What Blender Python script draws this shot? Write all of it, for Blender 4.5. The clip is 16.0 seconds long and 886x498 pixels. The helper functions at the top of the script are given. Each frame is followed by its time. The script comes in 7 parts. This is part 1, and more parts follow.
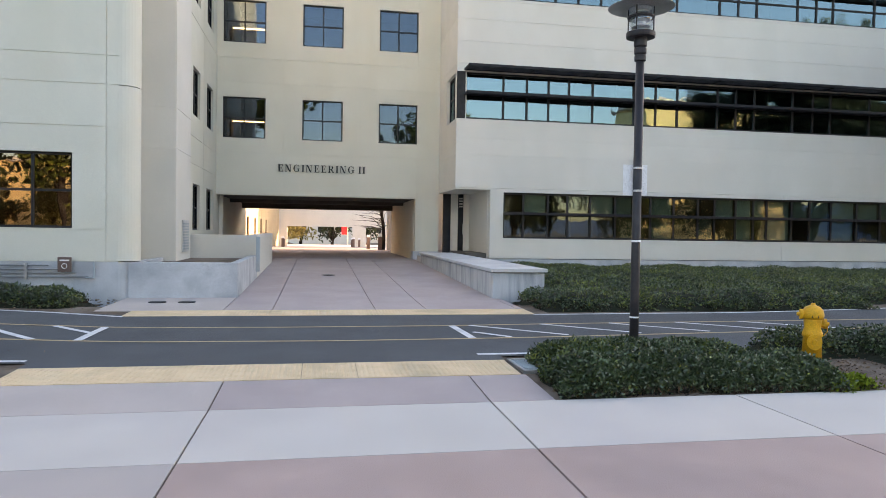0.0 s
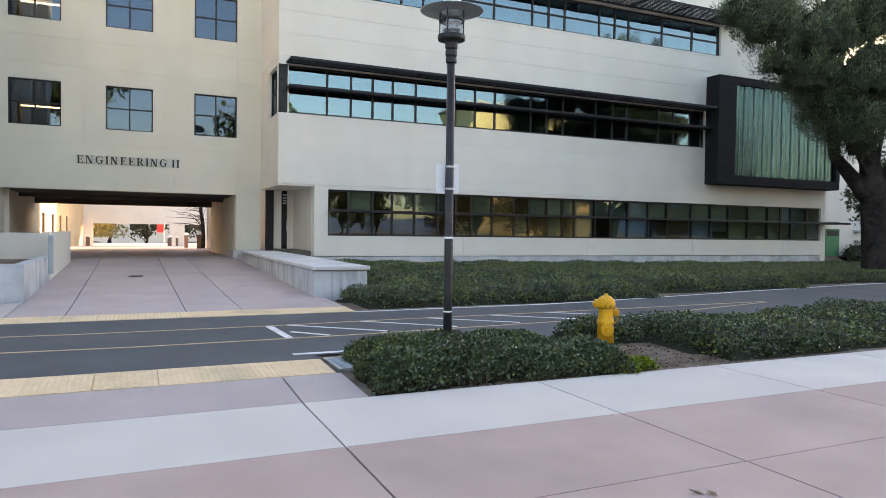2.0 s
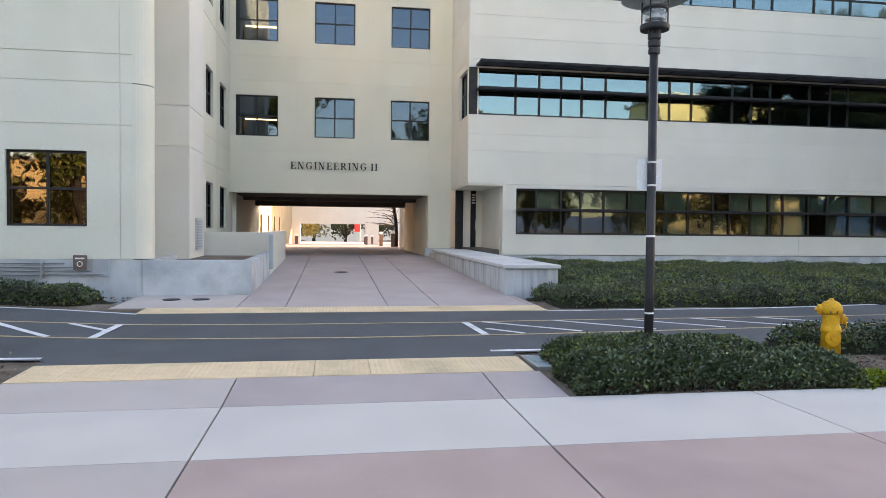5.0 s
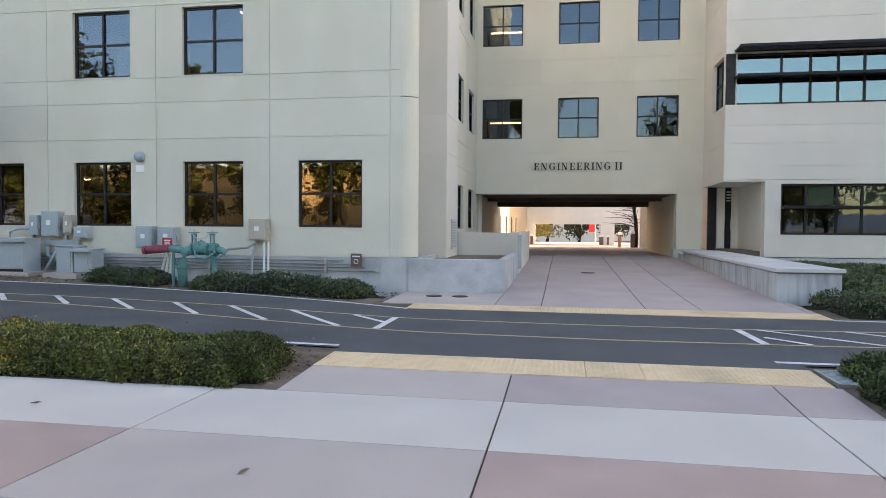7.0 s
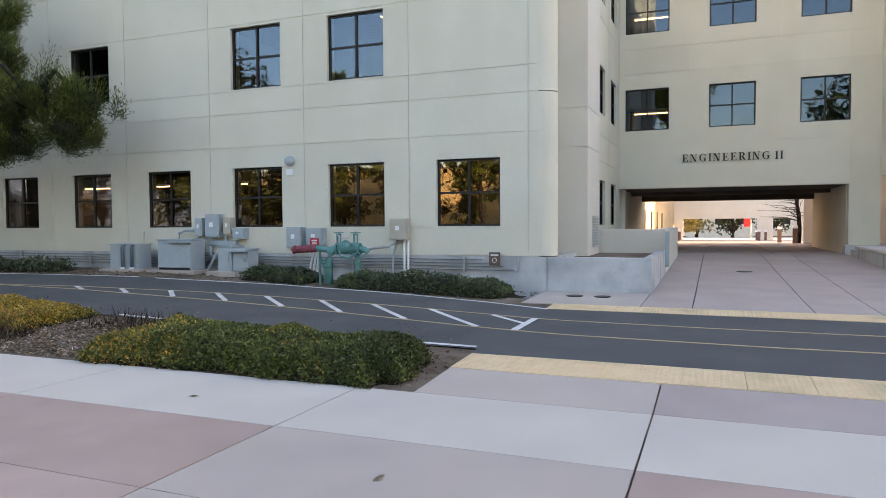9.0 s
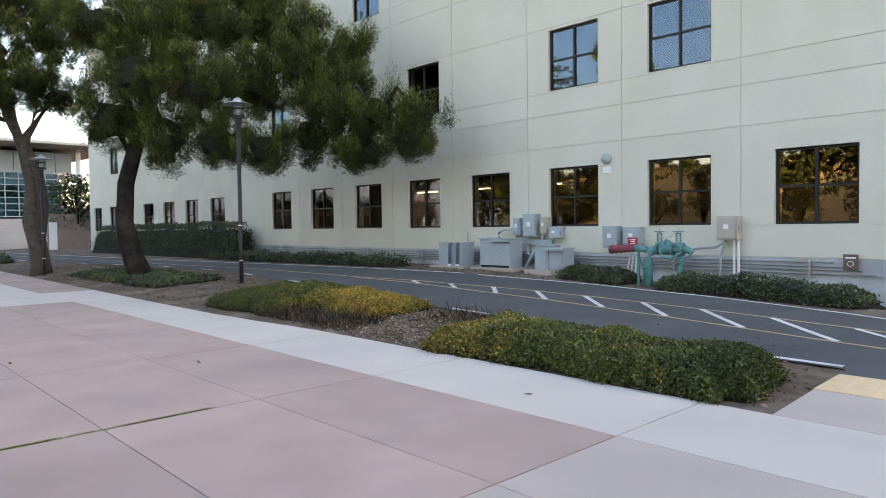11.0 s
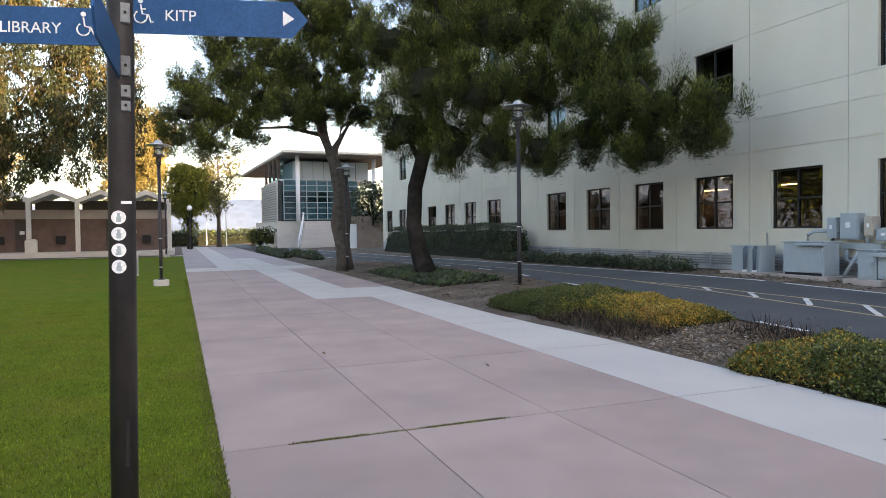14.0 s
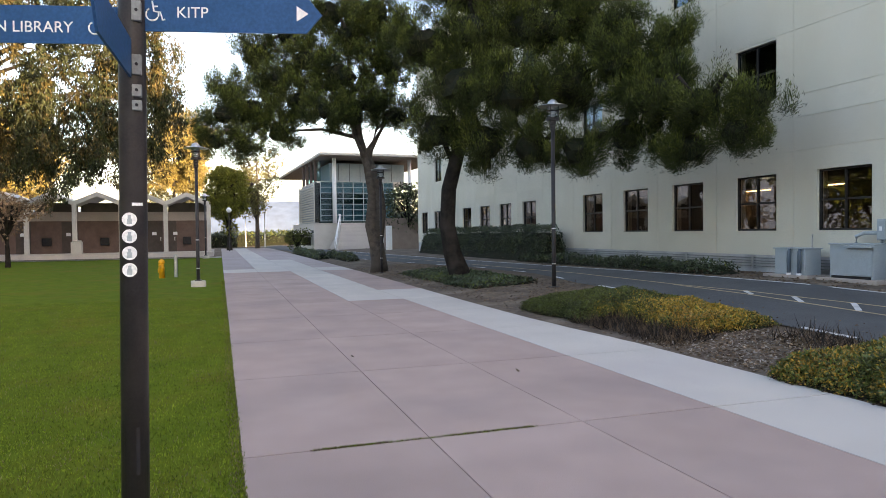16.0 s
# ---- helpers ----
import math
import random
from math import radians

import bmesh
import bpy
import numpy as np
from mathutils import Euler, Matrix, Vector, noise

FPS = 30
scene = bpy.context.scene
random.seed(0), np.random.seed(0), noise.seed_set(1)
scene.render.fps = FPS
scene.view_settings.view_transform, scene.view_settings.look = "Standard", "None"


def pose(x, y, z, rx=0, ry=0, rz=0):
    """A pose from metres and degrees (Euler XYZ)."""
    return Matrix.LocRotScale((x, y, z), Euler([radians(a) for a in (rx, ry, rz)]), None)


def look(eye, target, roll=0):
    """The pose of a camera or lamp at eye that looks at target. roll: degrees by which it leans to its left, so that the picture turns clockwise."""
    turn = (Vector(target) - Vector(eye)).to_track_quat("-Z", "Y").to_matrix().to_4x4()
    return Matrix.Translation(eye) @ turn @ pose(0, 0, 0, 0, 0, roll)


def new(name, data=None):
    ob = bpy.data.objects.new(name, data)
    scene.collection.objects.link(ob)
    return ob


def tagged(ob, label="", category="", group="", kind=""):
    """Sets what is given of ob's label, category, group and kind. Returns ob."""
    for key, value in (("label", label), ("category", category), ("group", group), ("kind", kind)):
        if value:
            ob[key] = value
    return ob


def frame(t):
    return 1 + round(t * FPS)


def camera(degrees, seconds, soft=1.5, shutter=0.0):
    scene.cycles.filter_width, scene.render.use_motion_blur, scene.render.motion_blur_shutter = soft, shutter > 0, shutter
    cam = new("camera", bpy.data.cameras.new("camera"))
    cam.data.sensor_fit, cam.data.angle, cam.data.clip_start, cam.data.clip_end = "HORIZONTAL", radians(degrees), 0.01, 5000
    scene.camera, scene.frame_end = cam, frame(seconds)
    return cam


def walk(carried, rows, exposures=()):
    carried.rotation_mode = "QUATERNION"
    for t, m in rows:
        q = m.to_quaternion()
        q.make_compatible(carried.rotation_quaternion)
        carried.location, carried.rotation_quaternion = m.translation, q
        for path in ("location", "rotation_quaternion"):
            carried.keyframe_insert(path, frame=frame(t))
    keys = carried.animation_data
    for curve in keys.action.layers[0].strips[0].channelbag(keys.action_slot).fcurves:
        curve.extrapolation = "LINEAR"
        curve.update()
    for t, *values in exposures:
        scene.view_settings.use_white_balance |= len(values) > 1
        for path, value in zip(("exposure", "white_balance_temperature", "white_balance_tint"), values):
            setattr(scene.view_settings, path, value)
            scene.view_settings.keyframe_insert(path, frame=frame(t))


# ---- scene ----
cam = camera(66.0, 16.0, 0.5)
PATH = [
    (0, (0.349, 1.309, 1.679), (0.706, 3.276, 1.628), 0.9),
    (0.5, (0.401, 1.3, 1.679), (0.767, 3.265, 1.626), 0.9),
    (1, (0.454, 1.297, 1.677), (0.968, 3.229, 1.626), 0.9),
    (1.5, (0.511, 1.32, 1.671), (1.197, 3.198, 1.62), 0.8),
    (2, (0.539, 1.302, 1.675), (1.367, 3.122, 1.624), 0.8),
    (2.5, (0.557, 1.298, 1.674), (1.486, 3.068, 1.624), 0.9),
    (3, (0.569, 1.284, 1.678), (1.555, 3.023, 1.626), 0.9),
    (3.5, (0.548, 1.317, 1.674), (1.535, 3.055, 1.621), 0.9),
    (4, (0.504, 1.353, 1.669), (1.433, 3.123, 1.614), 0.9),
    (4.5, (0.451, 1.397, 1.663), (1.146, 3.272, 1.604), 0.7),
    (5, (0.362, 1.35, 1.67), (0.682, 3.324, 1.609), 0.6),
    (5.2, (0.342, 1.378, 1.659), (0.543, 3.367, 1.598), 0.4),
    (7.3, (-0.117, 1.361, 1.667), (-0.55, 3.312, 1.6), 0.2),
    (7.5, (-0.1, 1.389, 1.66), (-0.597, 3.325, 1.591), 0.0),
    (8, (-0.085, 1.5, 1.682), (-0.688, 3.406, 1.608), -0.2),
    (8.2, (-0.072, 1.536, 1.694), (-0.704, 3.432, 1.62), -0.3),
    (10.3, (-0.429, 1.663, 1.679), (-1.538, 3.326, 1.607), -0.3),
    (10.5, (-0.47, 1.643, 1.686), (-1.676, 3.237, 1.616), -0.4),
    (11, (-0.613, 1.715, 1.675), (-2.067, 3.086, 1.608), -0.7),
    (11.5, (-0.775, 1.803, 1.665), (-2.411, 2.951, 1.6), -0.9),
    (12, (-0.825, 1.836, 1.675), (-2.585, 2.786, 1.616), -0.9),
    (12.5, (-0.888, 1.829, 1.687), (-2.689, 2.697, 1.629), -0.8),
    (13, (-1.041, 1.779, 1.686), (-2.864, 2.601, 1.628), -0.7),
    (13.5, (-1.183, 1.748, 1.692), (-3.03, 2.514, 1.634), -0.6),
    (14, (-1.23, 1.758, 1.693), (-3.095, 2.48, 1.638), -0.7),
    (14.5, (-1.28, 1.808, 1.7), (-3.161, 2.484, 1.646), -0.7),
    (15, (-1.321, 1.86, 1.7), (-3.21, 2.514, 1.646), -0.7),
    (15.5, (-1.343, 1.893, 1.696), (-3.235, 2.538, 1.645), -0.7),
    (16, (-1.353, 1.903, 1.696), (-3.253, 2.524, 1.647), -0.7),
]
walk(cam, [(t, look(eye, target, roll)) for t, eye, target, roll in PATH], [(0, 2.56, 7750, 22), (3.5, 2.75, 7700, 22), (7.5, 2.45, 7700, 22), (11, 2.66, 7800, 22), (12.5, 2.85, 7700, 22), (14, 2.4, 7600, 22), (16, 2.3, 7650, 22)])

# ---------------------------------------------------------------- light
SUN_ELEV, SUN_AZ = 11.0, 35.0          # degrees above the horizon; degrees from +x towards +y
world = bpy.data.worlds.new("world")
scene.world = world
world.use_nodes = True
_n = world.node_tree.nodes
_sky = _n.new("ShaderNodeTexSky")
_sky.sky_type, _sky.sun_disc = "NISHITA", False
_sky.sun_elevation, _sky.sun_rotation = radians(SUN_ELEV), radians(90 - SUN_AZ)
_sky.air_density, _sky.dust_density, _sky.ozone_density = 1.0, 1.2, 1.2
world.node_tree.links.new(_sky.outputs[0], _n["Background"].inputs[0])
_n["Background"].inputs[1].default_value = 0.15
_sd = bpy.data.lights.new("sun", "SUN")
_sd.energy, _sd.angle, _sd.color = 4.0, radians(0.6), (1.0, 0.78, 0.5)
sun = new("sun", _sd)
_dir = Vector((math.cos(radians(SUN_ELEV)) * math.cos(radians(SUN_AZ)), math.cos(radians(SUN_ELEV)) * math.sin(radians(SUN_AZ)), math.sin(radians(SUN_ELEV))))
sun.matrix_world = look(_dir * 200, (0, 0, 0))


# ---------------------------------------------------------------- materials
def surface(name, c1, c2, scale=3.0, rough=0.85, bump=0.15, fine=60.0, c3=None, big=0.35, metal=0.0, island=0.0, spec=0.25):
    """Two-scale mottled surface: c1 to c2 by a middle noise, fine grain, c3 as large stains."""
    m = bpy.data.materials.new(name)
    m.use_nodes = True
    nt = m.node_tree
    N, L = nt.nodes, nt.links
    b = N["Principled BSDF"]
    geo = N.new("ShaderNodeNewGeometry")
    n1 = N.new("ShaderNodeTexNoise")
    n1.inputs["Scale"].default_value, n1.inputs["Detail"].default_value = scale, 6
    n2 = N.new("ShaderNodeTexNoise")
    n2.inputs["Scale"].default_value, n2.inputs["Detail"].default_value = fine, 3
    for n in (n1, n2):
        L.new(geo.outputs["Position"], n.inputs["Vector"])
    r1 = N.new("ShaderNodeMapRange")
    r1.inputs[1].default_value, r1.inputs[2].default_value = 0.3, 0.7
    L.new(n1.outputs[0], r1.inputs[0])
    mx = N.new("ShaderNodeMix")
    mx.data_type = "RGBA"
    mx.inputs[6].default_value, mx.inputs[7].default_value = (*c1, 1), (*c2, 1)
    L.new(r1.outputs[0], mx.inputs[0])
    out = mx.outputs[2]
    gr = N.new("ShaderNodeMix")
    gr.data_type, gr.blend_type = "RGBA", "MULTIPLY"
    gr.inputs[0].default_value = 0.45
    L.new(out, gr.inputs[6])
    cr = N.new("ShaderNodeMapRange")
    cr.inputs[1].default_value, cr.inputs[2].default_value, cr.inputs[3].default_value, cr.inputs[4].default_value = 0.3, 0.7, 0.55, 1.2
    L.new(n2.outputs[0], cr.inputs[0])
    L.new(cr.outputs[0], gr.inputs[7])
    out = gr.outputs[2]
    if c3:
        n3 = N.new("ShaderNodeTexNoise")
        n3.inputs["Scale"].default_value, n3.inputs["Detail"].default_value = big, 5
        L.new(geo.outputs["Position"], n3.inputs["Vector"])
        r3 = N.new("ShaderNodeMapRange")
        r3.inputs[1].default_value, r3.inputs[2].default_value, r3.inputs[4].default_value = 0.48, 0.72, 0.8
        L.new(n3.outputs[0], r3.inputs[0])
        st = N.new("ShaderNodeMix")
        st.data_type = "RGBA"
        st.inputs[7].default_value = (*c3, 1)
        L.new(r3.outputs[0], st.inputs[0])
        L.new(out, st.inputs[6])
        out = st.outputs[2]
    if island:
        rnd = N.new("ShaderNodeObjectInfo") if island < 0 else geo
        hs = N.new("ShaderNodeHueSaturation")
        mr = N.new("ShaderNodeMapRange")
        mr.inputs[3].default_value, mr.inputs[4].default_value = 1 - abs(island), 1 + abs(island)
        L.new(rnd.outputs["Random" if island < 0 else "Random Per Island"], mr.inputs[0])
        L.new(mr.outputs[0], hs.inputs["Value"])
        L.new(out, hs.inputs["Color"])
        out = hs.outputs[0]
    L.new(out, b.inputs["Base Color"])
    b.inputs["Roughness"].default_value, b.inputs["Metallic"].default_value = rough, metal
    b.inputs["Specular IOR Level"].default_value = spec
    if bump:
        bp = N.new("ShaderNodeBump")
        bp.inputs["Strength"].default_value, bp.inputs["Distance"].default_value = bump, 0.02
        L.new(n2.outputs[0], bp.inputs["Height"])
        L.new(bp.outputs[0], b.inputs["Normal"])
    return m


def glass(name, tint, mirror, rough=0.012, mirror_tint=(0.62, 0.8, 1.0)):
    """Window pane: part mirror with its reflections tinted, part see-through tint, faintly wavy."""
    m = bpy.data.materials.new(name)
    m.use_nodes = True
    N, L = m.node_tree.nodes, m.node_tree.links
    N.remove(N["Principled BSDF"])
    out = N["Material Output"]
    gl = N.new("ShaderNodeBsdfGlossy")
    gl.inputs["Roughness"].default_value = rough
    gl.inputs["Color"].default_value = (*mirror_tint, 1)
    tr = N.new("ShaderNodeBsdfTransparent")
    tr.inputs["Color"].default_value = (*tint, 1)
    mix = N.new("ShaderNodeMixShader")
    mix.inputs[0].default_value = mirror
    noi = N.new("ShaderNodeTexNoise")
    noi.inputs["Scale"].default_value = 1.3
    bp = N.new("ShaderNodeBump")
    bp.inputs["Strength"].default_value, bp.inputs["Distance"].default_value = 0.06, 0.05
    geo = N.new("ShaderNodeNewGeometry")
    L.new(geo.outputs["Position"], noi.inputs["Vector"])
    L.new(noi.outputs[0], bp.inputs["Height"])
    L.new(bp.outputs[0], gl.inputs["Normal"])
    L.new(tr.outputs[0], mix.inputs[1])
    L.new(gl.outputs[0], mix.inputs[2])
    L.new(mix.outputs[0], out.inputs[0])
    return m


def leaf_mat(name, c1, c2, spec=0.5, rough=0.5):
    m = surface(name, c1, c2, scale=1.2, rough=rough, bump=0, fine=8, island=0.5, spec=spec)
    b = m.node_tree.nodes["Principled BSDF"]
    b.inputs["Subsurface Weight"].default_value = 0.0
    return m


def glow(name, colour, strength):
    m = bpy.data.materials.new(name)
    m.use_nodes = True
    b = m.node_tree.nodes["Principled BSDF"]
    b.inputs["Base Color"].default_value = (*colour, 1)
    b.inputs["Emission Color"].default_value = (*colour, 1)
    b.inputs["Emission Strength"].default_value = strength
    return m


STUCCO = surface("stucco_cream", (0.67, 0.645, 0.545), (0.72, 0.695, 0.595), 0.8, 0.92, 0.1, 90, (0.61, 0.585, 0.48), 0.25, island=-0.03)
STUCCO_W = surface("stucco_pale", (0.68, 0.65, 0.585), (0.73, 0.70, 0.635), 0.8, 0.92, 0.12, 90, (0.62, 0.60, 0.54), 0.3, island=-0.025)
JOINT = surface("joint_dark", (0.3, 0.29, 0.26), (0.36, 0.34, 0.31), 4, 0.95, 0)
CONCRETE = surface("concrete_grey", (0.43, 0.445, 0.46), (0.56, 0.575, 0.59), 2.2, 0.9, 0.2, 70, (0.25, 0.265, 0.285), 1.3)
STREAKED = surface("concrete_streaked", (0.44, 0.455, 0.47), (0.56, 0.57, 0.58), 1.6, 0.9, 0.3, 70, (0.2, 0.22, 0.25), 1.1)
CONC_CAP = surface("concrete_cap", (0.52, 0.52, 0.52), (0.6, 0.6, 0.59), 1.3, 0.9, 0.2, 90, (0.42, 0.43, 0.44), 0.9)
CONC_LIGHT = surface("concrete_light", (0.55, 0.505, 0.462), (0.61, 0.56, 0.512), 1.1, 0.9, 0.2, 120, (0.49, 0.445, 0.425), 0.5, island=-0.04)
CONC_PINK = surface("concrete_pink", (0.40, 0.294, 0.263), (0.468, 0.349, 0.315), 1.3, 0.9, 0.25, 120, (0.32, 0.243, 0.227), 0.55, island=-0.06)
CONC_TAN = surface("concrete_tan", (0.445, 0.382, 0.348), (0.495, 0.43, 0.393), 1.0, 0.9, 0.2, 120, (0.385, 0.34, 0.32), 0.6, island=-0.04)
CONC_MAUVE = surface("concrete_mauve", (0.40, 0.33, 0.315), (0.46, 0.385, 0.365), 1.0, 0.9, 0.2, 120, (0.35, 0.29, 0.28), 0.6, island=-0.05)
ASPHALT = surface("asphalt", (0.085, 0.09, 0.096), (0.115, 0.12, 0.126), 0.9, 0.9, 0.5, 150, (0.07, 0.074, 0.08), 0.35)
TAR = surface("tar_seal", (0.035, 0.036, 0.04), (0.05, 0.05, 0.055), 8, 0.7, 0.1)
WHITE_LINE = surface("road_white", (0.62, 0.62, 0.62), (0.75, 0.75, 0.75), 9, 0.8, 0.1, 120, (0.4, 0.4, 0.4), 3)
YELLOW_LINE = surface("road_yellow", (0.46, 0.34, 0.19), (0.56, 0.42, 0.26), 9, 0.8, 0.1, 120, (0.3, 0.24, 0.14), 3)
TACTILE = surface("tactile_yellow", (0.68, 0.50, 0.31), (0.76, 0.57, 0.37), 3, 0.8, 0.2, 90, (0.45, 0.36, 0.23), 1.6, island=-0.05)
SOIL = surface("soil", (0.095, 0.068, 0.05), (0.17, 0.128, 0.098), 6, 1.0, 1.0, 40, (0.26, 0.21, 0.17), 0.9)
GRASS_BASE = surface("turf", (0.085, 0.128, 0.012), (0.13, 0.175, 0.017), 2.5, 0.95, 0.6, 80, (0.15, 0.135, 0.02), 0.7, spec=0.03)
GRASS = leaf_mat("grass_blades", (0.095, 0.145, 0.012), (0.165, 0.215, 0.022), 0.15, 0.8)
CONIFER = leaf_mat("conifer_leaves", (0.075, 0.092, 0.014), (0.2, 0.2, 0.03), 0.2, 0.7)
HEDGE = leaf_mat("hedge_leaves", (0.026, 0.044, 0.019), (0.068, 0.1, 0.042), 0.5, 0.36)
HEDGE_OLIVE = leaf_mat("hedge_olive", (0.04, 0.052, 0.014), (0.085, 0.1, 0.026), 0.3, 0.5)
HEDGE_TWIG = leaf_mat("hedge_twigs", (0.035, 0.024, 0.017), (0.085, 0.06, 0.042), 0.15, 0.9)
HEDGE_LIGHT = leaf_mat("hedge_young", (0.08, 0.11, 0.02), (0.15, 0.175, 0.03), rough=0.45)
HEDGE_ORANGE = leaf_mat("hedge_orange", (0.36, 0.19, 0.03), (0.52, 0.36, 0.05), rough=0.5)
# near-black: the shade inside hedges and crowns, put into the colour
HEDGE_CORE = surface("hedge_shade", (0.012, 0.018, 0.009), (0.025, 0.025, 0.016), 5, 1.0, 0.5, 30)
# the paler second tone of each pair paints the light on tuft tops
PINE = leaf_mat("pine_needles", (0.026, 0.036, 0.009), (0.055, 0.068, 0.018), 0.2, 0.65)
PINE_LIT = leaf_mat("pine_lit", (0.078, 0.105, 0.018), (0.135, 0.165, 0.03), 0.25, 0.6)
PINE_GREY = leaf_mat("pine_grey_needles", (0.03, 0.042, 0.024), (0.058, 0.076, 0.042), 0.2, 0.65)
PINE_GREY_LIT = leaf_mat("pine_grey_lit", (0.085, 0.112, 0.06), (0.14, 0.175, 0.09), 0.25, 0.6)
EUCA = leaf_mat("gum_leaves", (0.022, 0.03, 0.01), (0.05, 0.06, 0.02), 0.3, 0.6)
EUCA_WARM = leaf_mat("gum_warm_leaves", (0.055, 0.046, 0.014), (0.1, 0.078, 0.024), 0.3, 0.6)
OLIVE = leaf_mat("olive_leaves", (0.10, 0.10, 0.03), (0.18, 0.165, 0.05), rough=0.6)
SUNTREE = leaf_mat("warm_leaves", (0.21, 0.18, 0.05), (0.36, 0.28, 0.085), rough=0.6)
BARK = surface("bark", (0.013, 0.011, 0.010), (0.034, 0.029, 0.026), 5, 1.0, 1.0, 22, (0.052, 0.046, 0.041), 1.5, spec=0.1)
PAVBACK = surface("pavilion_room", (0.24, 0.38, 0.40), (0.32, 0.46, 0.48), 0.5, 0.8, 0)
PAVMETAL = surface("pavilion_metal", (0.34, 0.42, 0.42), (0.4, 0.48, 0.48), 3, 0.5, 0)
PAVSOFFIT = surface("pavilion_soffit", (0.2, 0.165, 0.14), (0.27, 0.225, 0.19), 1.2, 0.8, 0.1)
WALLBROWN = surface("garden_wall_brown", (0.27, 0.21, 0.18), (0.34, 0.27, 0.235), 1.5, 0.9, 0.2)
BAYBLACK = surface("bay_frame", (0.012, 0.012, 0.014), (0.018, 0.018, 0.021), 3, 0.75, 0.03, spec=0.12)
TEALDARK = surface("bay_backing", (0.02, 0.05, 0.046), (0.045, 0.085, 0.078), 0.6, 0.5, 0)
SOFFIT = surface("soffit_brown", (0.085, 0.07, 0.058), (0.12, 0.10, 0.083), 1.5, 0.9, 0.1)
BARK_PALE = surface("bark_pale", (0.06, 0.05, 0.043), (0.12, 0.10, 0.085), 5, 1.0, 0.8, 22, (0.09, 0.075, 0.06), 1.5)
FRAME = surface("window_frame", (0.02, 0.02, 0.022), (0.035, 0.034, 0.034), 8, 0.45, 0, metal=0.3)
BLACKMETAL = surface("dark_metal", (0.014, 0.014, 0.017), (0.024, 0.024, 0.028), 6, 0.5, 0.05, metal=0.2)
POLE = surface("pole_paint", (0.026, 0.025, 0.028), (0.036, 0.034, 0.038), 6, 0.45, 0.05, 80, (0.05, 0.046, 0.046), 4)
PRISM = surface("lantern_prism", (0.6, 0.63, 0.65), (0.75, 0.77, 0.78), 12, 0.2, 0.05, spec=0.6)
STEEL = surface("steel", (0.45, 0.46, 0.47), (0.58, 0.59, 0.6), 6, 0.35, 0.05, metal=0.8)
WHITE_PAINT = surface("white_paint", (0.72, 0.73, 0.74), (0.8, 0.8, 0.8), 4, 0.6, 0.03)
# sky blue is put into the mirror colour; ground row near-neutral for gold reflections
GLASS = glass("window_glass", (0.46, 0.44, 0.40), 0.09, 0.012, (0.55, 0.76, 1.0))
GLASS_WARM = glass("ground_window_glass", (0.55, 0.49, 0.42), 0.135, 0.012, (0.9, 0.9, 0.92))
GLASS_DARK = glass("ribbon_glass", (0.46, 0.56, 0.52), 0.19, 0.012, (0.6, 0.86, 1.0))
GLASS_LOW = glass("ground_ribbon_glass", (0.6, 0.64, 0.6), 0.085, 0.012, (0.75, 0.9, 1.0))
LENS = glass("lamp_glass", (0.88, 0.92, 0.94), 0.18, 0.05)
GREEN_GLASS = glass("channel_glass", (0.30, 0.50, 0.45), 0.055, 0.12, (0.6, 0.9, 0.9))
PAV_GLASS = glass("pavilion_glass", (0.5, 0.68, 0.72), 0.1, 0.02)
# dark base colour paints in the gloom of unlit rooms behind the glass
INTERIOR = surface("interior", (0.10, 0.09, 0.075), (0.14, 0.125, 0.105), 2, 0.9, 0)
BLIND = surface("blind", (0.26, 0.31, 0.28), (0.34, 0.39, 0.35), 2, 0.9, 0, island=-0.45)
TUBE = glow("office_tube", (1.0, 0.78, 0.42), 4.0)
YELLOW = surface("hydrant_yellow", (0.68, 0.33, 0.015), (0.78, 0.40, 0.02), 6, 0.45, 0.1, 60, (0.5, 0.27, 0.03), 7)
CABINET = surface("cabinet_grey", (0.36, 0.42, 0.45), (0.43, 0.49, 0.52), 3, 0.6, 0.05, 60, (0.3, 0.35, 0.37), 3)
BLUEGREY = surface("conduit_blue", (0.09, 0.13, 0.17), (0.13, 0.17, 0.21), 5, 0.5, 0.05)
CONDUIT = surface("conduit_grey", (0.2, 0.22, 0.23), (0.3, 0.32, 0.33), 4, 0.6, 0.05)
BEIGE = surface("box_beige", (0.46, 0.41, 0.34), (0.52, 0.47, 0.4), 3, 0.6, 0.05)
TEAL = surface("pipe_teal", (0.07, 0.24, 0.235), (0.13, 0.33, 0.32), 6, 0.55, 0.2, 60, (0.07, 0.2, 0.18), 5)
REDPIPE = surface("pipe_red", (0.2, 0.05, 0.07), (0.34, 0.09, 0.12), 8, 0.7, 0.3)
RED = surface("sign_red", (0.5, 0.02, 0.03), (0.56, 0.03, 0.04), 5, 0.5, 0)
BLUE = surface("sign_blue", (0.012, 0.075, 0.2), (0.018, 0.09, 0.235), 3, 0.45, 0)
LETTER = surface("letter_dark", (0.03, 0.035, 0.03), (0.045, 0.05, 0.045), 6, 0.5, 0)
SIGN_WHITE = surface("sign_white", (0.82, 0.83, 0.84), (0.86, 0.87, 0.88), 5, 0.5, 0)
BROWN = surface("brown_panel", (0.14, 0.095, 0.08), (0.19, 0.13, 0.11), 2, 0.8, 0.1)
ROOF_WHITE = surface("arcade_white", (0.62, 0.58, 0.52), (0.68, 0.64, 0.58), 2, 0.8, 0.1)
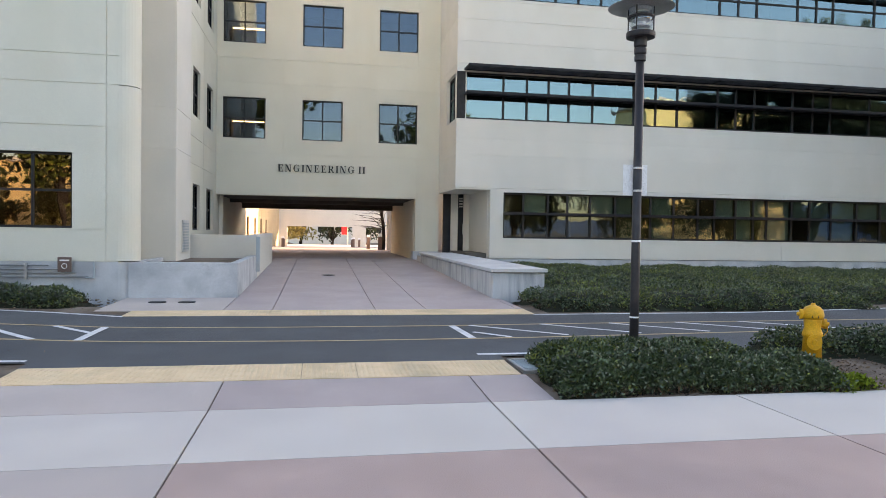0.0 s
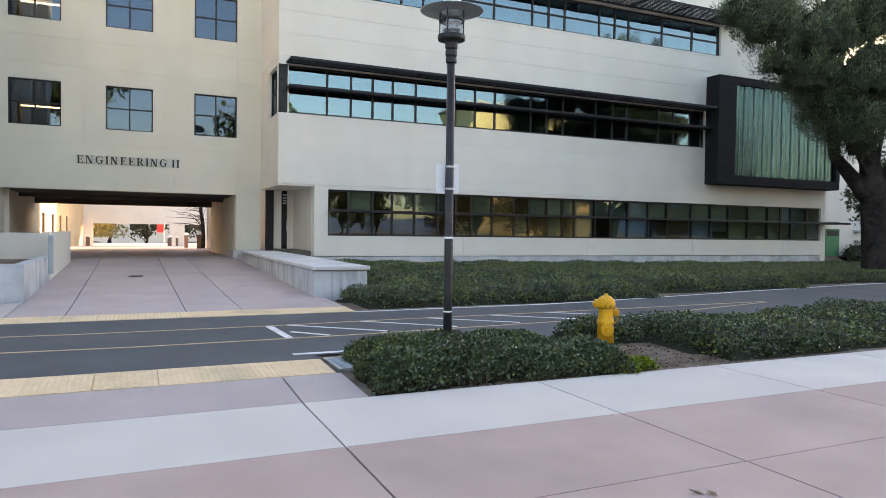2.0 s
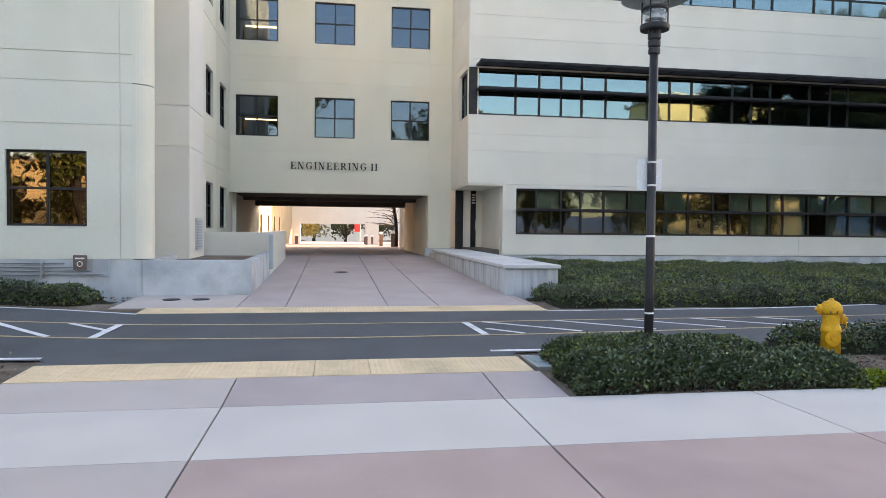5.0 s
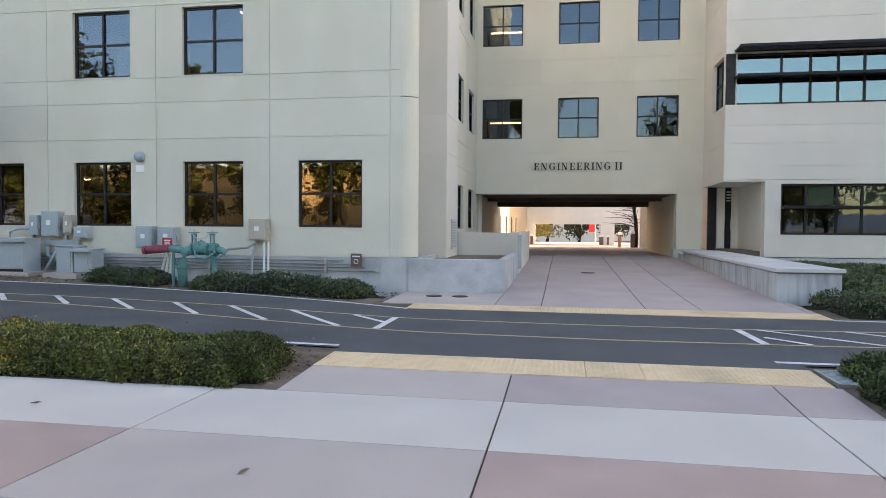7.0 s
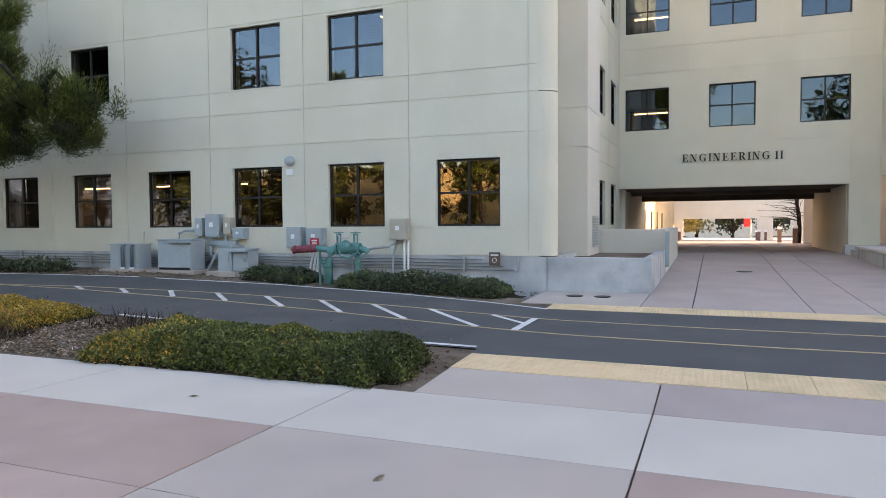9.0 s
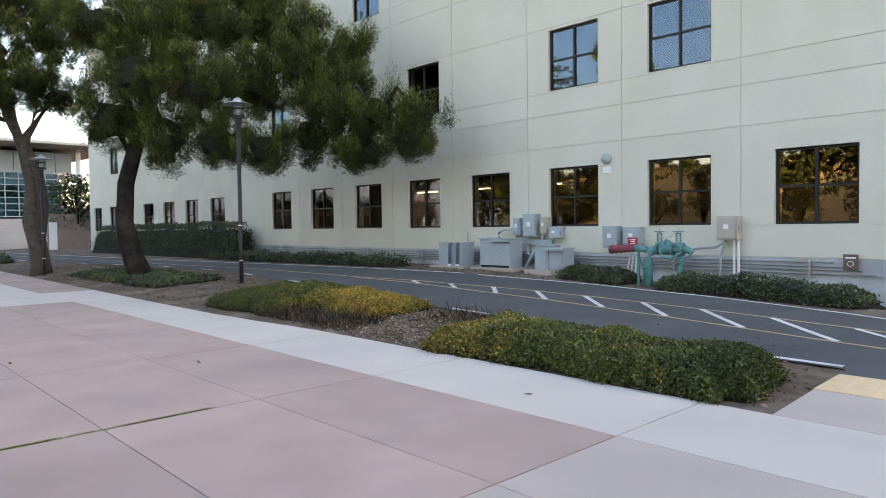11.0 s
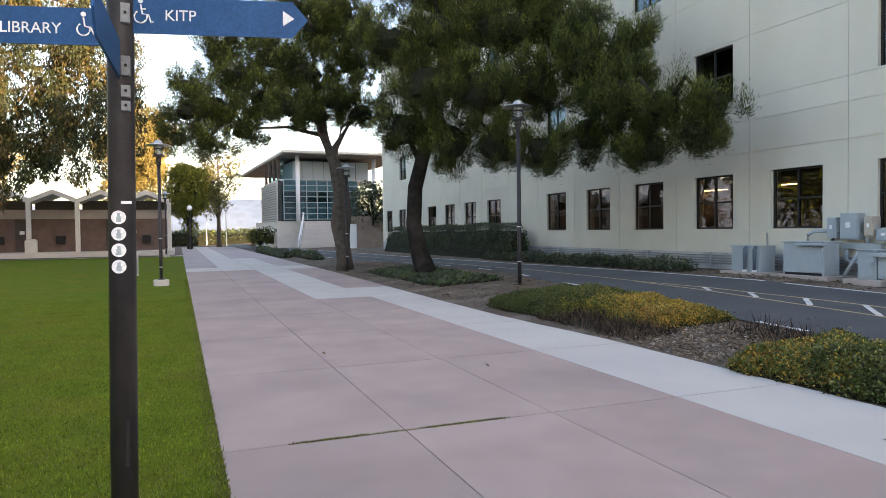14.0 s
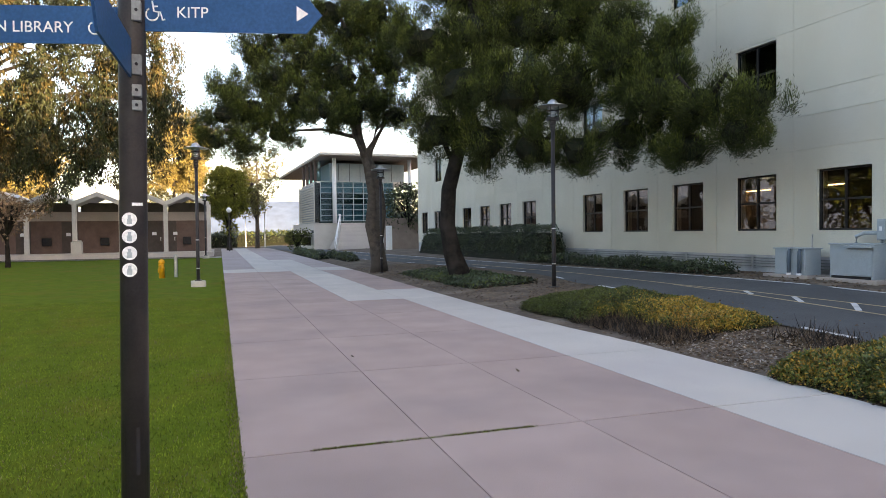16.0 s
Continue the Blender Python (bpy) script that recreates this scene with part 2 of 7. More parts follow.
DOORBROWN = surface("door_brown", (0.07, 0.055, 0.05), (0.1, 0.08, 0.07), 3, 0.6, 0)
GREEN_DOOR = surface("door_green", (0.05, 0.19, 0.09), (0.065, 0.23, 0.11), 3, 0.6, 0)
COURTWALL = surface("court_wall", (0.42, 0.32, 0.2), (0.5, 0.39, 0.25), 0.7, 0.9, 0.1)
WARMWALL = surface("warm_wall", (0.72, 0.53, 0.25), (0.78, 0.59, 0.3), 0.7, 0.9, 0.1)
# blue of the distant haze put into the base colour
HILL = surface("far_hills", (0.10, 0.15, 0.24), (0.14, 0.19, 0.28), 0.01, 1.0, 0, 0.05)


def run_down(m, sx=5.0, sz=0.5):
    """Draw the large stains of a surface out into vertical runs."""
    N, L = m.node_tree.nodes, m.node_tree.links
    geo = next(n for n in N if n.type == "NEW_GEOMETRY")
    mp = N.new("ShaderNodeMapping")
    mp.inputs["Scale"].default_value = (sx, sx, sz)
    L.new(geo.outputs["Position"], mp.inputs["Vector"])
    noises = [n for n in N if n.type == "TEX_NOISE"]
    L.new(mp.outputs[0], noises[-1].inputs["Vector"])


run_down(STREAKED)
for _m in (STUCCO, STUCCO_W):
    run_down(_m, 2.2, 0.45)


# ---------------------------------------------------------------- mesh helpers
def mesh_ob(name, verts, faces, material, parent=None, label="", smooth=False):
    me = bpy.data.meshes.new(name)
    me.from_pydata([tuple(v) for v in verts], [], [tuple(f) for f in faces])
    me.materials.append(material)
    if smooth:
        me.shade_smooth()
    ob = new(name, me)
    if parent:
        ob.parent = parent
    if label:
        ob["label"] = label
    return ob


def part(name, bm, material, parent, label="", smooth=False):
    me = bpy.data.meshes.new(name)
    bmesh.ops.recalc_face_normals(bm, faces=bm.faces)
    bm.to_mesh(me)
    bm.free()
    me.materials.append(material)
    if smooth:
        me.shade_smooth()
    ob = new(name, me)
    ob.parent = parent
    if label:
        ob["label"] = label
    return ob


def thing(name, label, category, m=None, group="", kind=""):
    ob = new(name)
    ob.empty_display_size = 0.1
    if m is not None:
        ob.matrix_world = m
    return tagged(ob, label, category, group, kind)


def box(bm, x0, x1, y0, y1, z0, z1, bevel=0.0):
    r = bmesh.ops.create_cube(bm, size=1.0, matrix=Matrix.LocRotScale(((x0 + x1) / 2, (y0 + y1) / 2, (z0 + z1) / 2), None, (abs(x1 - x0), abs(y1 - y0), abs(z1 - z0))))
    if bevel:
        es = list({e for v in r["verts"] for e in v.link_edges})
        bmesh.ops.bevel(bm, geom=es, offset=bevel, segments=2, affect="EDGES", profile=0.6)
    return r


def boxes(*specs, bevel=0.0):
    bm = bmesh.new()
    for s in specs:
        box(bm, *s, bevel=bevel)
    return bm


def tube(bm, pts, r, seg=10, caps=True):
    """A round pipe along points; r is one radius or one for each point."""
    pts = [Vector(p) for p in pts]
    rs = r if isinstance(r, (list, tuple)) else [r] * len(pts)
    rings = []
    for i, p in enumerate(pts):
        d = (pts[min(i + 1, len(pts) - 1)] - pts[max(i - 1, 0)]).normalized()
        a = Vector((0, 0, 1)) if abs(d.z) < 0.9 else Vector((1, 0, 0))
        u = d.cross(a).normalized()
        w = d.cross(u)
        rings.append([bm.verts.new(p + rs[i] * (math.cos(t) * u + math.sin(t) * w)) for t in [2 * math.pi * k / seg for k in range(seg)]])
    for a, b in zip(rings, rings[1:]):
        for k in range(seg):
            bm.faces.new((a[k], a[(k + 1) % seg], b[(k + 1) % seg], b[k]))
    if caps:
        bm.faces.new(rings[0])
        bm.faces.new(rings[-1])
    return bm


def lathe(bm, profile, seg=20, axis="z", at=(0, 0, 0)):
    """Turned shape from (radius, height) pairs."""
    rings = []
    at = Vector(at)
    for r, h in profile:
        ring = []
        for k in range(seg):
            t = 2 * math.pi * k / seg
            c, s = r * math.cos(t), r * math.sin(t)
            v = {"z": (c, s, h), "y": (c, h, s), "x": (h, c, s)}[axis]
            ring.append(bm.verts.new(at + Vector(v)))
        rings.append(ring)
    for a, b in zip(rings, rings[1:]):
        for k in range(seg):
            bm.faces.new((a[k], a[(k + 1) % seg], b[(k + 1) % seg], b[k]))
    bm.faces.new(rings[0])
    bm.faces.new(rings[-1])
    return bm


def sheet(bm, cells, d0, d1):
    """Slab made of (u0, u1, v0, v1) cells with depth d0 to d1, in the plane u = x, v = z, depth = y; inner faces left out by welding."""
    for u0, u1, v0, v1 in cells:
        box(bm, u0, u1, d0, d1, v0, v1)


def cut_cells(u0, u1, v0, v1, holes):
    """The rectangle without its holes, as rectangles."""
    hs = [(max(a, u0), min(b, u1), max(c, v0), min(d, v1)) for a, b, c, d in holes]
    hs = [h for h in hs if h[1] - h[0] > 1e-4 and h[3] - h[2] > 1e-4]
    if not hs:
        return [(u0, u1, v0, v1)]
    us = sorted({u0, u1, *(h[0] for h in hs), *(h[1] for h in hs)})
    out = []
    for a, b in zip(us, us[1:]):
        cuts = sorted((h[2], h[3]) for h in hs if h[0] <= a + 1e-5 and h[1] >= b - 1e-5)
        z = v0
        for c, d in cuts:
            if c > z + 1e-5:
                out.append((a, b, z, c))
            z = max(z, d)
        if v1 > z + 1e-5:
            out.append((a, b, z, v1))
    return out


def wall(name, m, u0, u1, v0, v1, holes, thick, material, label, ucuts=(), vcuts=(), proud=0.014, gap=0.02, panel_mat=None):
    """A wall with openings through it, faced with panels parted by open joints."""
    bm = bmesh.new()
    sheet(bm, cut_cells(u0, u1, v0, v1, holes), 0.0, thick)
    me = bpy.data.meshes.new(name)
    bm.to_mesh(me)
    bm.free()
    me.materials.append(material)
    ob = new(name, me)
    ob.matrix_world = m
    tagged(ob, label, "wall", kind="structure")
    us, vs = sorted({u0, u1, *ucuts}), sorted({v0, v1, *vcuts})
    for a, b in zip(us, us[1:]):
        for c, d in zip(vs, vs[1:]):
            g0, g1 = (gap / 2 if a > u0 else 0), (gap / 2 if b < u1 else 0)
            cells = cut_cells(a + g0, b - g1, c + gap / 2, d - gap / 2, holes)
            if not cells:
                continue
            pb = bmesh.new()
            sheet(pb, cells, -proud, 0.0)
            part("panel", pb, panel_mat or material, ob)
    return ob


def window(name, m, u0, u1, v0, v1, cols, rows, glass_mat, label, depth=0.07, fw=0.05, group=""):
    """Window set back in an opening: frame, mullions, sill and one pane a light."""
    ob = thing(name, label, "window", m, group, "structure")
    bm = boxes((u0, u0 + fw, depth, depth + 0.07, v0, v1), (u1 - fw, u1, depth, depth + 0.07, v0, v1), (u0 + fw, u1 - fw, depth, depth + 0.07, v0, v0 + fw), (u0 + fw, u1 - fw, depth, depth + 0.07, v1 - fw, v1))
    part("window_frame", bm, FRAME, ob)
    us = cols if isinstance(cols, (list, tuple)) else [u0 + (u1 - u0) * i / cols for i in range(1, cols)]
    vs = rows if isinstance(rows, (list, tuple)) else [v0 + (v1 - v0) * i / rows for i in range(1, rows)]
    for u in us:
        part("mullion", boxes((u - fw / 2, u + fw / 2, depth - 0.01, depth + 0.07, v0 + fw, v1 - fw)), FRAME, ob)
    for v in vs:
        part("transom", boxes((u0 + fw, u1 - fw, depth + 0.004, depth + 0.066, v - fw / 2, v + fw / 2)), FRAME, ob)
    ue, ve = [u0, *us, u1], [v0, *vs, v1]
    for a, b in zip(ue, ue[1:]):
        for c, d in zip(ve, ve[1:]):
            p = part("pane", boxes((a + 0.01, b - 0.01, depth + 0.03, depth + 0.04, c + 0.01, d - 0.01)), glass_mat, ob)
            p.visible_shadow = False
    return ob


def blades(P, D, L, W, rng):
    """Numpy needles and leaves: one kite of two triangles each, from P along D."""
    n = len(P)
    R = rng.normal(size=(n, 3))
    S = np.cross(D, R)
    S /= np.linalg.norm(S, axis=1)[:, None] + 1e-9
    L, W = np.broadcast_to(L, n)[:, None], np.broadcast_to(W, n)[:, None]
    mid = P + D * L * 0.45
    V = np.stack([P, mid + S * W / 2, P + D * L, mid - S * W / 2], 1).reshape(-1, 3)
    return V


def quads_ob(name, V, material, parent=None, label="", mats=None, idx=None):
    n = len(V) // 4
    me = bpy.data.meshes.new(name)
    me.vertices.add(4 * n)
    me.vertices.foreach_set("co", np.ascontiguousarray(V, dtype=np.float32).ravel())
    me.loops.add(4 * n)
    me.loops.foreach_set("vertex_index", np.arange(4 * n, dtype=np.int32))
    me.polygons.add(n)
    me.polygons.foreach_set("loop_start", np.arange(0, 4 * n, 4, dtype=np.int32))
    for m in mats or [material]:
        me.materials.append(m)
    if idx is not None:
        me.polygons.foreach_set("material_index", idx.astype(np.int32))
    me.update(calc_edges=True)
    ob = new(name, me)
    if parent:
        ob.parent = parent
    if label:
        ob["label"] = label
    return ob


def unit(v):
    return v / (np.linalg.norm(v, axis=-1, keepdims=True) + 1e-9)


# ---------------------------------------------------------------- lie of the land
def smooth(t):
    t = min(max(t, 0.0), 1.0)
    return t * t * (3 - 2 * t)


def along(x, table):
    xs, ys = zip(*table)
    return float(np.interp(x, xs, ys))


RISE = [(-120, 0.30), (-60, 0.30), (-34, 0.36), (-24, 0.42), (-16, 0.50), (-13, 0.50), (-9, 0.33), (-4, 0.19), (2, 0.19), (60, 0.19)]


def height(x, y):
    """Ground height: flat walk, rising towards the buildings, ramp under the bridge, court falling away."""
    h = along(x, RISE) * max(0.0, min(1.0, (y - 7.85) / 7.6)) ** 0.7
    if -1.5 < x < 4.4 and y > 16.0:
        h = along(y, [(16.0, 0.19), (29.2, 0.52), (40, 0.5), (95, -0.6), (140, -1.0), (260, -2.0)])
    elif x >= 4.4 and 15.45 < y <= 30:
        h += (y - 15.45) * along(x, [(4.4, 0.004), (12, 0.0), (28, -0.016)])
    elif y > 30 and x > -40:
        h = along(y, [(30, 0.5), (40, 0.5), (95, -0.6), (140, -1.0), (260, -2.0)])
    return h


NEAR = [(-120, 6.5), (-60, 8.6), (-45, 9.6), (-34, 10.9), (-27, 11.8), (-22, 11.9), (-18, 11.2), (-9.8, 10.3), (-2.97, 9.9), (-2.96, 9.62), (2.67, 9.62), (2.68, 9.85), (10, 10.1), (15.8, 10.9), (22.5, 11.8), (29, 12.0), (60, 13), (120, 15)]
FAR = [(-120, 9.5), (-60, 11.8), (-45, 12.8), (-33, 13.6), (-21.5, 14.25), (-15.6, 14.28), (-12.1, 14.35), (-9.5, 14.72), (-6.5, 14.6), (-3.9, 14.1), (-3.0, 13.8), (-2.9, 13.6), (4, 13.55), (9, 13.65), (15.8, 14.7), (22.5, 15.6), (29, 15.8), (60, 17), (120, 19)]


def ribbon(name, xs, lo, hi, dz, material, label, category, across=4, parent=None, kind="structure"):
    """Strip along x between two edge functions, laid on the land."""
    V, F = [], []
    for x in xs:
        a, b = lo(x), hi(x)
        for k in range(across + 1):
            y = a + (b - a) * k / across
            V.append((x, y, height(x, y) + dz))
    w = across + 1
    for i in range(len(xs) - 1):
        for k in range(across):
            F.append((i * w + k, (i + 1) * w + k, (i + 1) * w + k + 1, i * w + k + 1))
    ob = mesh_ob(name, V, F, material, parent)
    if not parent:
        tagged(ob, label, category, kind=kind)
    return ob


def stroke(name, p, q, width, dz, material, parent, n=4):
    """Painted line from p to q on the land."""
    p, q = Vector(p), Vector(q)
    d = (q - p).normalized()
    s = Vector((-d.y, d.x)) * width / 2
    V, F = [], []
    for i in range(n + 1):
        c = p + (q - p) * i / n
        for e in (c - s, c + s):
            V.append((e.x, e.y, height(e.x, e.y) + dz))
    for i in range(n):
        F.append((2 * i, 2 * i + 2, 2 * i + 3, 2 * i + 1))
    return mesh_ob(name, V, F, material, parent)


# ---------------------------------------------------------------- ground, road, paving
def ground_sheet():
    xs = sorted({*np.linspace(-1500, -90, 12), *np.linspace(-90, 60, 101), *np.linspace(60, 1500, 12)})
    ys = sorted({*np.linspace(-1500, -30, 10), *np.linspace(-30, 45, 76), *np.linspace(45, 260, 20), *np.linspace(260, 1800, 8)})
    V = [(x, y, height(x, y) - (0.45 if -5 < x < 7 and y > 15.9 else 0.02)) for x in xs for y in ys]
    w = len(ys)
    F = [(i * w + k, (i + 1) * w + k, (i + 1) * w + k + 1, i * w + k + 1) for i in range(len(xs) - 1) for k in range(w - 1)]
    return tagged(mesh_ob("ground", V, F, SOIL, smooth=True), "brown bare soil with wood chips between the beds", "ground", kind="structure")


ground_sheet()
ROADX = sorted({*np.linspace(-110, -40, 20), *np.linspace(-40, 40, 81), -2.97, -2.96, 2.67, 2.68, *np.linspace(40, 110, 12)})
road = ribbon("road", ROADX, lambda x: along(x, NEAR), lambda x: along(x, FAR), 0.0, ASPHALT, "narrow grey asphalt service road with painted lines", "road", 6)


def edge_line(name, x0, x1, f, width, mat, n=24):
    ribbon(name, np.linspace(x0, x1, n), lambda x: f(x) - width / 2, lambda x: f(x) + width / 2, 0.006, mat, "", "", 1, road)


edge_line("edge_line", -80, -2.9, lambda x: along(x, FAR) - 0.06, 0.10, WHITE_LINE, 60)
edge_line("edge_line", 4.3, 60, lambda x: along(x, FAR) - 0.06, 0.10, WHITE_LINE, 40)
edge_line("edge_line", -4.6, -3.02, lambda x: along(min(x, -3.02), NEAR) + 0.1, 0.10, WHITE_LINE, 4)
edge_line("edge_line", 2.4, 3.4, lambda x: along(3.4, NEAR) + 0.1, 0.10, WHITE_LINE, 4)
for a in np.arange(-60, -5.0, 3.6):
    edge_line("lane_dash", a, a + 1.0, lambda x: along(x, NEAR) + 0.1, 0.10, WHITE_LINE, 3)
LOWER = [(-15.4, 12.4), (-13.2, 12.26), (-8.95, 12.24), (-7.6, 12.08), (-6.3, 11.92), (-5.1, 11.72), (-4.05, 11.54), (-3.05, 11.32), (-2.1, 11.16), (0.6, 11.05), (3.4, 11.12), (9, 11.5), (14, 12.6)]
UPPER = [(-60, 10.3), (-34, 12.2), (-21, 12.75), (-15.4, 12.46), (-13.6, 12.56), (-12.1, 12.68), (-10.9, 12.9), (-9.6, 13.06), (-8.3, 13.09), (-7.0, 13.03), (-5.7, 12.95), (-4.55, 12.82), (-3.45, 12.62), (-2.75, 12.4), (-0.2, 12.28), (2.5, 12.29), (4.5, 12.4), (9, 12.5), (14, 12.7)]
edge_line("yellow_line", -15.4, 14, lambda x: along(x, LOWER), 0.07, YELLOW_LINE, 60)
edge_line("yellow_line", -60, 14, lambda x: along(x, UPPER), 0.07, YELLOW_LINE, 110)
for x0, x1 in ((-13.2, -12.7), (-12.0, -11.43), (-10.84, -10.21), (-9.73, -8.9), (-8.54, -7.49), (-7.24, -6.17), (-6.07, -4.83), (-4.85, -3.51)):
    stroke("chevron_bar", (x0, along(x0, UPPER) - 0.03), (x1, along(x1, LOWER) + 0.03), 0.1, 0.009, WHITE_LINE, road)
stroke("chevron_bar", (-3.62, 12.6), (-2.9, 11.92), 0.09, 0.009, WHITE_LINE, road)
stroke("chevron_bar", (-2.84, 12.42), (-2.88, 11.29), 0.12, 0.012, WHITE_LINE, road)
stroke("chevron_bar", (2.5, 12.27), (2.6, 11.11), 0.12, 0.009, WHITE_LINE, road)
stroke("chevron_bar", (2.72, 11.62), (3.2, 11.16), 0.09, 0.012, WHITE_LINE, road)
for k in range(5):
    x0 = 2.8 + 1.25 * k
    stroke("chevron_bar", (x0, along(x0, UPPER) - 0.02), (x0 + 1.35, along(x0 + 1.35, LOWER) + 0.12), 0.09, 0.009, WHITE_LINE, road)

def crack(x0, y0, x1, y1, seed):
    """Thin wandering crack sealed with dark tar."""
    rng = random.Random(seed)
    n = 14
    pts = [Vector((x0 + (x1 - x0) * k / n + rng.uniform(-0.035, 0.035), y0 + (y1 - y0) * k / n + rng.uniform(-0.035, 0.035))) for k in range(n + 1)]
    for p, q in zip(pts, pts[1:]):
        stroke("crack", p, q, rng.uniform(0.006, 0.012), 0.004, TAR, road, 1)


for k, c in enumerate(((-4.2, 10.2, -1.6, 13.4), (-7.4, 13.6, -9.2, 11.9), (3.2, 10.2, 4.6, 13.3), (-12.2, 13.9, -10.4, 12.9))):
    crack(*c, 200 + k)
JX = [-3.57 - 2.96 * k for k in range(3, 30)][::-1] + [-9.62, -6.71, -3.57] + [-0.64, 2.04] + [2.04 + 2.66 * k for k in range(1, 20)]
JY = [2.03, 3.52, 4.94, 6.37, 7.83]
paving = tagged(new("pavement"), "wide walk of pink and pale concrete slabs with dark joints", "pavement", kind="structure")


def slab(x0, x1, y0, y1, mat, g=0.005, gx=0.009):
    V, F = [], []
    n = max(1, int((y1 - y0) / 1.6))
    for k in range(n + 1):
        y = y0 + g + (y1 - y0 - 2 * g) * k / n
        for x in (x0 + gx, x1 - gx):
            V.append((x, y, height(x, y)))
        for x in (x0 + gx, x1 - gx):
            V.append((x, y, height(x, y) - 0.06))
    for k in range(n):
        a, b = 4 * k, 4 * k + 4
        F += [(a, a + 1, b + 1, b), (a + 2, a, b, b + 2), (a + 1, a + 3, b + 3, b + 1)]
    e = 4 * n
    F += [(0, 2, 3, 1), (e, e + 1, e + 3, e + 2)]
    return mesh_ob("slab", V, F, mat, paving)


def slab_colour(x, row):
    if -3.6 < x < -0.6:
        return CONC_LIGHT if row in (-1, 3) else CONC_TAN
    if x > -18.3 and row == 3:
        return CONC_LIGHT
    if -34.5 < x < -18.3:
        if row == 2 or (row == 3 and x > -20.6):
            return CONC_LIGHT
        return CONC_PINK
    if x < -34.5:
        return CONC_LIGHT if (row == 1 or x > -37.5 or (row == 2 and x > -48)) else CONC_MAUVE
    return CONC_PINK


for a, b in zip(JX, JX[1:]):
    for r, (c, d) in enumerate(zip(JY, JY[1:])):
        slab(a, b, c, d, slab_colour((a + b) / 2, r))
    if a > -3.7:
        for k, (c, d) in enumerate(((-0.9, 0.55), (0.55, 2.03))):
            slab(a, b, c, d, slab_colour((a + b) / 2, -1))
        slab(a, b, -6.0, -0.9, CONC_PINK)
# apron between the walk and the road
for a, b in ((-2.95, -0.64), (-0.64, 2.04), (2.04, 2.72)):
    slab(a, b, 7.83, 8.85, CONC_TAN if b < 0 else CONC_MAUVE)
# ramp up to the bridge
for a, b in ((-1.38, -0.5), (-0.5, 1.42), (1.42, 2.4), (2.4, 4.22)):
    for c, d in ((14.32, 21.5), (21.5, 29.1)):
        slab(a, b, c, d, CONC_MAUVE)
slab(-3.6, -1.38, 14.32, 16.42, CONC_TAN)
slab(4.22, 4.36, 14.32, 16.15, CONC_MAUVE)
for a, b in ((-3.6, -0.45), (-0.45, 1.85), (1.85, 4.15)):
    for c, d in ((29.1, 40), (40, 67), (67, 95)):
        slab(a, b, c, d, CONC_MAUVE)
for a, b in ((-5, -3.6), (4.15, 12), (12, 20)):
    slab(a, b, 40, 95, CONC_MAUVE)
slab(-30, 40, 95.3, 120, CONC_LIGHT)


def tactile(x0, x1, y0, y1, label):
    strip = tagged(new("tactile_strip"), label, "tactile paving", kind="structure")
    n = round((x1 - x0) / 0.61)
    for k in range(n):
        a, b = x0 + (x1 - x0) * k / n + 0.003, x0 + (x1 - x0) * (k + 1) / n - 0.003
        V = [(a, y0, height(a, y0) + 0.004), (b, y0, height(b, y0) + 0.004), (b, y1, height(b, y1) + 0.004), (a, y1, height(a, y1) + 0.004)]
        V += [(x, y, z - 0.05) for x, y, z in V]
        mesh_ob("tile", V, [(0, 1, 2, 3), (4, 0, 3, 7), (1, 5, 6, 2), (4, 5, 1, 0), (3, 2, 6, 7)], TACTILE, strip)
    V, F = [], []
    for x in np.arange(x0 + 0.04, x1 - 0.03, 0.061):
        for y in np.arange(y0 + 0.04, y1 - 0.03, 0.061):
            z, k = height(x, y) + 0.003, len(V)
            for r, h in ((0.019, 0.0), (0.011, 0.007)):
                V += [(x - r, y - r, z + h), (x + r, y - r, z + h), (x + r, y + r, z + h), (x - r, y + r, z + h)]
            F += [(k + 4, k + 5, k + 6, k + 7)] + [(k + i, k + (i + 1) % 4, k + 4 + (i + 1) % 4, k + 4 + i) for i in range(4)]
    d = mesh_ob("dome_bumps", V, F, TACTILE, strip)
    d["kind"] = "stuff"


tactile(-2.95, 2.66, 8.86, 9.62, "worn pale yellow tactile paving strip at the crossing")
tactile(-2.95, 4.35, 13.6, 14.3, "pale yellow tactile paving strip below the ramp")
for x in (-2.8, -2.24):
    bm = bmesh.new()
    lathe(bm, [(0.17, 0), (0.17, 0.012), (0.15, 0.016)], 20)
    ob = thing("manhole_cover", "small round dark metal access cover in paving", "manhole cover", pose(x, 15.6, height(x, 15.6) - 0.004))
    part("lid", bm, BLACKMETAL, ob)
bm = bmesh.new()
lathe(bm, [(0.2, 0), (0.2, 0.012), (0.17, 0.016)], 20)
part("lid", bm, BLACKMETAL, thing("manhole_cover", "round dark metal cover on the ramp", "manhole cover", pose(0.62, 21.8, height(0.62, 21.8) - 0.002)))

dg = thing("drain_grate", "grey metal slotted drain grate at the road edge", "drain", pose(2.72, 8.95, height(2.9, 9.3)), kind="")
part("frame", boxes((0, 0.5, 0, 0.04, -0.03, 0.01), (0, 0.5, 0.71, 0.75, -0.03, 0.01), (0, 0.04, 0.04, 0.71, -0.03, 0.01), (0.46, 0.5, 0.04, 0.71, -0.03, 0.01)), STEEL, dg)
for k in range(9):
    part("bar", boxes((0.04, 0.46, 0.08 + 0.07 * k, 0.115 + 0.07 * k, -0.025, 0.006)), CABINET, dg)

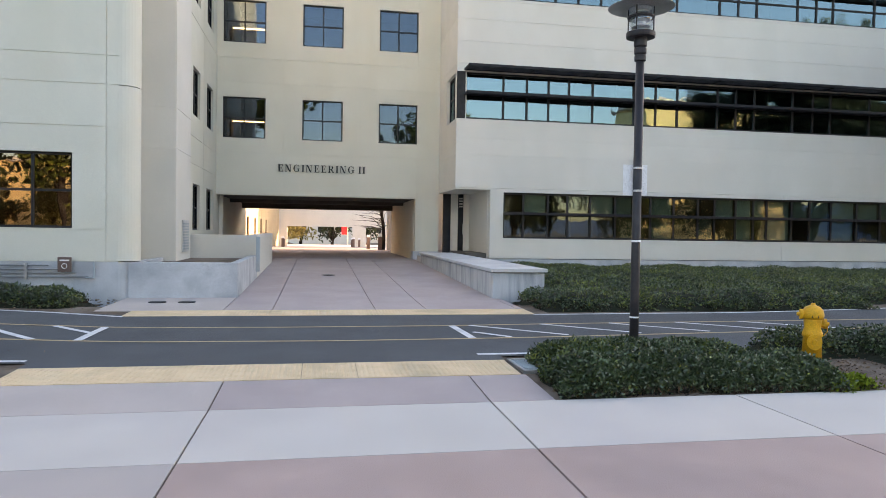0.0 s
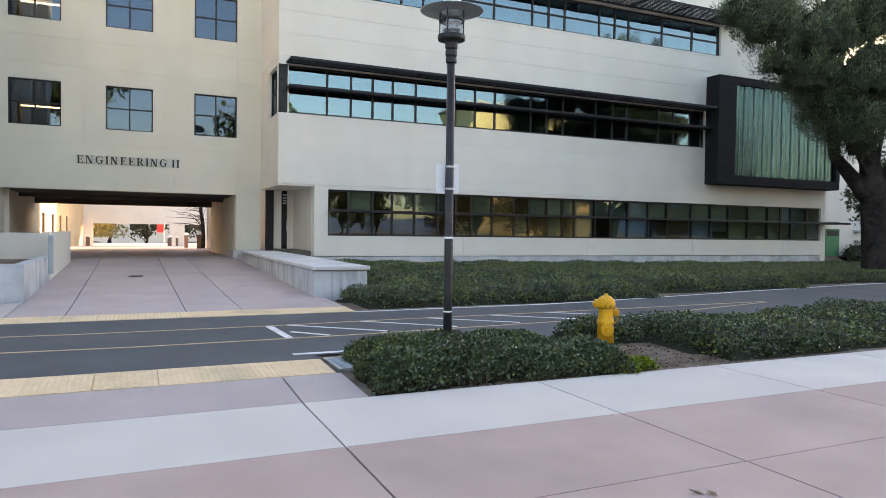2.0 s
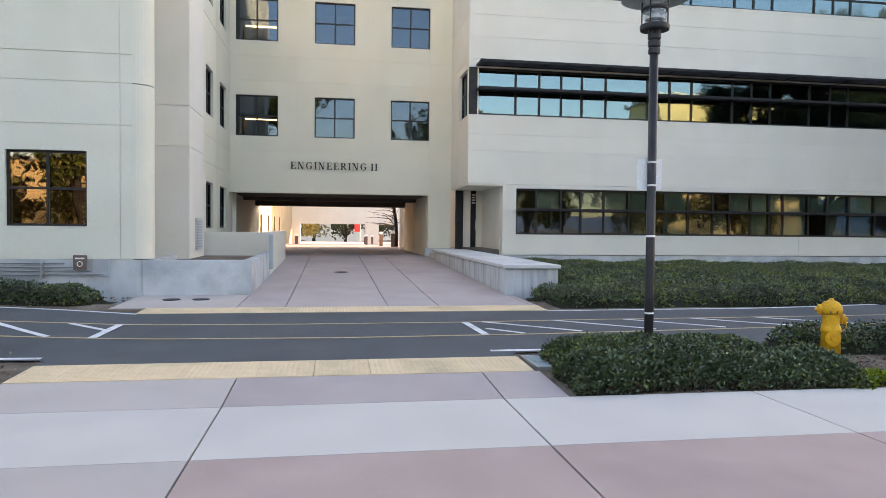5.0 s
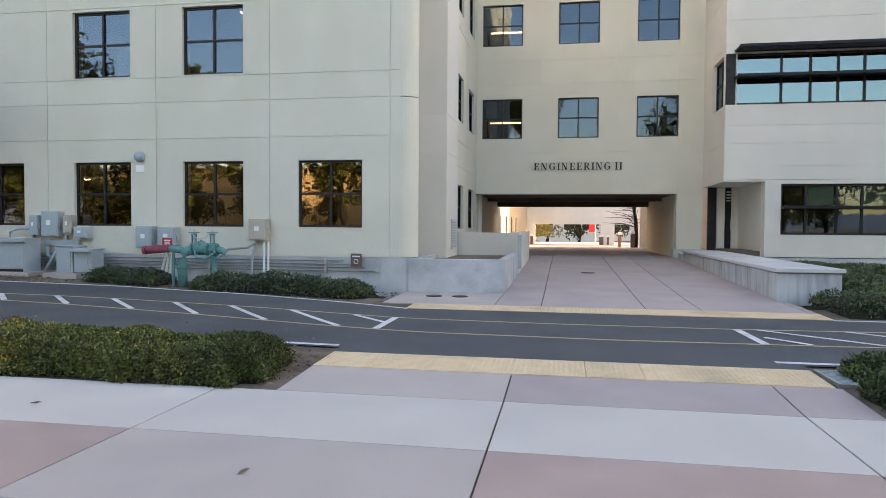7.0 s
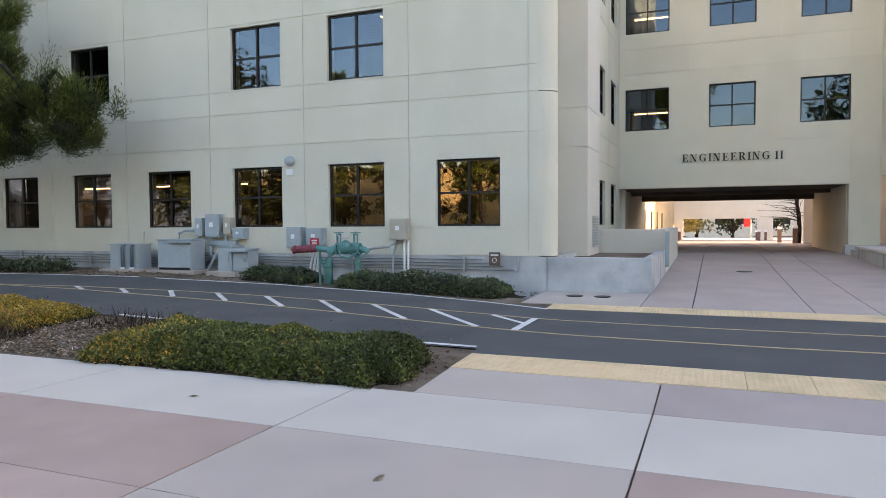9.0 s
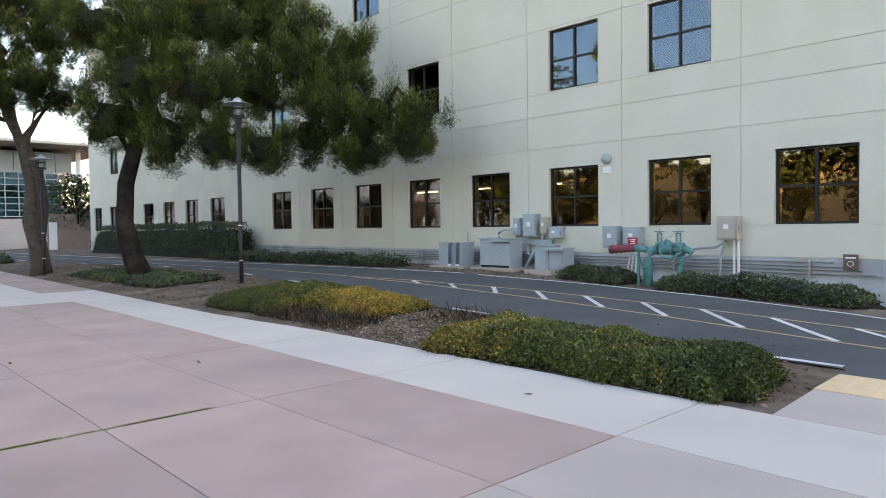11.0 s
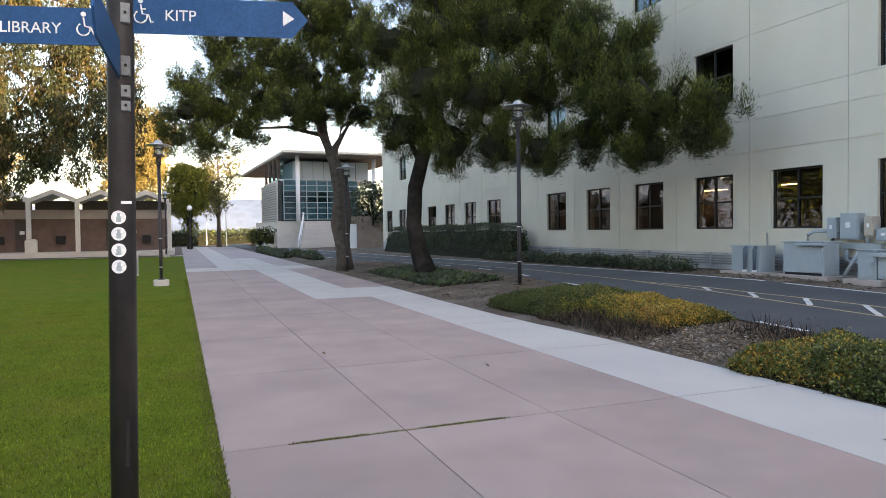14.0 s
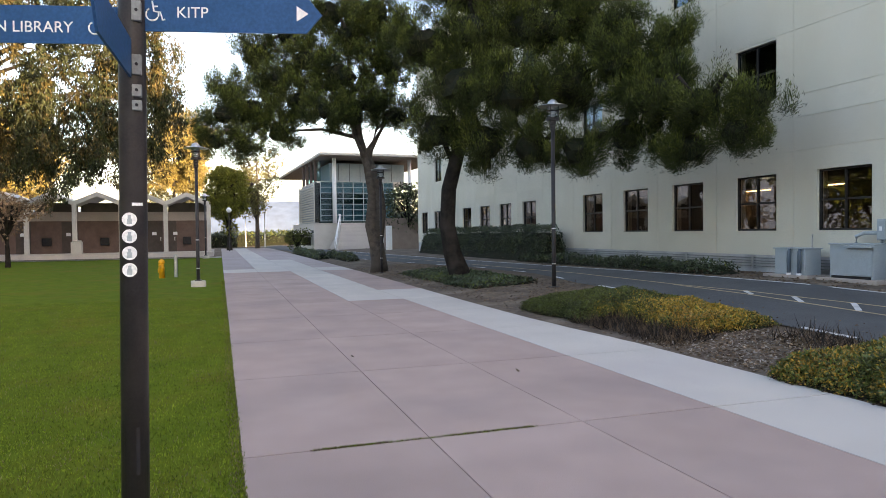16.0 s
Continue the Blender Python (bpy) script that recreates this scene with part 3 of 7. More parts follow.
lawn = ribbon("lawn", np.linspace(-57, -3.7, 60), lambda x: -14, lambda x: 2.02, -0.012, GRASS_BASE, "mown green lawn beside the walk", "lawn", 10)


# ---------------------------------------------------------------- long wing
LWY, BWY, RBY = 16.41, 29.16, 25.67
LW_M, BW_M, RB_M = pose(0, LWY, 0), pose(0, BWY, 0), pose(0, RBY, 0)
LX = [-6.18, -9.08, -12.0, -14.95, -17.83, -20.8, -23.72, -26.75, -32.75, -35.7, -38.67, -41.65, -47.6, -50.75]
G0, G1, U0, U1, T0, T1 = 1.63, 3.18, 5.23, 6.83, 9.0, 10.6
LHOLES = [(x, x + 1.55, G0, G1) for x in LX]
LUP = [-9.08, -12.0, -17.83, -26.75, -38.4, -47.4]
LHOLES += [(x, x + 1.55, U0, U1) for x in LUP] + [(x, x + 1.55, T0, T1) for x in (-20.8, -9.08, -32.75)]
LCUT = [-3.98, -6.87, -9.77] + [-12.72 - 2.96 * k for k in range(13)]
# topmost unseen height is added so the wing shades the pine crowns
wall("wall_long_wing", LW_M, -51.7, -3.75, 0.95, 16.2, LHOLES, 0.35, STUCCO, "cream stucco wall of the long wing with square windows", LCUT, (1.6, 3.72, 4.59, 5.18, 6.9, 8.4, 9.0, 12.2))
wall("wall_plinth", LW_M, -51.7, -3.75, -0.3, 0.95, [], 0.35, CONCRETE, "stained grey concrete plinth under the cream wall", [-3.98 - 2.9 * k for k in range(1, 16)], (), 0.006)
wall("wall_wing_end", pose(-51.7, 0, 0, 0, 0, -90), -40, -LWY, -0.3, 16.2, [], 0.35, STUCCO, "cream stucco end wall of the long wing", (), (4.59, 8.4))
corner = thing("wall_corner", "rounded cream stucco corner of the wing", "wall", kind="structure")
ring = []
for k in range(17):
    t = radians(-90 + 180 * k / 16)
    ring.append((-3.75 + 0.35 * math.cos(t), LWY - 0.012 + 0.35 + 0.35 * math.sin(t)))
for z0, z1 in ((-0.3, 0.94), (0.96, 4.58), (4.60, 8.39), (8.41, 16.2)):
    bm = bmesh.new()
    lo, hi = [bm.verts.new((x, y, z0)) for x, y in ring], [bm.verts.new((x, y, z1)) for x, y in ring]
    for k in range(len(ring)):
        bm.faces.new((lo[k], lo[(k + 1) % len(ring)], hi[(k + 1) % len(ring)], hi[k]))
    bm.faces.new(hi)
    bm.faces.new(lo)
    part("panel", bm, CONCRETE if z0 < 0 else STUCCO, corner)
part("return_panel", boxes((-4.3, -3.96, LWY + 0.36, 18.9, -0.3, 16.2)), STUCCO, corner)
for z, hs in ((0, [(x, G0, G1) for x in LX]), (1, [(x, U0, U1) for x in LUP]), (2, [(x, T0, T1) for x in (-20.8, -9.08, -32.75)])):
    for x, a, b in hs:
        window("window", LW_M, x, x + 1.55, a, b, 2, 2, GLASS_WARM if z == 0 else GLASS, "square dark-framed four-light window in cream stucco")
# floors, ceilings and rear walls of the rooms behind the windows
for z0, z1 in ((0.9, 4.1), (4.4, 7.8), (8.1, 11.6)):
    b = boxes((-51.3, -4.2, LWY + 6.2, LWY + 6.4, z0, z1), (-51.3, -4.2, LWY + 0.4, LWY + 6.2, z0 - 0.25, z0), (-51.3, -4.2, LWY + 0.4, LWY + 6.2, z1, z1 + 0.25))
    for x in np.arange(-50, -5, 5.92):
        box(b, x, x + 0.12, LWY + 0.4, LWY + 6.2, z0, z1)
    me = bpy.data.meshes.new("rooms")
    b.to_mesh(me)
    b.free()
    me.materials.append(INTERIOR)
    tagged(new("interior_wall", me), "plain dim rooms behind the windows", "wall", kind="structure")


def office_lamp(x, y, z, length, rz=0):
    ob = thing("ceiling_light", "lit warm fluorescent strip light on an office ceiling", "lamp", pose(x, y, z, 0, 0, rz), "office lights")
    part("housing", boxes((-length / 2, length / 2, -0.09, 0.09, 0.02, 0.08)), WHITE_PAINT, ob)
    part("diffuser", boxes((-length / 2 + 0.03, length / 2 - 0.03, -0.06, 0.06, -0.01, 0.02)), TUBE, ob)


for x in (-16.9, -19.9, -14.2):
    office_lamp(x, LWY + 2.6, 2.95, 1.3)
for x in (-8.2, -11.2):
    office_lamp(x, LWY + 2.2, 7.2, 1.3, 60)
office_lamp(-2.6, BWY + 2.2, 10.1, 1.6)
office_lamp(-2.6, BWY + 2.2, 6.2, 1.6)

# ---------------------------------------------------------------- pier and side wall beside the bridge
wall("wall_pier", pose(0, 18.9, 0), -4.6, -3.12, 0.4, 13.6, [], 1.9, STUCCO_W, "pale stucco pier beside the bridge", (), (3.6, 4.59, 8.4))
wall("wall_pier_side", pose(-3.12, 0, 0, 0, 0, 90), 18.9, 20.8, 0.4, 13.6, [], 0.1, STUCCO_W, "pale stucco side of the pier", (), (3.6, 4.59, 8.4))
SIDE_M = pose(-3.66, 0, 0, 0, 0, 90)
SH = [(a, b, c, d) for a, b in ((24.2, 25.5), (26.9, 28.35)) for c, d in ((1.6, 3.1), (5.3, 6.85), (9.0, 10.6))]
wall("wall_side", SIDE_M, 20.8, 40.3, 0.3, 13.6, SH, 0.35, STUCCO, "cream stucco side wall with narrow-looking windows", (26.2,), (3.72, 4.59, 8.4))
for a, b, c, d in SH:
    window("window", SIDE_M, a, b, c, d, 2, 2, GLASS, "dark-framed four-light window in the side wall")

# shallow dark box added to keep the side windows from showing bright
me = bpy.data.meshes.new("rooms")
b = boxes((-4.6, -4.5, 21, 40, 0.3, 13.4), (-4.5, -4.05, 21, 40, 4.1, 4.4), (-4.5, -4.05, 21, 40, 7.9, 8.2), (-4.5, -4.05, 26.1, 26.3, 0.3, 13.4))
b.to_mesh(me)
b.free()
me.materials.append(INTERIOR)
tagged(new("interior_wall", me), "shallow dark box added behind the side wall windows", "wall", kind="structure")

# ---------------------------------------------------------------- bridge over the passage
BH = [(a, b, c, d) for a, b in ((-3.41, -1.79), (-0.37, 1.22), (2.67, 4.25)) for c, d in ((U0, U1), (T0 - 0.05, T1))]
BH2 = BH + [(-3.66, 4.22, -1, 3.0)]
wall("wall_bridge", BW_M, -3.64, 5.18, -0.2, 13.6, BH2, 0.35, STUCCO, "cream stucco wall of the bridge block over the passage", (-1.08, 1.93, 4.25), (3.0, 4.66, 7.4, 8.35, 11.5))
for a, b, c, d in BH:
    window("window", BW_M, a, b, c, d, 2, 2, GLASS, "square four-light window over the passage")
# the end walls are added to stop low sun passing through the bridge windows
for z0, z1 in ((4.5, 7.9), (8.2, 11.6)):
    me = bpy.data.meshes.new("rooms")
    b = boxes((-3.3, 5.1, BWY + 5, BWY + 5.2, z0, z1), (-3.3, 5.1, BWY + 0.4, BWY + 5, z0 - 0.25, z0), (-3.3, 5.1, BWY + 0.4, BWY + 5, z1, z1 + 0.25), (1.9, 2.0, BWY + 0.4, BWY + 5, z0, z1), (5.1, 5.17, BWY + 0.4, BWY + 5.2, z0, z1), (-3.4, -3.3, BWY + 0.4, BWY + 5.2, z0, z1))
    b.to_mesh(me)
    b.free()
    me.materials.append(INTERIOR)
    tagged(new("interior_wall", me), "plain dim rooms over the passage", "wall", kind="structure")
me = bpy.data.meshes.new("soffit")
b = boxes((-3.6, 5.0, BWY + 0.35, 38.5, 3.0, 3.3), (-3.6, 4.2, 37.9, 38.5, 2.75, 3.0), (-3.6, 4.2, BWY + 3.9, BWY + 4.3, 2.86, 3.0))
b.to_mesh(me)
b.free()
me.materials.append(SOFFIT)
tagged(new("ceiling", me), "dark brown soffit of the passage under the bridge", "ceiling", kind="structure")
wall("wall_passage", pose(4.22, 0, 0, 0, 0, -90), -38.5, -BWY - 0.352, 0.0, 3.0, [], 0.5, STUCCO, "cream stucco passage wall", (-34,), (0.86,))
part("base", boxes((4.12, 5.2, BWY - 0.1, BWY + 0.5, 0.1, 0.85), bevel=0.01), CONCRETE, thing("pier_base", "grey concrete base at the foot of the bridge", "plinth", kind="structure"))
wall("wall_court_west", pose(-5.0, 0, 0, 0, 0, 90), 40.3, 95, -1, 9, [(a, a + 1.5, 1.0, 2.6) for a in (48, 54, 60, 66, 72)], 0.35, COURTWALL, "warm sunlit wall of the inner court", (46, 52, 58, 64, 70, 76, 82), (3.4, 6))
for a in (48, 54, 60, 66, 72):
    window("window", pose(-5.0, 0, 0, 0, 0, 90), a, a + 1.5, 1.0, 2.6, 2, 2, GLASS, "window in the court wall")
wall("wall_court_far", pose(0, 95, 0), -30, 40, -1.2, 14, [(-3.9, 4.8, -0.9, 2.1), (6.6, 8.9, -0.9, 2.1)], 0.6, STUCCO_W, "pale court wall with low wide gateway", (-9.5, -4.6, 5.6, 10, 18), (2.9, 5.2, 8.6))

# ---------------------------------------------------------------- right block
RH = [(7.0, 33.5, 1.47, 3.16), (5.5, 25.12, 5.80, 7.50), (5.5, 26.0, 10.2, 11.6)]
wall("wall_right_block", RB_M, 5.2, 33.7, 3.3, 13.9, RH, 0.35, STUCCO_W, "pale stucco facade with long ribbon windows", (), (3.75, 4.5, 5.1, 7.8, 8.6, 9.4, 10.1), gap=0.015)
wall("wall_right_plinth", pose(0, RBY + 0.02, 0), 6.5, 33.7, -0.3, 0.70, [], 0.33, CONCRETE, "grey concrete plinth under the pale facade", (12, 18, 24, 30), ())
wall("wall_right_low", RB_M, 6.5, 33.7, 0.72, 3.296, RH, 0.35, STUCCO_W, "pale stucco ground floor facade under ribbon windows", (12.5, 18.5, 24.5, 30.5), (1.35,))
wall("wall_bay_side", pose(5.2, 0, 0, 0, 0, -90), -BWY, -RBY - 0.002, 3.3, 13.9, [(-27.6, -RBY - 0.25, 5.8, 7.5)], 0.35, STUCCO_W, "pale stucco side of the projecting bay", (), (4.5, 7.8, 9.4), gap=0.015)
wall("wall_recess", pose(6.5, 0, 0, 0, 0, -90), -BWY, -RBY - 0.352, 0.0, 3.3, [], 0.3, STUCCO_W, "pale stucco wall inside the entrance recess", (), (1.42,))
wall("wall_block_end", pose(33.7, 0, 0, 0, 0, 90), RBY + 0.002, 42, 0.0, 13.9, [], 0.35, STUCCO_W, "pale stucco end wall", (), (4.5, 9.4))
me = bpy.data.meshes.new("bay_soffit")
b = boxes((5.2, 6.85, RBY + 0.02, BWY, 3.24, 3.298))
b.to_mesh(me)
b.free()
me.materials.append(STUCCO_W)
tagged(new("ceiling", me), "plain stucco underside of the projecting bay", "ceiling", kind="structure")

# unseen roofs and rear walls added to close the buildings against the sun
for x0, x1, y0, y1, z in ((-51.6, -3.5, LWY + 0.36, 30, 15.9), (-3.5, 5.2, BWY + 0.36, 38.5, 13.3), (5.3, 33.6, RBY + 0.36, 52, 13.6)):
    me = bpy.data.meshes.new("roof")
    b = boxes((x0, x1, y0, y1, z, z + 0.25), (x0, x1, y1, y1 + 0.3, 3.3 if x0 == -3.5 else 0, z))
    b.to_mesh(me)
    b.free()
    me.materials.append(STUCCO_W)
    tagged(new("roof", me), "unseen flat roof and rear wall added to block the sun", "roof", kind="structure")


# ---------------------------------------------------------------- ribbon windows and sun shelves of the right block
def ribbon_window(m, u0, u1, v0, v1, cuts, rows, label, pane=GLASS_DARK):
    return window("ribbon_window", m, u0, u1, v0, v1, cuts, rows, pane, label, depth=0.1, fw=0.07)


LOWCUT = [7.8, 8.75, 9.52, 10.43, 11.44, 12.2, 12.89, 13.86, 14.88, 15.59, 16.5, 17.28, 17.87, 18.98, 19.8, 20.77, 21.95, 23.06, 24.55, 25.75, 26.92, 28.22, 29.61, 30.48, 31.23, 32.4]
MIDCUT = [6.96, 7.86, 8.7, 9.5, 10.44, 12.1, 13.0, 13.9, 15.6, 16.4, 17.2, 18.9, 19.8, 20.6, 22.4, 23.3, 24.3]
TOPCUT = [7.1, 8.9, 9.8, 10.7, 12.4, 13.8, 15.6, 16.4, 17.2, 19.0, 19.84, 20.6, 22.5, 24.3]
ribbon_window(RB_M, 7.0, 33.5, 1.47, 3.16, LOWCUT, [2.4], "long dark-framed ribbon window on the ground floor", GLASS_LOW)
ribbon_window(RB_M, 5.5, 25.12, 5.8, 7.5, MIDCUT, [6.72], "long dark-framed ribbon window reflecting the sky")
ribbon_window(RB_M, 5.5, 26.0, 10.2, 11.6, TOPCUT, [10.85], "upper dark-framed ribbon window reflecting the sky")
ribbon_window(pose(5.2, 0, 0, 0, 0, -90), -27.6, -RBY - 0.25, 5.8, 7.5, [-26.7], [6.72], "corner return of the ribbon window")
me = bpy.data.meshes.new("post")
b = boxes((5.19, 5.5, RBY - 0.016, RBY + 0.26, 5.8, 7.5))
b.to_mesh(me)
b.free()
me.materials.append(FRAME)
tagged(new("trim", me), "dark metal corner post of the ribbon window", "trim", kind="structure")


def sun_shelf(x0, x1, z, out, label, slats=5, thick=0.05):
    """Projecting shade: front beam, brackets and slats."""
    ob = thing("sun_shade", label, "sunshade", pose(0, RBY - 0.016, z), "sunshades")
    part("front_beam", boxes((x0, x1, -out, -out + 0.06, -0.05, 0.05), bevel=0.008), BLACKMETAL, ob)
    part("wall_rail", boxes((x0, x1, -0.05, 0, -0.04, 0.04)), BLACKMETAL, ob)
    for k in range(slats):
        y = -out + 0.1 + (out - 0.2) * k / max(1, slats - 1)
        part("slat", boxes((x0, x1, y - 0.035, y + 0.035, -0.012, 0.012)), BLACKMETAL, ob)
    n = round((x1 - x0) / 2.4)
    for k in range(n + 1):
        x = x0 + 0.04 + (x1 - x0 - 0.08) * k / n
        part("bracket", boxes((x - 0.03, x + 0.03, -out + 0.06, -0.05, -0.05, 0.03)), BLACKMETAL, ob)
    return ob


sun_shelf(5.45, 25.1, 7.58, 0.75, "dark metal sunshade over the ribbon window")
sun_shelf(5.45, 25.1, 6.68, 0.5, "dark metal light shelf across the ribbon window", 4)
sun_shelf(7.0, 35.2, 2.38, 0.35, "thin dark metal shelf across the ground floor ribbon window", 3)
sun_shelf(9.0, 27.5, 11.75, 1.3, "slatted dark metal sunshade under the roof", 9)
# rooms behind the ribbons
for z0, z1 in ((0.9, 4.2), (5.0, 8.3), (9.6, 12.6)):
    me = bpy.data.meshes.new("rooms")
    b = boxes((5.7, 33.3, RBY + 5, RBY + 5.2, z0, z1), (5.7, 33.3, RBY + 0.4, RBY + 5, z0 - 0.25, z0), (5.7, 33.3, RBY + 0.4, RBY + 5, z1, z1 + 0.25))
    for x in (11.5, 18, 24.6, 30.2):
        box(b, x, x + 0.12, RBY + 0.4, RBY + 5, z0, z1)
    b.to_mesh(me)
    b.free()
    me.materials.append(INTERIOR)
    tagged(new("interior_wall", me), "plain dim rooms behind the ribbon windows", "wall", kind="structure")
rng = random.Random(5)
for a, c in zip(LOWCUT, LOWCUT[1:]):
    if rng.random() < 0.5:
        top = 2.36
        part("slats", boxes((a + 0.05, c - 0.05, RBY + 0.24, RBY + 0.26, 1.5 + rng.choice((0, 0, 0.35)), top)), BLIND, thing("window_blind", "pale green-grey blind drawn behind the ribbon window", "blind", None, "blinds"))
for a, c in zip(LOWCUT, LOWCUT[1:]):
    if rng.random() < 0.85:
        part("slats", boxes((a + 0.05, c - 0.05, RBY + 0.24, RBY + 0.26, 2.42, 3.1)), BLIND, thing("window_blind", "pale blind drawn in an upper light", "blind", None, "blinds"))
for x in (13.5, 16.2, 19.5):
    office_lamp(x, RBY + 2.5, 3.9, 1.3)

# projecting glass box
gb = thing("glass_bay", "dark-framed projecting bay of ribbed green channel glass", "bay window", pose(0, RBY, 0))
part("top_slab", boxes((25.15, 33.6, -0.8, -0.02, 8.75, 9.12), bevel=0.02), BAYBLACK, gb)
part("bottom_slab", boxes((25.15, 33.6, -0.8, -0.02, 4.08, 4.5), bevel=0.02), BAYBLACK, gb)
part("side_panel", boxes((25.15, 26.25, -0.8, -0.02, 4.5, 8.75)), BAYBLACK, gb)
part("side_panel", boxes((33.3, 33.6, -0.8, -0.02, 4.5, 8.75)), BAYBLACK, gb)
part("backing", boxes((26.27, 33.28, -0.42, -0.33, 4.52, 8.73)), TEALDARK, gb)
for k in range(22):
    x = 26.27 + 7.01 * k / 22
    out = 0.0 if k % 2 else 0.05
    part("pane", boxes((x + 0.012, x + 0.306, -0.66 - out, -0.645 - out, 4.52, 8.73)), GREEN_GLASS, gb).visible_shadow = False
    part("glass_fin", boxes((x - 0.004, x + 0.004, -0.71, -0.6, 4.52, 8.73)), PAVBACK, gb)

# entrance recess: dark door
dr = thing("entrance_door", "pale door between dark metal posts in the recess", "door", pose(0, BWY - 0.06, 0.7))
part("post", boxes((5.36, 5.68, -0.06, 0.05, 0, 2.53), bevel=0.01), BLACKMETAL, dr)
part("leaf", boxes((5.69, 6.0, 0.015, 0.05, 0.01, 2.53)), STUCCO_W, dr)
part("jamb", boxes((6.01, 6.22, -0.03, 0.05, 0, 2.53), bevel=0.008), BLACKMETAL, dr)
for k in range(4):
    part("vent_slot", boxes((6.04, 6.19, -0.04, -0.03, 2.0 + 0.11 * k, 2.06 + 0.11 * k)), STEEL, dr)
part("pull_handle", tube(bmesh.new(), [(6.19, -0.05, 0.9), (6.19, -0.09, 0.95), (6.19, -0.09, 1.25), (6.19, -0.05, 1.3)], 0.015), STEEL, dr)
part("side_panel", boxes((6.23, 6.48, 0.0, 0.05, 0, 2.53)), STUCCO_W, dr)

# ---------------------------------------------------------------- planters and parapet by the ramp
def planter(name, x0, x1, y0, y1, z0, z1, label, fill=True):
    ob = thing(name, label, "planter", None, "concrete planters")
    w = 0.18
    part("front", boxes((x0, x1, y0, y0 + w, z0, z1), bevel=0.015), CONCRETE, ob)
    part("side", boxes((x0, x0 + w, y0 + w, y1, z0, z1), bevel=0.015), CONCRETE, ob)
    part("side", boxes((x1 - w, x1, y0 + w, y1, z0, z1), bevel=0.015), CONCRETE, ob)
    part("soil_fill", boxes((x0 + w, x1 - w, y0 + w, y1, z0, z1 - 0.09)), SOIL if fill else CONCRETE, ob)
    return ob


planter("concrete_planter", -3.56, -1.36, 16.42, 21.0, -0.1, 0.94, "weathered grey concrete planter beside the ramp")
lb = thing("concrete_bench", "long streaked concrete block with a pale overhanging cap", "bench")
part("body", boxes((4.2, 5.42, 16.2, 27.4, -0.1, 0.765), bevel=0.012), STREAKED, lb)
part("cap", boxes((4.15, 5.47, 16.13, 27.44, 0.785, 0.865), bevel=0.012), CONC_CAP, lb)
part("shadow_gap", boxes((4.24, 5.38, 16.24, 27.36, 0.76, 0.79)), JOINT, lb)
led = thing("concrete_ledge", "low grey concrete landing before the entrance recess", "ledge", kind="structure")
part("slab", boxes((4.3, 6.52, 27.46, 29.06, -0.1, 0.7), bevel=0.01), CONC_CAP, led)
pw = thing("parapet_wall", "plain concrete parapet wall beside the ramp", "wall", kind="structure")
part("panel", boxes((-3.6, -1.36, 21.02, 21.24, 0.2, 1.5), (-1.58, -1.36, 21.24, 27.3, 0.2, 1.52), bevel=0.012), STUCCO_W, pw)
bx = thing("grey_meter_box", "slim grey metal box fixed on the parapet end", "box", pose(-1.36, 20.6, 0.5))
part("body", boxes((0, 0.1, 0, 0.25, 0.0, 0.95), bevel=0.01), CABINET, bx)
vp = thing("wall_vent", "tall narrow metal louvre panel on the pier", "vent", pose(-3.104, 19.6, 1.05, 0, 0, 90))
part("frame", boxes((0, 0.8, -0.03, 0, 0, 0.82), bevel=0.006), STEEL, vp)
for k in range(10):
    part("slat", boxes((0.06, 0.74, -0.045, -0.028, 0.06 + 0.072 * k, 0.1 + 0.072 * k)), CABINET, vp)


# ---------------------------------------------------------------- lettering
def text_part(name, body, size, m, material, parent, depth=0.02, align="LEFT", spacing=1.0, bold=0.0):
    cu = bpy.data.curves.new(name, "FONT")
    cu.body, cu.size, cu.extrude, cu.align_x, cu.space_character, cu.offset = body, size, depth / 2, align, spacing, bold
    tmp = bpy.data.objects.new(name, cu)
    scene.collection.objects.link(tmp)
    me = bpy.data.meshes.new_from_object(tmp.evaluated_get(bpy.context.evaluated_depsgraph_get()))
    bpy.data.objects.remove(tmp)
    me.materials.clear()
    me.materials.append(material)
    ob = new(name, me)
    ob.parent = parent
    ob.matrix_basis = m
    return ob


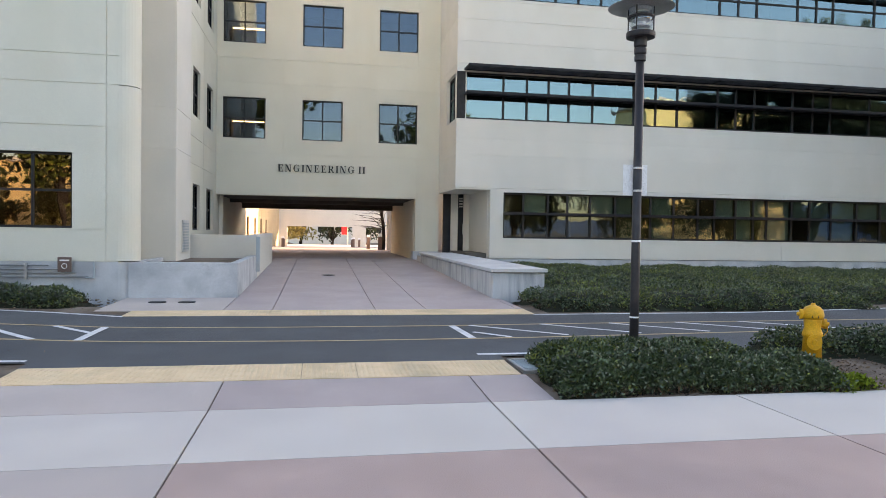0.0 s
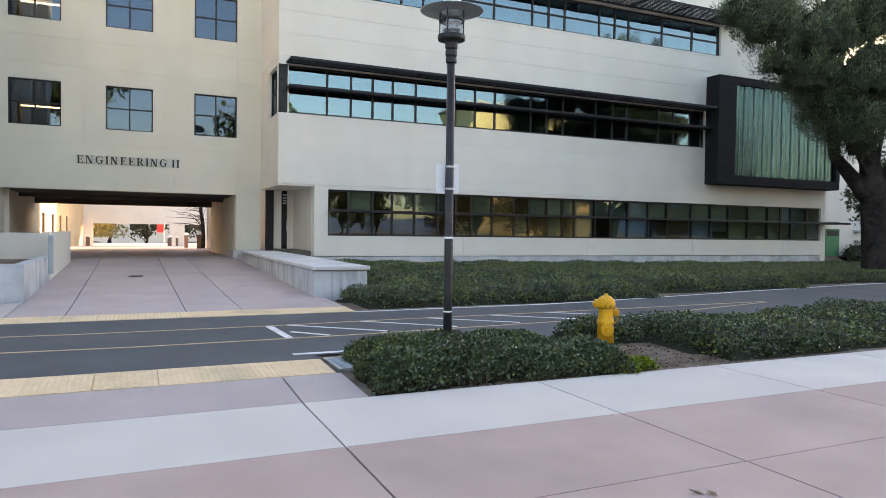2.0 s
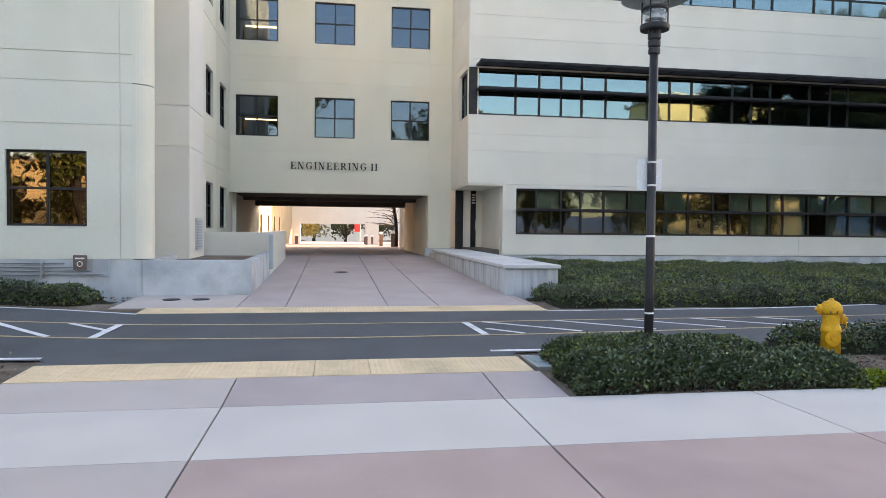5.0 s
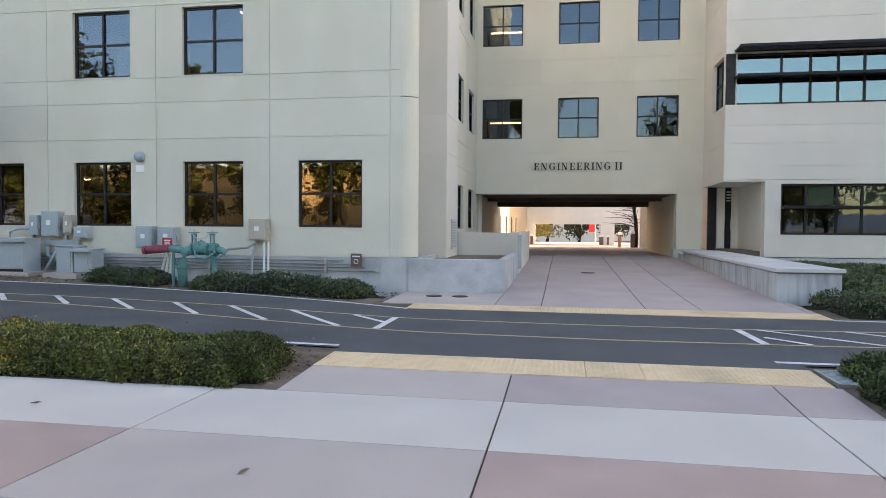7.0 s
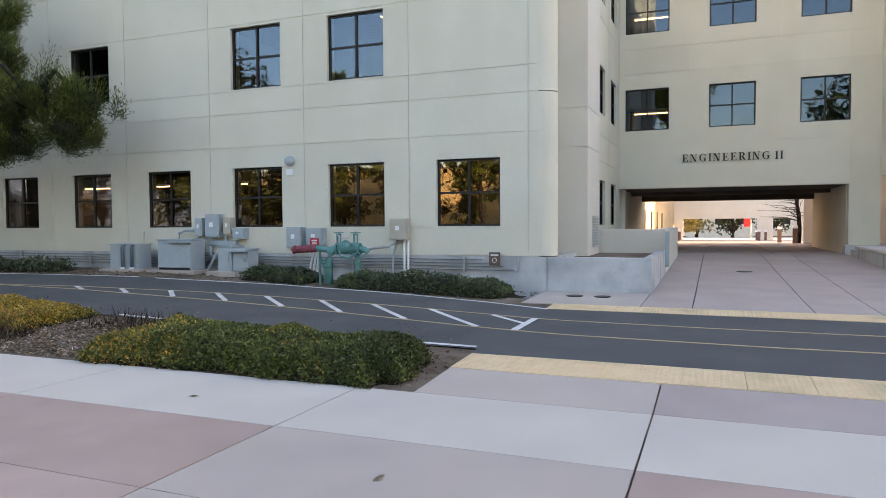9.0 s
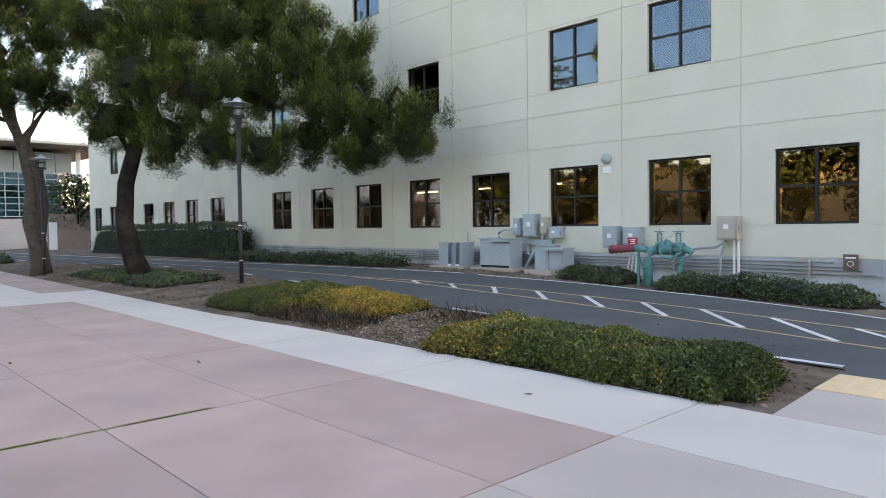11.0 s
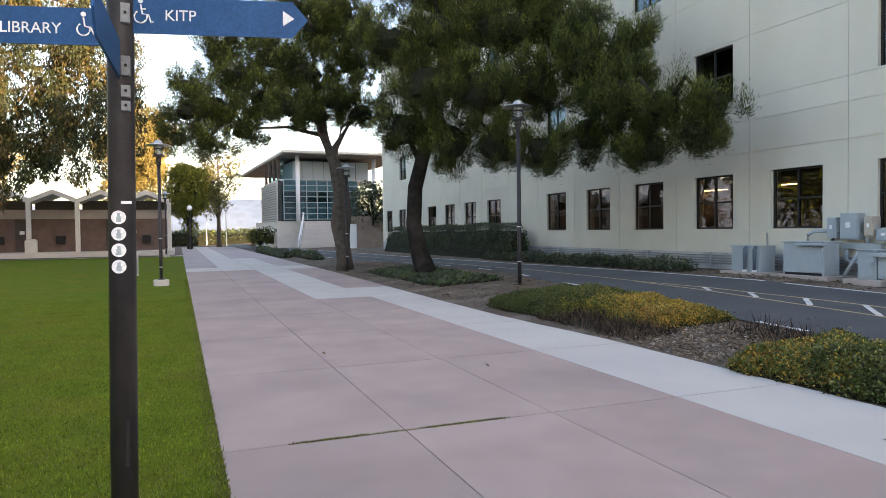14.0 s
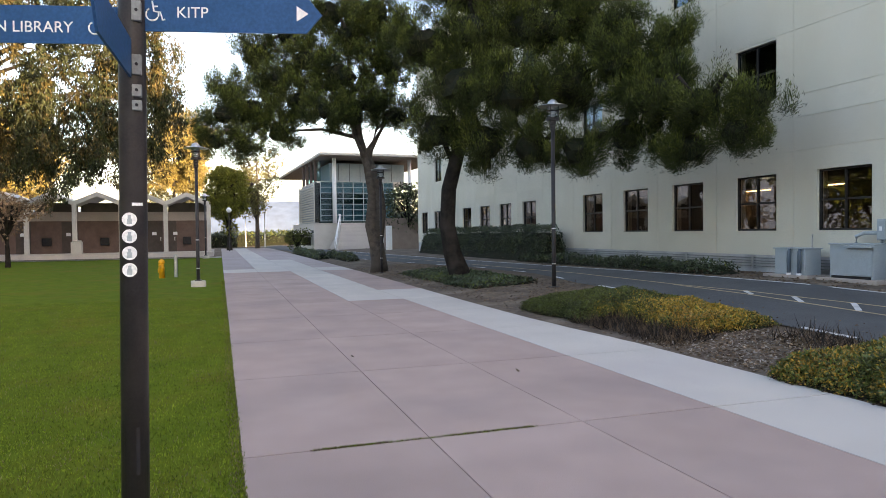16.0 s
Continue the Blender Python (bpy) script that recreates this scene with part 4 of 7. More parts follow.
sg = thing("building_sign", "dark raised capital letters on the bridge wall", "sign", pose(-1.3, BWY - 0.03, 3.92))
def serif_letter(ch):
    """Roman capital of height 1 from thick and thin strokes with serifs: (mesh, advance)."""
    bm = bmesh.new()

    def bar(x0, x1, z0, z1):
        box(bm, x0, x1, -0.06, 0.0, z0, z1)

    def slant(p, q, w):
        v = [bm.verts.new((x + d, y, z)) for y in (-0.058, 0.0) for x, z, d in ((*p, -w / 2), (*p, w / 2), (*q, w / 2), (*q, -w / 2))]
        for f in ((0, 1, 2, 3), (7, 6, 5, 4), (0, 4, 5, 1), (1, 5, 6, 2), (2, 6, 7, 3), (3, 7, 4, 0)):
            bm.faces.new([v[k] for k in f])

    def arc(cx, cz, rx, rz, a0, a1):
        ring = []
        for a in np.linspace(radians(a0), radians(a1), 15):
            w = 0.05 + 0.15 * abs(math.cos(a))
            c, s = math.cos(a), math.sin(a)
            ring.append([bm.verts.new((cx + rx * c - w * c * k, y, cz + rz * s - (0.06 + 0.02 * abs(c)) * s * k)) for k, y in ((0, -0.06), (1, -0.06), (1, 0.0), (0, 0.0))])
        for r, t in zip(ring, ring[1:]):
            for k in range(4):
                bm.faces.new((r[k], r[(k + 1) % 4], t[(k + 1) % 4], t[k]))
        bm.faces.new(ring[0])
        bm.faces.new(ring[-1][::-1])

    if ch == "I":
        bar(0.1, 0.29, 0.06, 0.94); bar(0, 0.39, 0, 0.06); bar(0, 0.39, 0.94, 1)
        return bm, 0.5
    if ch == "E":
        bar(0.1, 0.29, 0.06, 0.94); bar(0, 0.72, 0, 0.06); bar(0, 0.68, 0.94, 1)
        bar(0.61, 0.68, 0.74, 0.94); bar(0.65, 0.72, 0.06, 0.28); bar(0.29, 0.5, 0.47, 0.53); bar(0.46, 0.53, 0.38, 0.62)
        return bm, 0.84
    if ch == "N":
        bar(0.1, 0.17, 0.06, 0.94); bar(0.72, 0.79, 0.0, 0.94); bar(0, 0.27, 0, 0.06); bar(0.62, 0.89, 0.94, 1); bar(0, 0.14, 0.94, 1)
        slant((0.2, 1.0), (0.7, 0.0), 0.2)
        return bm, 1.0
    if ch == "R":
        bar(0.1, 0.29, 0.06, 0.94); bar(0, 0.39, 0, 0.06); bar(0, 0.4, 0.94, 1); bar(0.29, 0.4, 0.47, 0.53)
        arc(0.4, 0.735, 0.32, 0.265, -90, 90)
        slant((0.44, 0.48), (0.76, 0.0), 0.2)
        return bm, 0.92
    arc(0.46, 0.5, 0.46, 0.51, 52, 318)
    bar(0.62, 0.8, 0.08, 0.42); bar(0.52, 0.9, 0.42, 0.48); bar(0.74, 0.8, 0.7, 0.98)
    return bm, 0.98


LETTERS_WIDE = 3.5
text = "ENGINEERING II"
full = sum(0.3 if c == " " else serif_letter(c)[1] for c in text)
xs = 0.0
for ch in text:
    if ch == " ":
        xs += 0.3 * LETTERS_WIDE / full
        continue
    bm, adv = serif_letter(ch)
    o = part("letter", bm, LETTER, sg)
    o.matrix_basis = Matrix.Translation((xs, 0, 0.04)) @ Matrix.Diagonal((0.86 * LETTERS_WIDE / full, 0.5, 0.285, 1))
    xs += adv * LETTERS_WIDE / full


# ---------------------------------------------------------------- street lamps
def street_lamp(x, y, tall, label, base=False, plate=False):
    z = height(x, y)
    ob = thing("street_lamp", label, "lamp", pose(x, y, z - 0.03), "street lamps")
    b0 = 0.0
    if base:
        part("concrete_base", lathe(bmesh.new(), [(0.24, 0), (0.24, 0.2), (0.22, 0.22)], 20), CONC_LIGHT, ob)
        b0 = 0.22
    part("foot_plate", boxes((-0.11, 0.11, -0.11, 0.11, b0, b0 + 0.03), bevel=0.006), POLE, ob)
    part("pole", lathe(bmesh.new(), [(0.058, b0 + 0.02), (0.055, 1.0), (0.052, tall - 0.28)], 20), POLE, ob, smooth=True)
    part("collar", lathe(bmesh.new(), [(0.07, tall - 0.3), (0.07, tall - 0.24), (0.058, tall - 0.23), (0.075, tall - 0.21), (0.075, tall - 0.15), (0.06, tall - 0.14), (0.08, tall - 0.12), (0.08, tall - 0.02)], 20), POLE, ob)
    part("lower_ring", lathe(bmesh.new(), [(0.17, tall - 0.02), (0.175, tall), (0.175, tall + 0.04), (0.15, tall + 0.05)], 28), POLE, ob)
    g = part("glass_cylinder", lathe(bmesh.new(), [(0.145, tall + 0.05), (0.145, tall + 0.36)], 28), LENS, ob, "clear glass lantern cylinder", smooth=True)
    g.visible_shadow = False
    part("reflector", lathe(bmesh.new(), [(0.06, tall + 0.05), (0.06, tall + 0.09), (0.115, tall + 0.11), (0.06, tall + 0.14), (0.06, tall + 0.17), (0.12, tall + 0.19), (0.075, tall + 0.215), (0.075, tall + 0.25), (0.125, tall + 0.27), (0.09, tall + 0.3), (0.13, tall + 0.34)], 24), PRISM, ob, "bright prismatic lamp core")
    part("mid_ring", lathe(bmesh.new(), [(0.155, tall + 0.21), (0.165, tall + 0.22), (0.165, tall + 0.235), (0.155, tall + 0.245)], 28), POLE, ob)
    for k in range(4):
        t = math.pi / 4 + math.pi / 2 * k
        part("rod", tube(bmesh.new(), [(0.16 * math.cos(t), 0.16 * math.sin(t), tall + 0.03), (0.16 * math.cos(t), 0.16 * math.sin(t), tall + 0.4)], 0.008, 6), POLE, ob)
    part("shade", lathe(bmesh.new(), [(0.39, tall + 0.345), (0.40, tall + 0.35), (0.30, tall + 0.385), (0.17, tall + 0.41), (0.06, tall + 0.46), (0.02, tall + 0.47)], 36), STEEL, ob, "wide shallow metal disc shade", smooth=True)
    part("dome", lathe(bmesh.new(), [(0.14, tall + 0.36), (0.14, tall + 0.43), (0.11, tall + 0.49), (0.05, tall + 0.53), (0.01, tall + 0.54)], 24), STEEL, ob, "grey metal dome on the shade", smooth=True)
    part("band", lathe(bmesh.new(), [(0.0572, 0.62), (0.0572, 0.64)], 16), SIGN_WHITE, ob)
    part("band", lathe(bmesh.new(), [(0.0565, 1.56), (0.0565, 1.585)], 16), SIGN_WHITE, ob)
    if plate:
        sp = part("sign_plate", boxes((-0.16, 0.16, 0.062, 0.066, 2.14, 2.52)), SIGN_WHITE, ob, "blank back of a white sign plate")
        for zz in (2.18, 2.46):
            part("clamp", lathe(bmesh.new(), [(0.06, zz), (0.062, zz + 0.005), (0.062, zz + 0.02), (0.06, zz + 0.025)], 16), STEEL, ob)
    return ob


street_lamp(4.21, 9.2, 4.09, "dark lamp post with disc-shaded lantern standing in a hedge", plate=True)
street_lamp(-17.7, 10.35, 4.45, "dark lamp post with disc-shaded glass lantern beside the road")
street_lamp(-29.2, 8.3, 3.95, "dark lamp post with disc-shaded lantern under the pines")
street_lamp(-25.4, 1.2, 4.25, "dark lamp post on a round concrete base in the lawn", base=True)
street_lamp(-54.5, 0.9, 4.25, "dark lamp post at the far end of the lawn", base=True)


def hydrant(x, y, s, label):
    ob = thing("fire_hydrant", label, "fire hydrant", pose(x, y, height(x, y) - 0.035, 0, 0, -25))
    ob.scale = (s * 0.86, s * 0.86, s * 0.98)
    part("flange", lathe(bmesh.new(), [(0.15, 0), (0.15, 0.05), (0.12, 0.06)], 20), YELLOW, ob)
    part("barrel", lathe(bmesh.new(), [(0.145, 0.04), (0.128, 0.42), (0.145, 0.43), (0.14, 0.47), (0.13, 0.5), (0.115, 0.54), (0.125, 0.62), (0.125, 0.70)], 24), YELLOW, ob, smooth=True)
    part("bonnet", lathe(bmesh.new(), [(0.14, 0.66), (0.155, 0.69), (0.155, 0.73), (0.14, 0.78), (0.1, 0.82), (0.05, 0.84), (0.035, 0.845), (0.03, 0.87), (0.01, 0.872)], 24), YELLOW, ob, smooth=True)
    for ax, p, r, ln in (("x", (0.1, 0, 0.60), 0.068, 0.11), ("x", (-0.1, -0.02, 0.72), 0.068, -0.11), ("y", (0, -0.09, 0.36), 0.105, -0.085)):
        o = part("outlet_cap", lathe(bmesh.new(), [(r * 0.8, 0), (r * 0.8, ln * 0.4), (r, ln * 0.42), (r, ln * 0.8), (r * 0.4, ln * 0.85), (r * 0.35, ln * 1.15)], 16, ax, p), YELLOW, ob)
    part("chain", tube(bmesh.new(), [(0.2, -0.03, 0.62), (0.19, -0.06, 0.5), (0.14, -0.08, 0.45), (0.1, -0.09, 0.44)], 0.006, 6), YELLOW, ob)
    part("number_bar", boxes((-0.05, 0.05, -0.147, -0.143, 0.725, 0.728), (-0.05, -0.01, -0.15, -0.13, 0.68, 0.715), (0.01, 0.05, -0.15, -0.13, 0.68, 0.715)), LETTER, ob)
    return ob


hydrant(6.55, 9.0, 0.97, "yellow painted fire hydrant between the hedges")
hydrant(-30.9, -0.34, 0.95, "yellow painted fire hydrant on the lawn")
bo = thing("bollard", "plain grey metal post on the lawn", "bollard", pose(-31.4, 0.16, -0.02))
part("post", lathe(bmesh.new(), [(0.07, 0), (0.07, 0.9), (0.05, 0.94), (0.01, 0.95)], 16), STEEL, bo)

# ---------------------------------------------------------------- finger post at the lawn
fp = thing("finger_post", "dark round signpost with blue direction plates and white stickers", "signpost", pose(-5.186, 1.458, -0.02, -0.8, 0, 0))
part("pole", lathe(bmesh.new(), [(0.068, 0), (0.066, 3.75), (0.05, 3.78), (0.01, 3.79)], 28), POLE, fp, smooth=True)
for k, z in enumerate((1.545, 1.63, 1.715, 1.80)):
    s = part("sticker", lathe(bmesh.new(), [(0.001, 0), (0.035, 0), (0.035, 0.0015), (0.001, 0.0015)], 20), SIGN_WHITE, fp, "round white sticker with a grey mark")
    a = radians(2)
    s.matrix_basis = pose(0.0675, -0.012, z, 90, 0, 90)
    e = part("sticker_mark", boxes((-0.012, 0.012, -0.024, 0.004, 0.0017, 0.0022), (-0.008, 0.008, 0.004, 0.022, 0.0017, 0.0022)), CABINET, s)
part("label_tab", boxes((0.066, 0.07, 0.0, 0.05, 1.87, 1.885)), SIGN_WHITE, fp)
for z, tall_b in ((2.35, 0.05), (2.42, 0.06), (2.53, 0.1), (2.8, 0.1)):
    br = part("bracket", boxes((0.035, 0.082, 0.005, 0.05, z, z + tall_b), bevel=0.004), CONDUIT, fp, "grey metal plate bracket")
    part("bolt", lathe(bmesh.new(), [(0.008, 0.08), (0.008, 0.09)], 8, "x", (0, 0.028, z + tall_b * 0.5)), BLACKMETAL, br)
part("hatch", boxes((0.058, 0.069, 0.012, 0.03, 0.5, 0.74)), BLACKMETAL, fp, "narrow hand-hole cover")


def finger(z, yaw, words, x_text, arrow, length=1.02, tall=0.19, wheel=None, bars=(), slide=0.0):
    pl = part("direction_plate", boxes((0.07, length - 0.08, -0.006, 0.006, z, z + tall)), BLUE, fp, "blue direction plate with white symbols")
    bm = bmesh.new()
    v = [bm.verts.new(p) for p in ((length - 0.08, -0.006, z), (length, -0.006, z + tall / 2), (length - 0.08, -0.006, z + tall), (length - 0.08, 0.006, z), (length, 0.006, z + tall / 2), (length - 0.08, 0.006, z + tall))]
    for f in ((0, 1, 2), (5, 4, 3), (0, 3, 4, 1), (1, 4, 5, 2), (2, 5, 3, 0)):
        bm.faces.new([v[i] for i in f])
    t = part("tip", bm, BLUE, pl)
    pl.matrix_basis = pose(0, 0, 0, 0, 0, yaw) @ pose(slide, 0, 0)
    side = -0.0085
    if words:
        text_part("word", words, 0.08, pose(x_text, side, z + 0.07, 90, 0, 0), SIGN_WHITE, pl, 0.002)
    if arrow:
        bm = bmesh.new()
        q = [bm.verts.new(p) for p in ((length - 0.13, side, z + 0.06), (length - 0.07, side, z + 0.1), (length - 0.13, side, z + 0.14))]
        bm.faces.new(q)
        part("arrow", bm, SIGN_WHITE, pl)
    if wheel:
        bm = bmesh.new()
        pts = [(wheel + 0.032 * math.cos(a), side, z + 0.085 + 0.032 * math.sin(a)) for a in np.linspace(radians(120), radians(385), 14)]
        tube(bm, pts, 0.0042, 6)
        tube(bm, [(wheel + 0.0, side, z + 0.15), (wheel + 0.008, side, z + 0.1), (wheel + 0.04, side, z + 0.095), (wheel + 0.052, side, z + 0.055), (wheel + 0.064, side, z + 0.06)], 0.0045, 6)
        tube(bm, [(wheel, side, z + 0.125), (wheel + 0.026, side, z + 0.125)], 0.004, 6)
        lathe(bm, [(0.002, -0.002), (0.013, -0.001), (0.013, 0.002), (0.002, 0.003)], 10, "y", (wheel, side, z + 0.168))
        part("access_symbol", bm, SIGN_WHITE, pl)
    for a, c in bars:
        part("word_bar", boxes((a, c, side - 0.001, side + 0.001, z + 0.07, z + 0.14)), SIGN_WHITE, pl)
    return pl


finger(2.765, 75, "KITP", 0.28, True, wheel=0.16, slide=-0.055)
finger(2.97, 75, "CAFE", 0.56, True, wheel=None, bars=((0.2, 0.5),), slide=-0.055)
lp = finger(2.695, 75 + 180, "", 0, False)
# the words of this plate read on its other face
for word, at in (("N", -0.676), ("LIBRARY", -0.592)):
    text_part("word", word, 0.08, pose(0, 0, 0, 0, 0, 75) @ pose(at, -0.0085, 2.75, 90, 0, 0), SIGN_WHITE, fp, 0.002)
part("word_bar", boxes((-0.92, -0.70, -0.0095, -0.0075, 2.752, 2.805)), SIGN_WHITE, fp).matrix_basis = pose(0, 0, 0, 0, 0, 75)
bm = bmesh.new()
tube(bm, [(-0.18 + 0.032 * math.cos(a), -0.0085, 2.775 + 0.032 * math.sin(a)) for a in np.linspace(radians(120), radians(385), 14)], 0.0042, 6)
tube(bm, [(-0.18, -0.0085, 2.835), (-0.173, -0.0085, 2.79), (-0.145, -0.0085, 2.785), (-0.127, -0.0085, 2.747)], 0.0045, 6)
lathe(bm, [(0.002, -0.002), (0.013, -0.001), (0.013, 0.002), (0.002, 0.003)], 10, "y", (-0.18, -0.0085, 2.853))
part("access_symbol", bm, SIGN_WHITE, fp).matrix_basis = pose(0, 0, 0, 0, 0, 75)
finger(2.515, -2, "", 0, False, 0.95, wheel=0.18, bars=((0.36, 0.5), (0.54, 0.86)))


# ---------------------------------------------------------------- service cabinets and pipes along the wing
def cabinet(x0, x1, y0, y1, z0, z1, label, lid=True, door=True, mat=None):
    mat = mat or CABINET
    ob = thing("service_cabinet", label, "cabinet", pose(x0, y0, z0), "service cabinets")
    w, d, h = x1 - x0, y1 - y0, z1 - z0
    part("body", boxes((0, w, 0, d, 0.0, h - 0.03), bevel=0.012), mat, ob)
    if lid:
        part("lid", boxes((-0.03, w + 0.03, -0.03, d + 0.03, h - 0.03, h), bevel=0.01), mat, ob)
    if door:
        dd = part("door", boxes((0.04, w - 0.04, -0.02, 0, 0.06, h - 0.08), bevel=0.006), mat, ob)
        part("handle", boxes((w - 0.1, w - 0.07, -0.045, -0.02, h * 0.4, h * 0.4 + 0.1), bevel=0.004), STEEL, dd)
    return ob


for x0, x1, zt in ((-15.41, -14.45, 1.2), (-13.74, -12.62, 1.33), (-11.79, -11.36, 1.17)):
    pd = thing("concrete_pad", "low concrete pad under a service cabinet", "pad", pose((x0 + x1) / 2, 15.75, height(-14, 15.7) - 0.1))
    part("slab", boxes((-(x1 - x0) / 2 - 0.2, (x1 - x0) / 2 + 0.25, -0.45, 0.45, 0, 0.13), bevel=0.01), CONC_TAN, pd)
    cb = cabinet(x0, x1, 15.5, 16.0, height(-14, 15.7) + 0.03, zt, "grey-blue metal service cabinet on a concrete pad", door=x1 > -12)
    if x1 < -14:
        for k in (0.52, 0.84):
            part("conduit", tube(bmesh.new(), [(k, -0.07, 0.0), (k, -0.07, zt - 0.62), (k, -0.04, zt - 0.56)], 0.045, 10), BLUEGREY, cb, "dark blue-grey vertical conduit", smooth=True)
            part("collar", lathe(bmesh.new(), [(0.06, 0.0), (0.06, 0.05)], 12, "z", (k, -0.07, 0)), SIGN_WHITE, cb)
    elif x1 < -12:
        wide, tall_c = x1 - x0, zt - height(-14, 15.7) - 0.03
        part("door", boxes((wide * 0.45, wide - 0.02, -0.025, 0, 0.08, tall_c - 0.12), bevel=0.008), CABINET, cb)
        part("hood", boxes((wide * 0.42, wide + 0.06, -0.12, 0.0, tall_c - 0.1, tall_c - 0.035), bevel=0.015), CABINET, cb, "overhanging metal rain hood")
        part("foot_rail", boxes((0.05, wide - 0.05, -0.01, 0.0, 0.0, 0.06)), BLACKMETAL, cb)
c4 = cabinet(-11.34, -10.88, 15.52, 15.95, height(-11.3, 15.7) + 0.12, 1.1, "grey-blue metal service cabinet with overhanging lid")
part("hood", boxes((-0.03, 0.52, -0.14, 0.0, 1.1 - height(-11.3, 15.7) - 0.2, 1.1 - height(-11.3, 15.7) - 0.13), bevel=0.012), CABINET, c4)
part("stand", boxes((0.06, 0.4, 0.05, 0.35, -0.2, 0.0)), CONCRETE, c4)
WY = LWY - 0.014
for x0, x1, z0, z1, mt, lb in ((-12.74, -12.28, 1.36, 1.98, CABINET, "large grey electrical box on the wall"), (-13.08, -12.84, 1.39, 1.88, CABINET, "small grey disconnect box on the wall"), (-12.14, -11.92, 1.44, 1.89, BEIGE, "small beige disconnect box on the wall"), (-11.85, -11.5, 1.33, 1.61, CABINET, "small plain grey junction box on the wall"), (-10.18, -9.76, 1.1, 1.63, CABINET, "grey electrical panel on the wall"), (-9.6, -9.15, 1.18, 1.6, CABINET, "plain grey electrical panel"), (-7.29, -6.85, 1.31, 1.82, BEIGE, "beige metal control box on conduit legs")):
    ob = thing("wall_box", lb, "electrical box", pose(x0, WY - 0.24, z0), "wall boxes")
    w, h = x1 - x0, z1 - z0
    part("body", boxes((0, w, 0, 0.24, 0, h), bevel=0.01), mt, ob)
    part("cover", boxes((0.03, w - 0.03, -0.02, 0, 0.03, h - 0.03), bevel=0.006), mt, ob)
    part("label_plate", boxes((w * 0.35, w * 0.6, -0.024, -0.02, h * 0.45, h * 0.65)), SIGN_WHITE, ob)
    part("lever", boxes((w - 0.02, w + 0.03, 0.05, 0.09, h * 0.3, h * 0.6)), STEEL, ob)
ob = thing("wall_trunking", "grey trunking and bent conduits below the electrical boxes", "pipe", pose(0, WY - 0.14, 0))
part("trough", boxes((-12.77, -11.81, 0, 0.13, 1.15, 1.28), bevel=0.006), CABINET, ob)
for pts in ([(-13.52, -0.2, 1.3), (-13.52, -0.2, 1.48), (-13.36, -0.15, 1.56), (-13.11, 0, 1.56), (-13.00, 0.02, 1.5)], [(-12.65, 0, 1.12), (-12.65, 0, 0.9), (-12.49, -0.02, 0.82), (-12.18, 0, 0.82)], [(-12.24, -0.1, 1.1), (-12.34, -0.2, 0.85), (-12.49, -0.3, 0.5)], [(-13.06, 0.05, 1.42), (-13.06, 0.05, 1.25)], [(-12.16, 0.05, 1.4), (-12.16, 0.05, 1.25)]):
    part("conduit", tube(bmesh.new(), pts, 0.045, 10), CABINET, ob, smooth=True)
part("stub_pipe", tube(bmesh.new(), [(-15.0, 0.05, 0.9), (-15.0, 0.05, 1.45), (-14.95, 0.0, 1.52)], 0.02, 8), STEEL, ob)
ob = thing("conduit_run", "bundle of grey conduits clamped along the concrete plinth", "pipe", pose(0, WY, 0))
for k, z in enumerate((0.64, 0.72, 0.79, 0.87)):
    part("conduit", tube(bmesh.new(), [(-50, -0.05, z), (-4.3 - 0.25 * k, -0.05, z)], 0.015, 8), CONDUIT, ob)
for x in np.arange(-49, -5, 2.9):
    part("clamp", boxes((x, x + 0.05, -0.09, 0, 0.58, 0.92)), STEEL, ob)
part("riser", tube(bmesh.new(), [(-4.35, -0.05, 0.62), (-4.2, -0.05, 0.62), (-4.2, -0.05, 0.95)], 0.022, 8), CABINET, ob)
lg = thing("drop_pipe", "pale conduits dropping from the beige control box", "pipe", pose(-6.95, WY - 0.1, 0))
for k in (-0.02, 0.08):
    part("conduit", tube(bmesh.new(), [(k, 0, 1.3), (k, 0, height(-7, 16) - 0.05)], 0.03, 8), SIGN_WHITE, lg)
part("elbow", tube(bmesh.new(), [(-0.2, 0, 1.32), (-0.3, 0, 1.0), (-0.32, -0.05, 0.5), (-0.4, -0.1, 0.3)], 0.028, 8), CABINET, lg)
ws = thing("wall_sign", "small brown wall sign with a white ring symbol", "sign", pose(-4.74, WY - 0.1, 0.74))
part("plate", boxes((-0.13, 0.13, 0, 0.02, 0, 0.3), bevel=0.004), BROWN, ws)
part("symbol", tube(bmesh.new(), [(0.05 * math.cos(t), -0.004, 0.12 + 0.05 * math.sin(t)) for t in np.linspace(0, 6.28, 16)], 0.007, 6), SIGN_WHITE, ws)
part("word_bar", boxes((-0.09, 0.09, -0.003, 0, 0.22, 0.25)), SIGN_WHITE, ws)
wl = thing("wall_lamp", "round grey alarm horn and small white plate on the wall", "alarm", pose(-10.19, WY, 3.3))
part("dome", lathe(bmesh.new(), [(0.13, 0), (0.13, -0.05), (0.1, -0.13), (0.03, -0.16)], 20, "y"), CABINET, wl, smooth=True)
part("plate", boxes((-0.11, 0.11, -0.03, 0, -0.36, -0.2), bevel=0.004), SIGN_WHITE, wl)

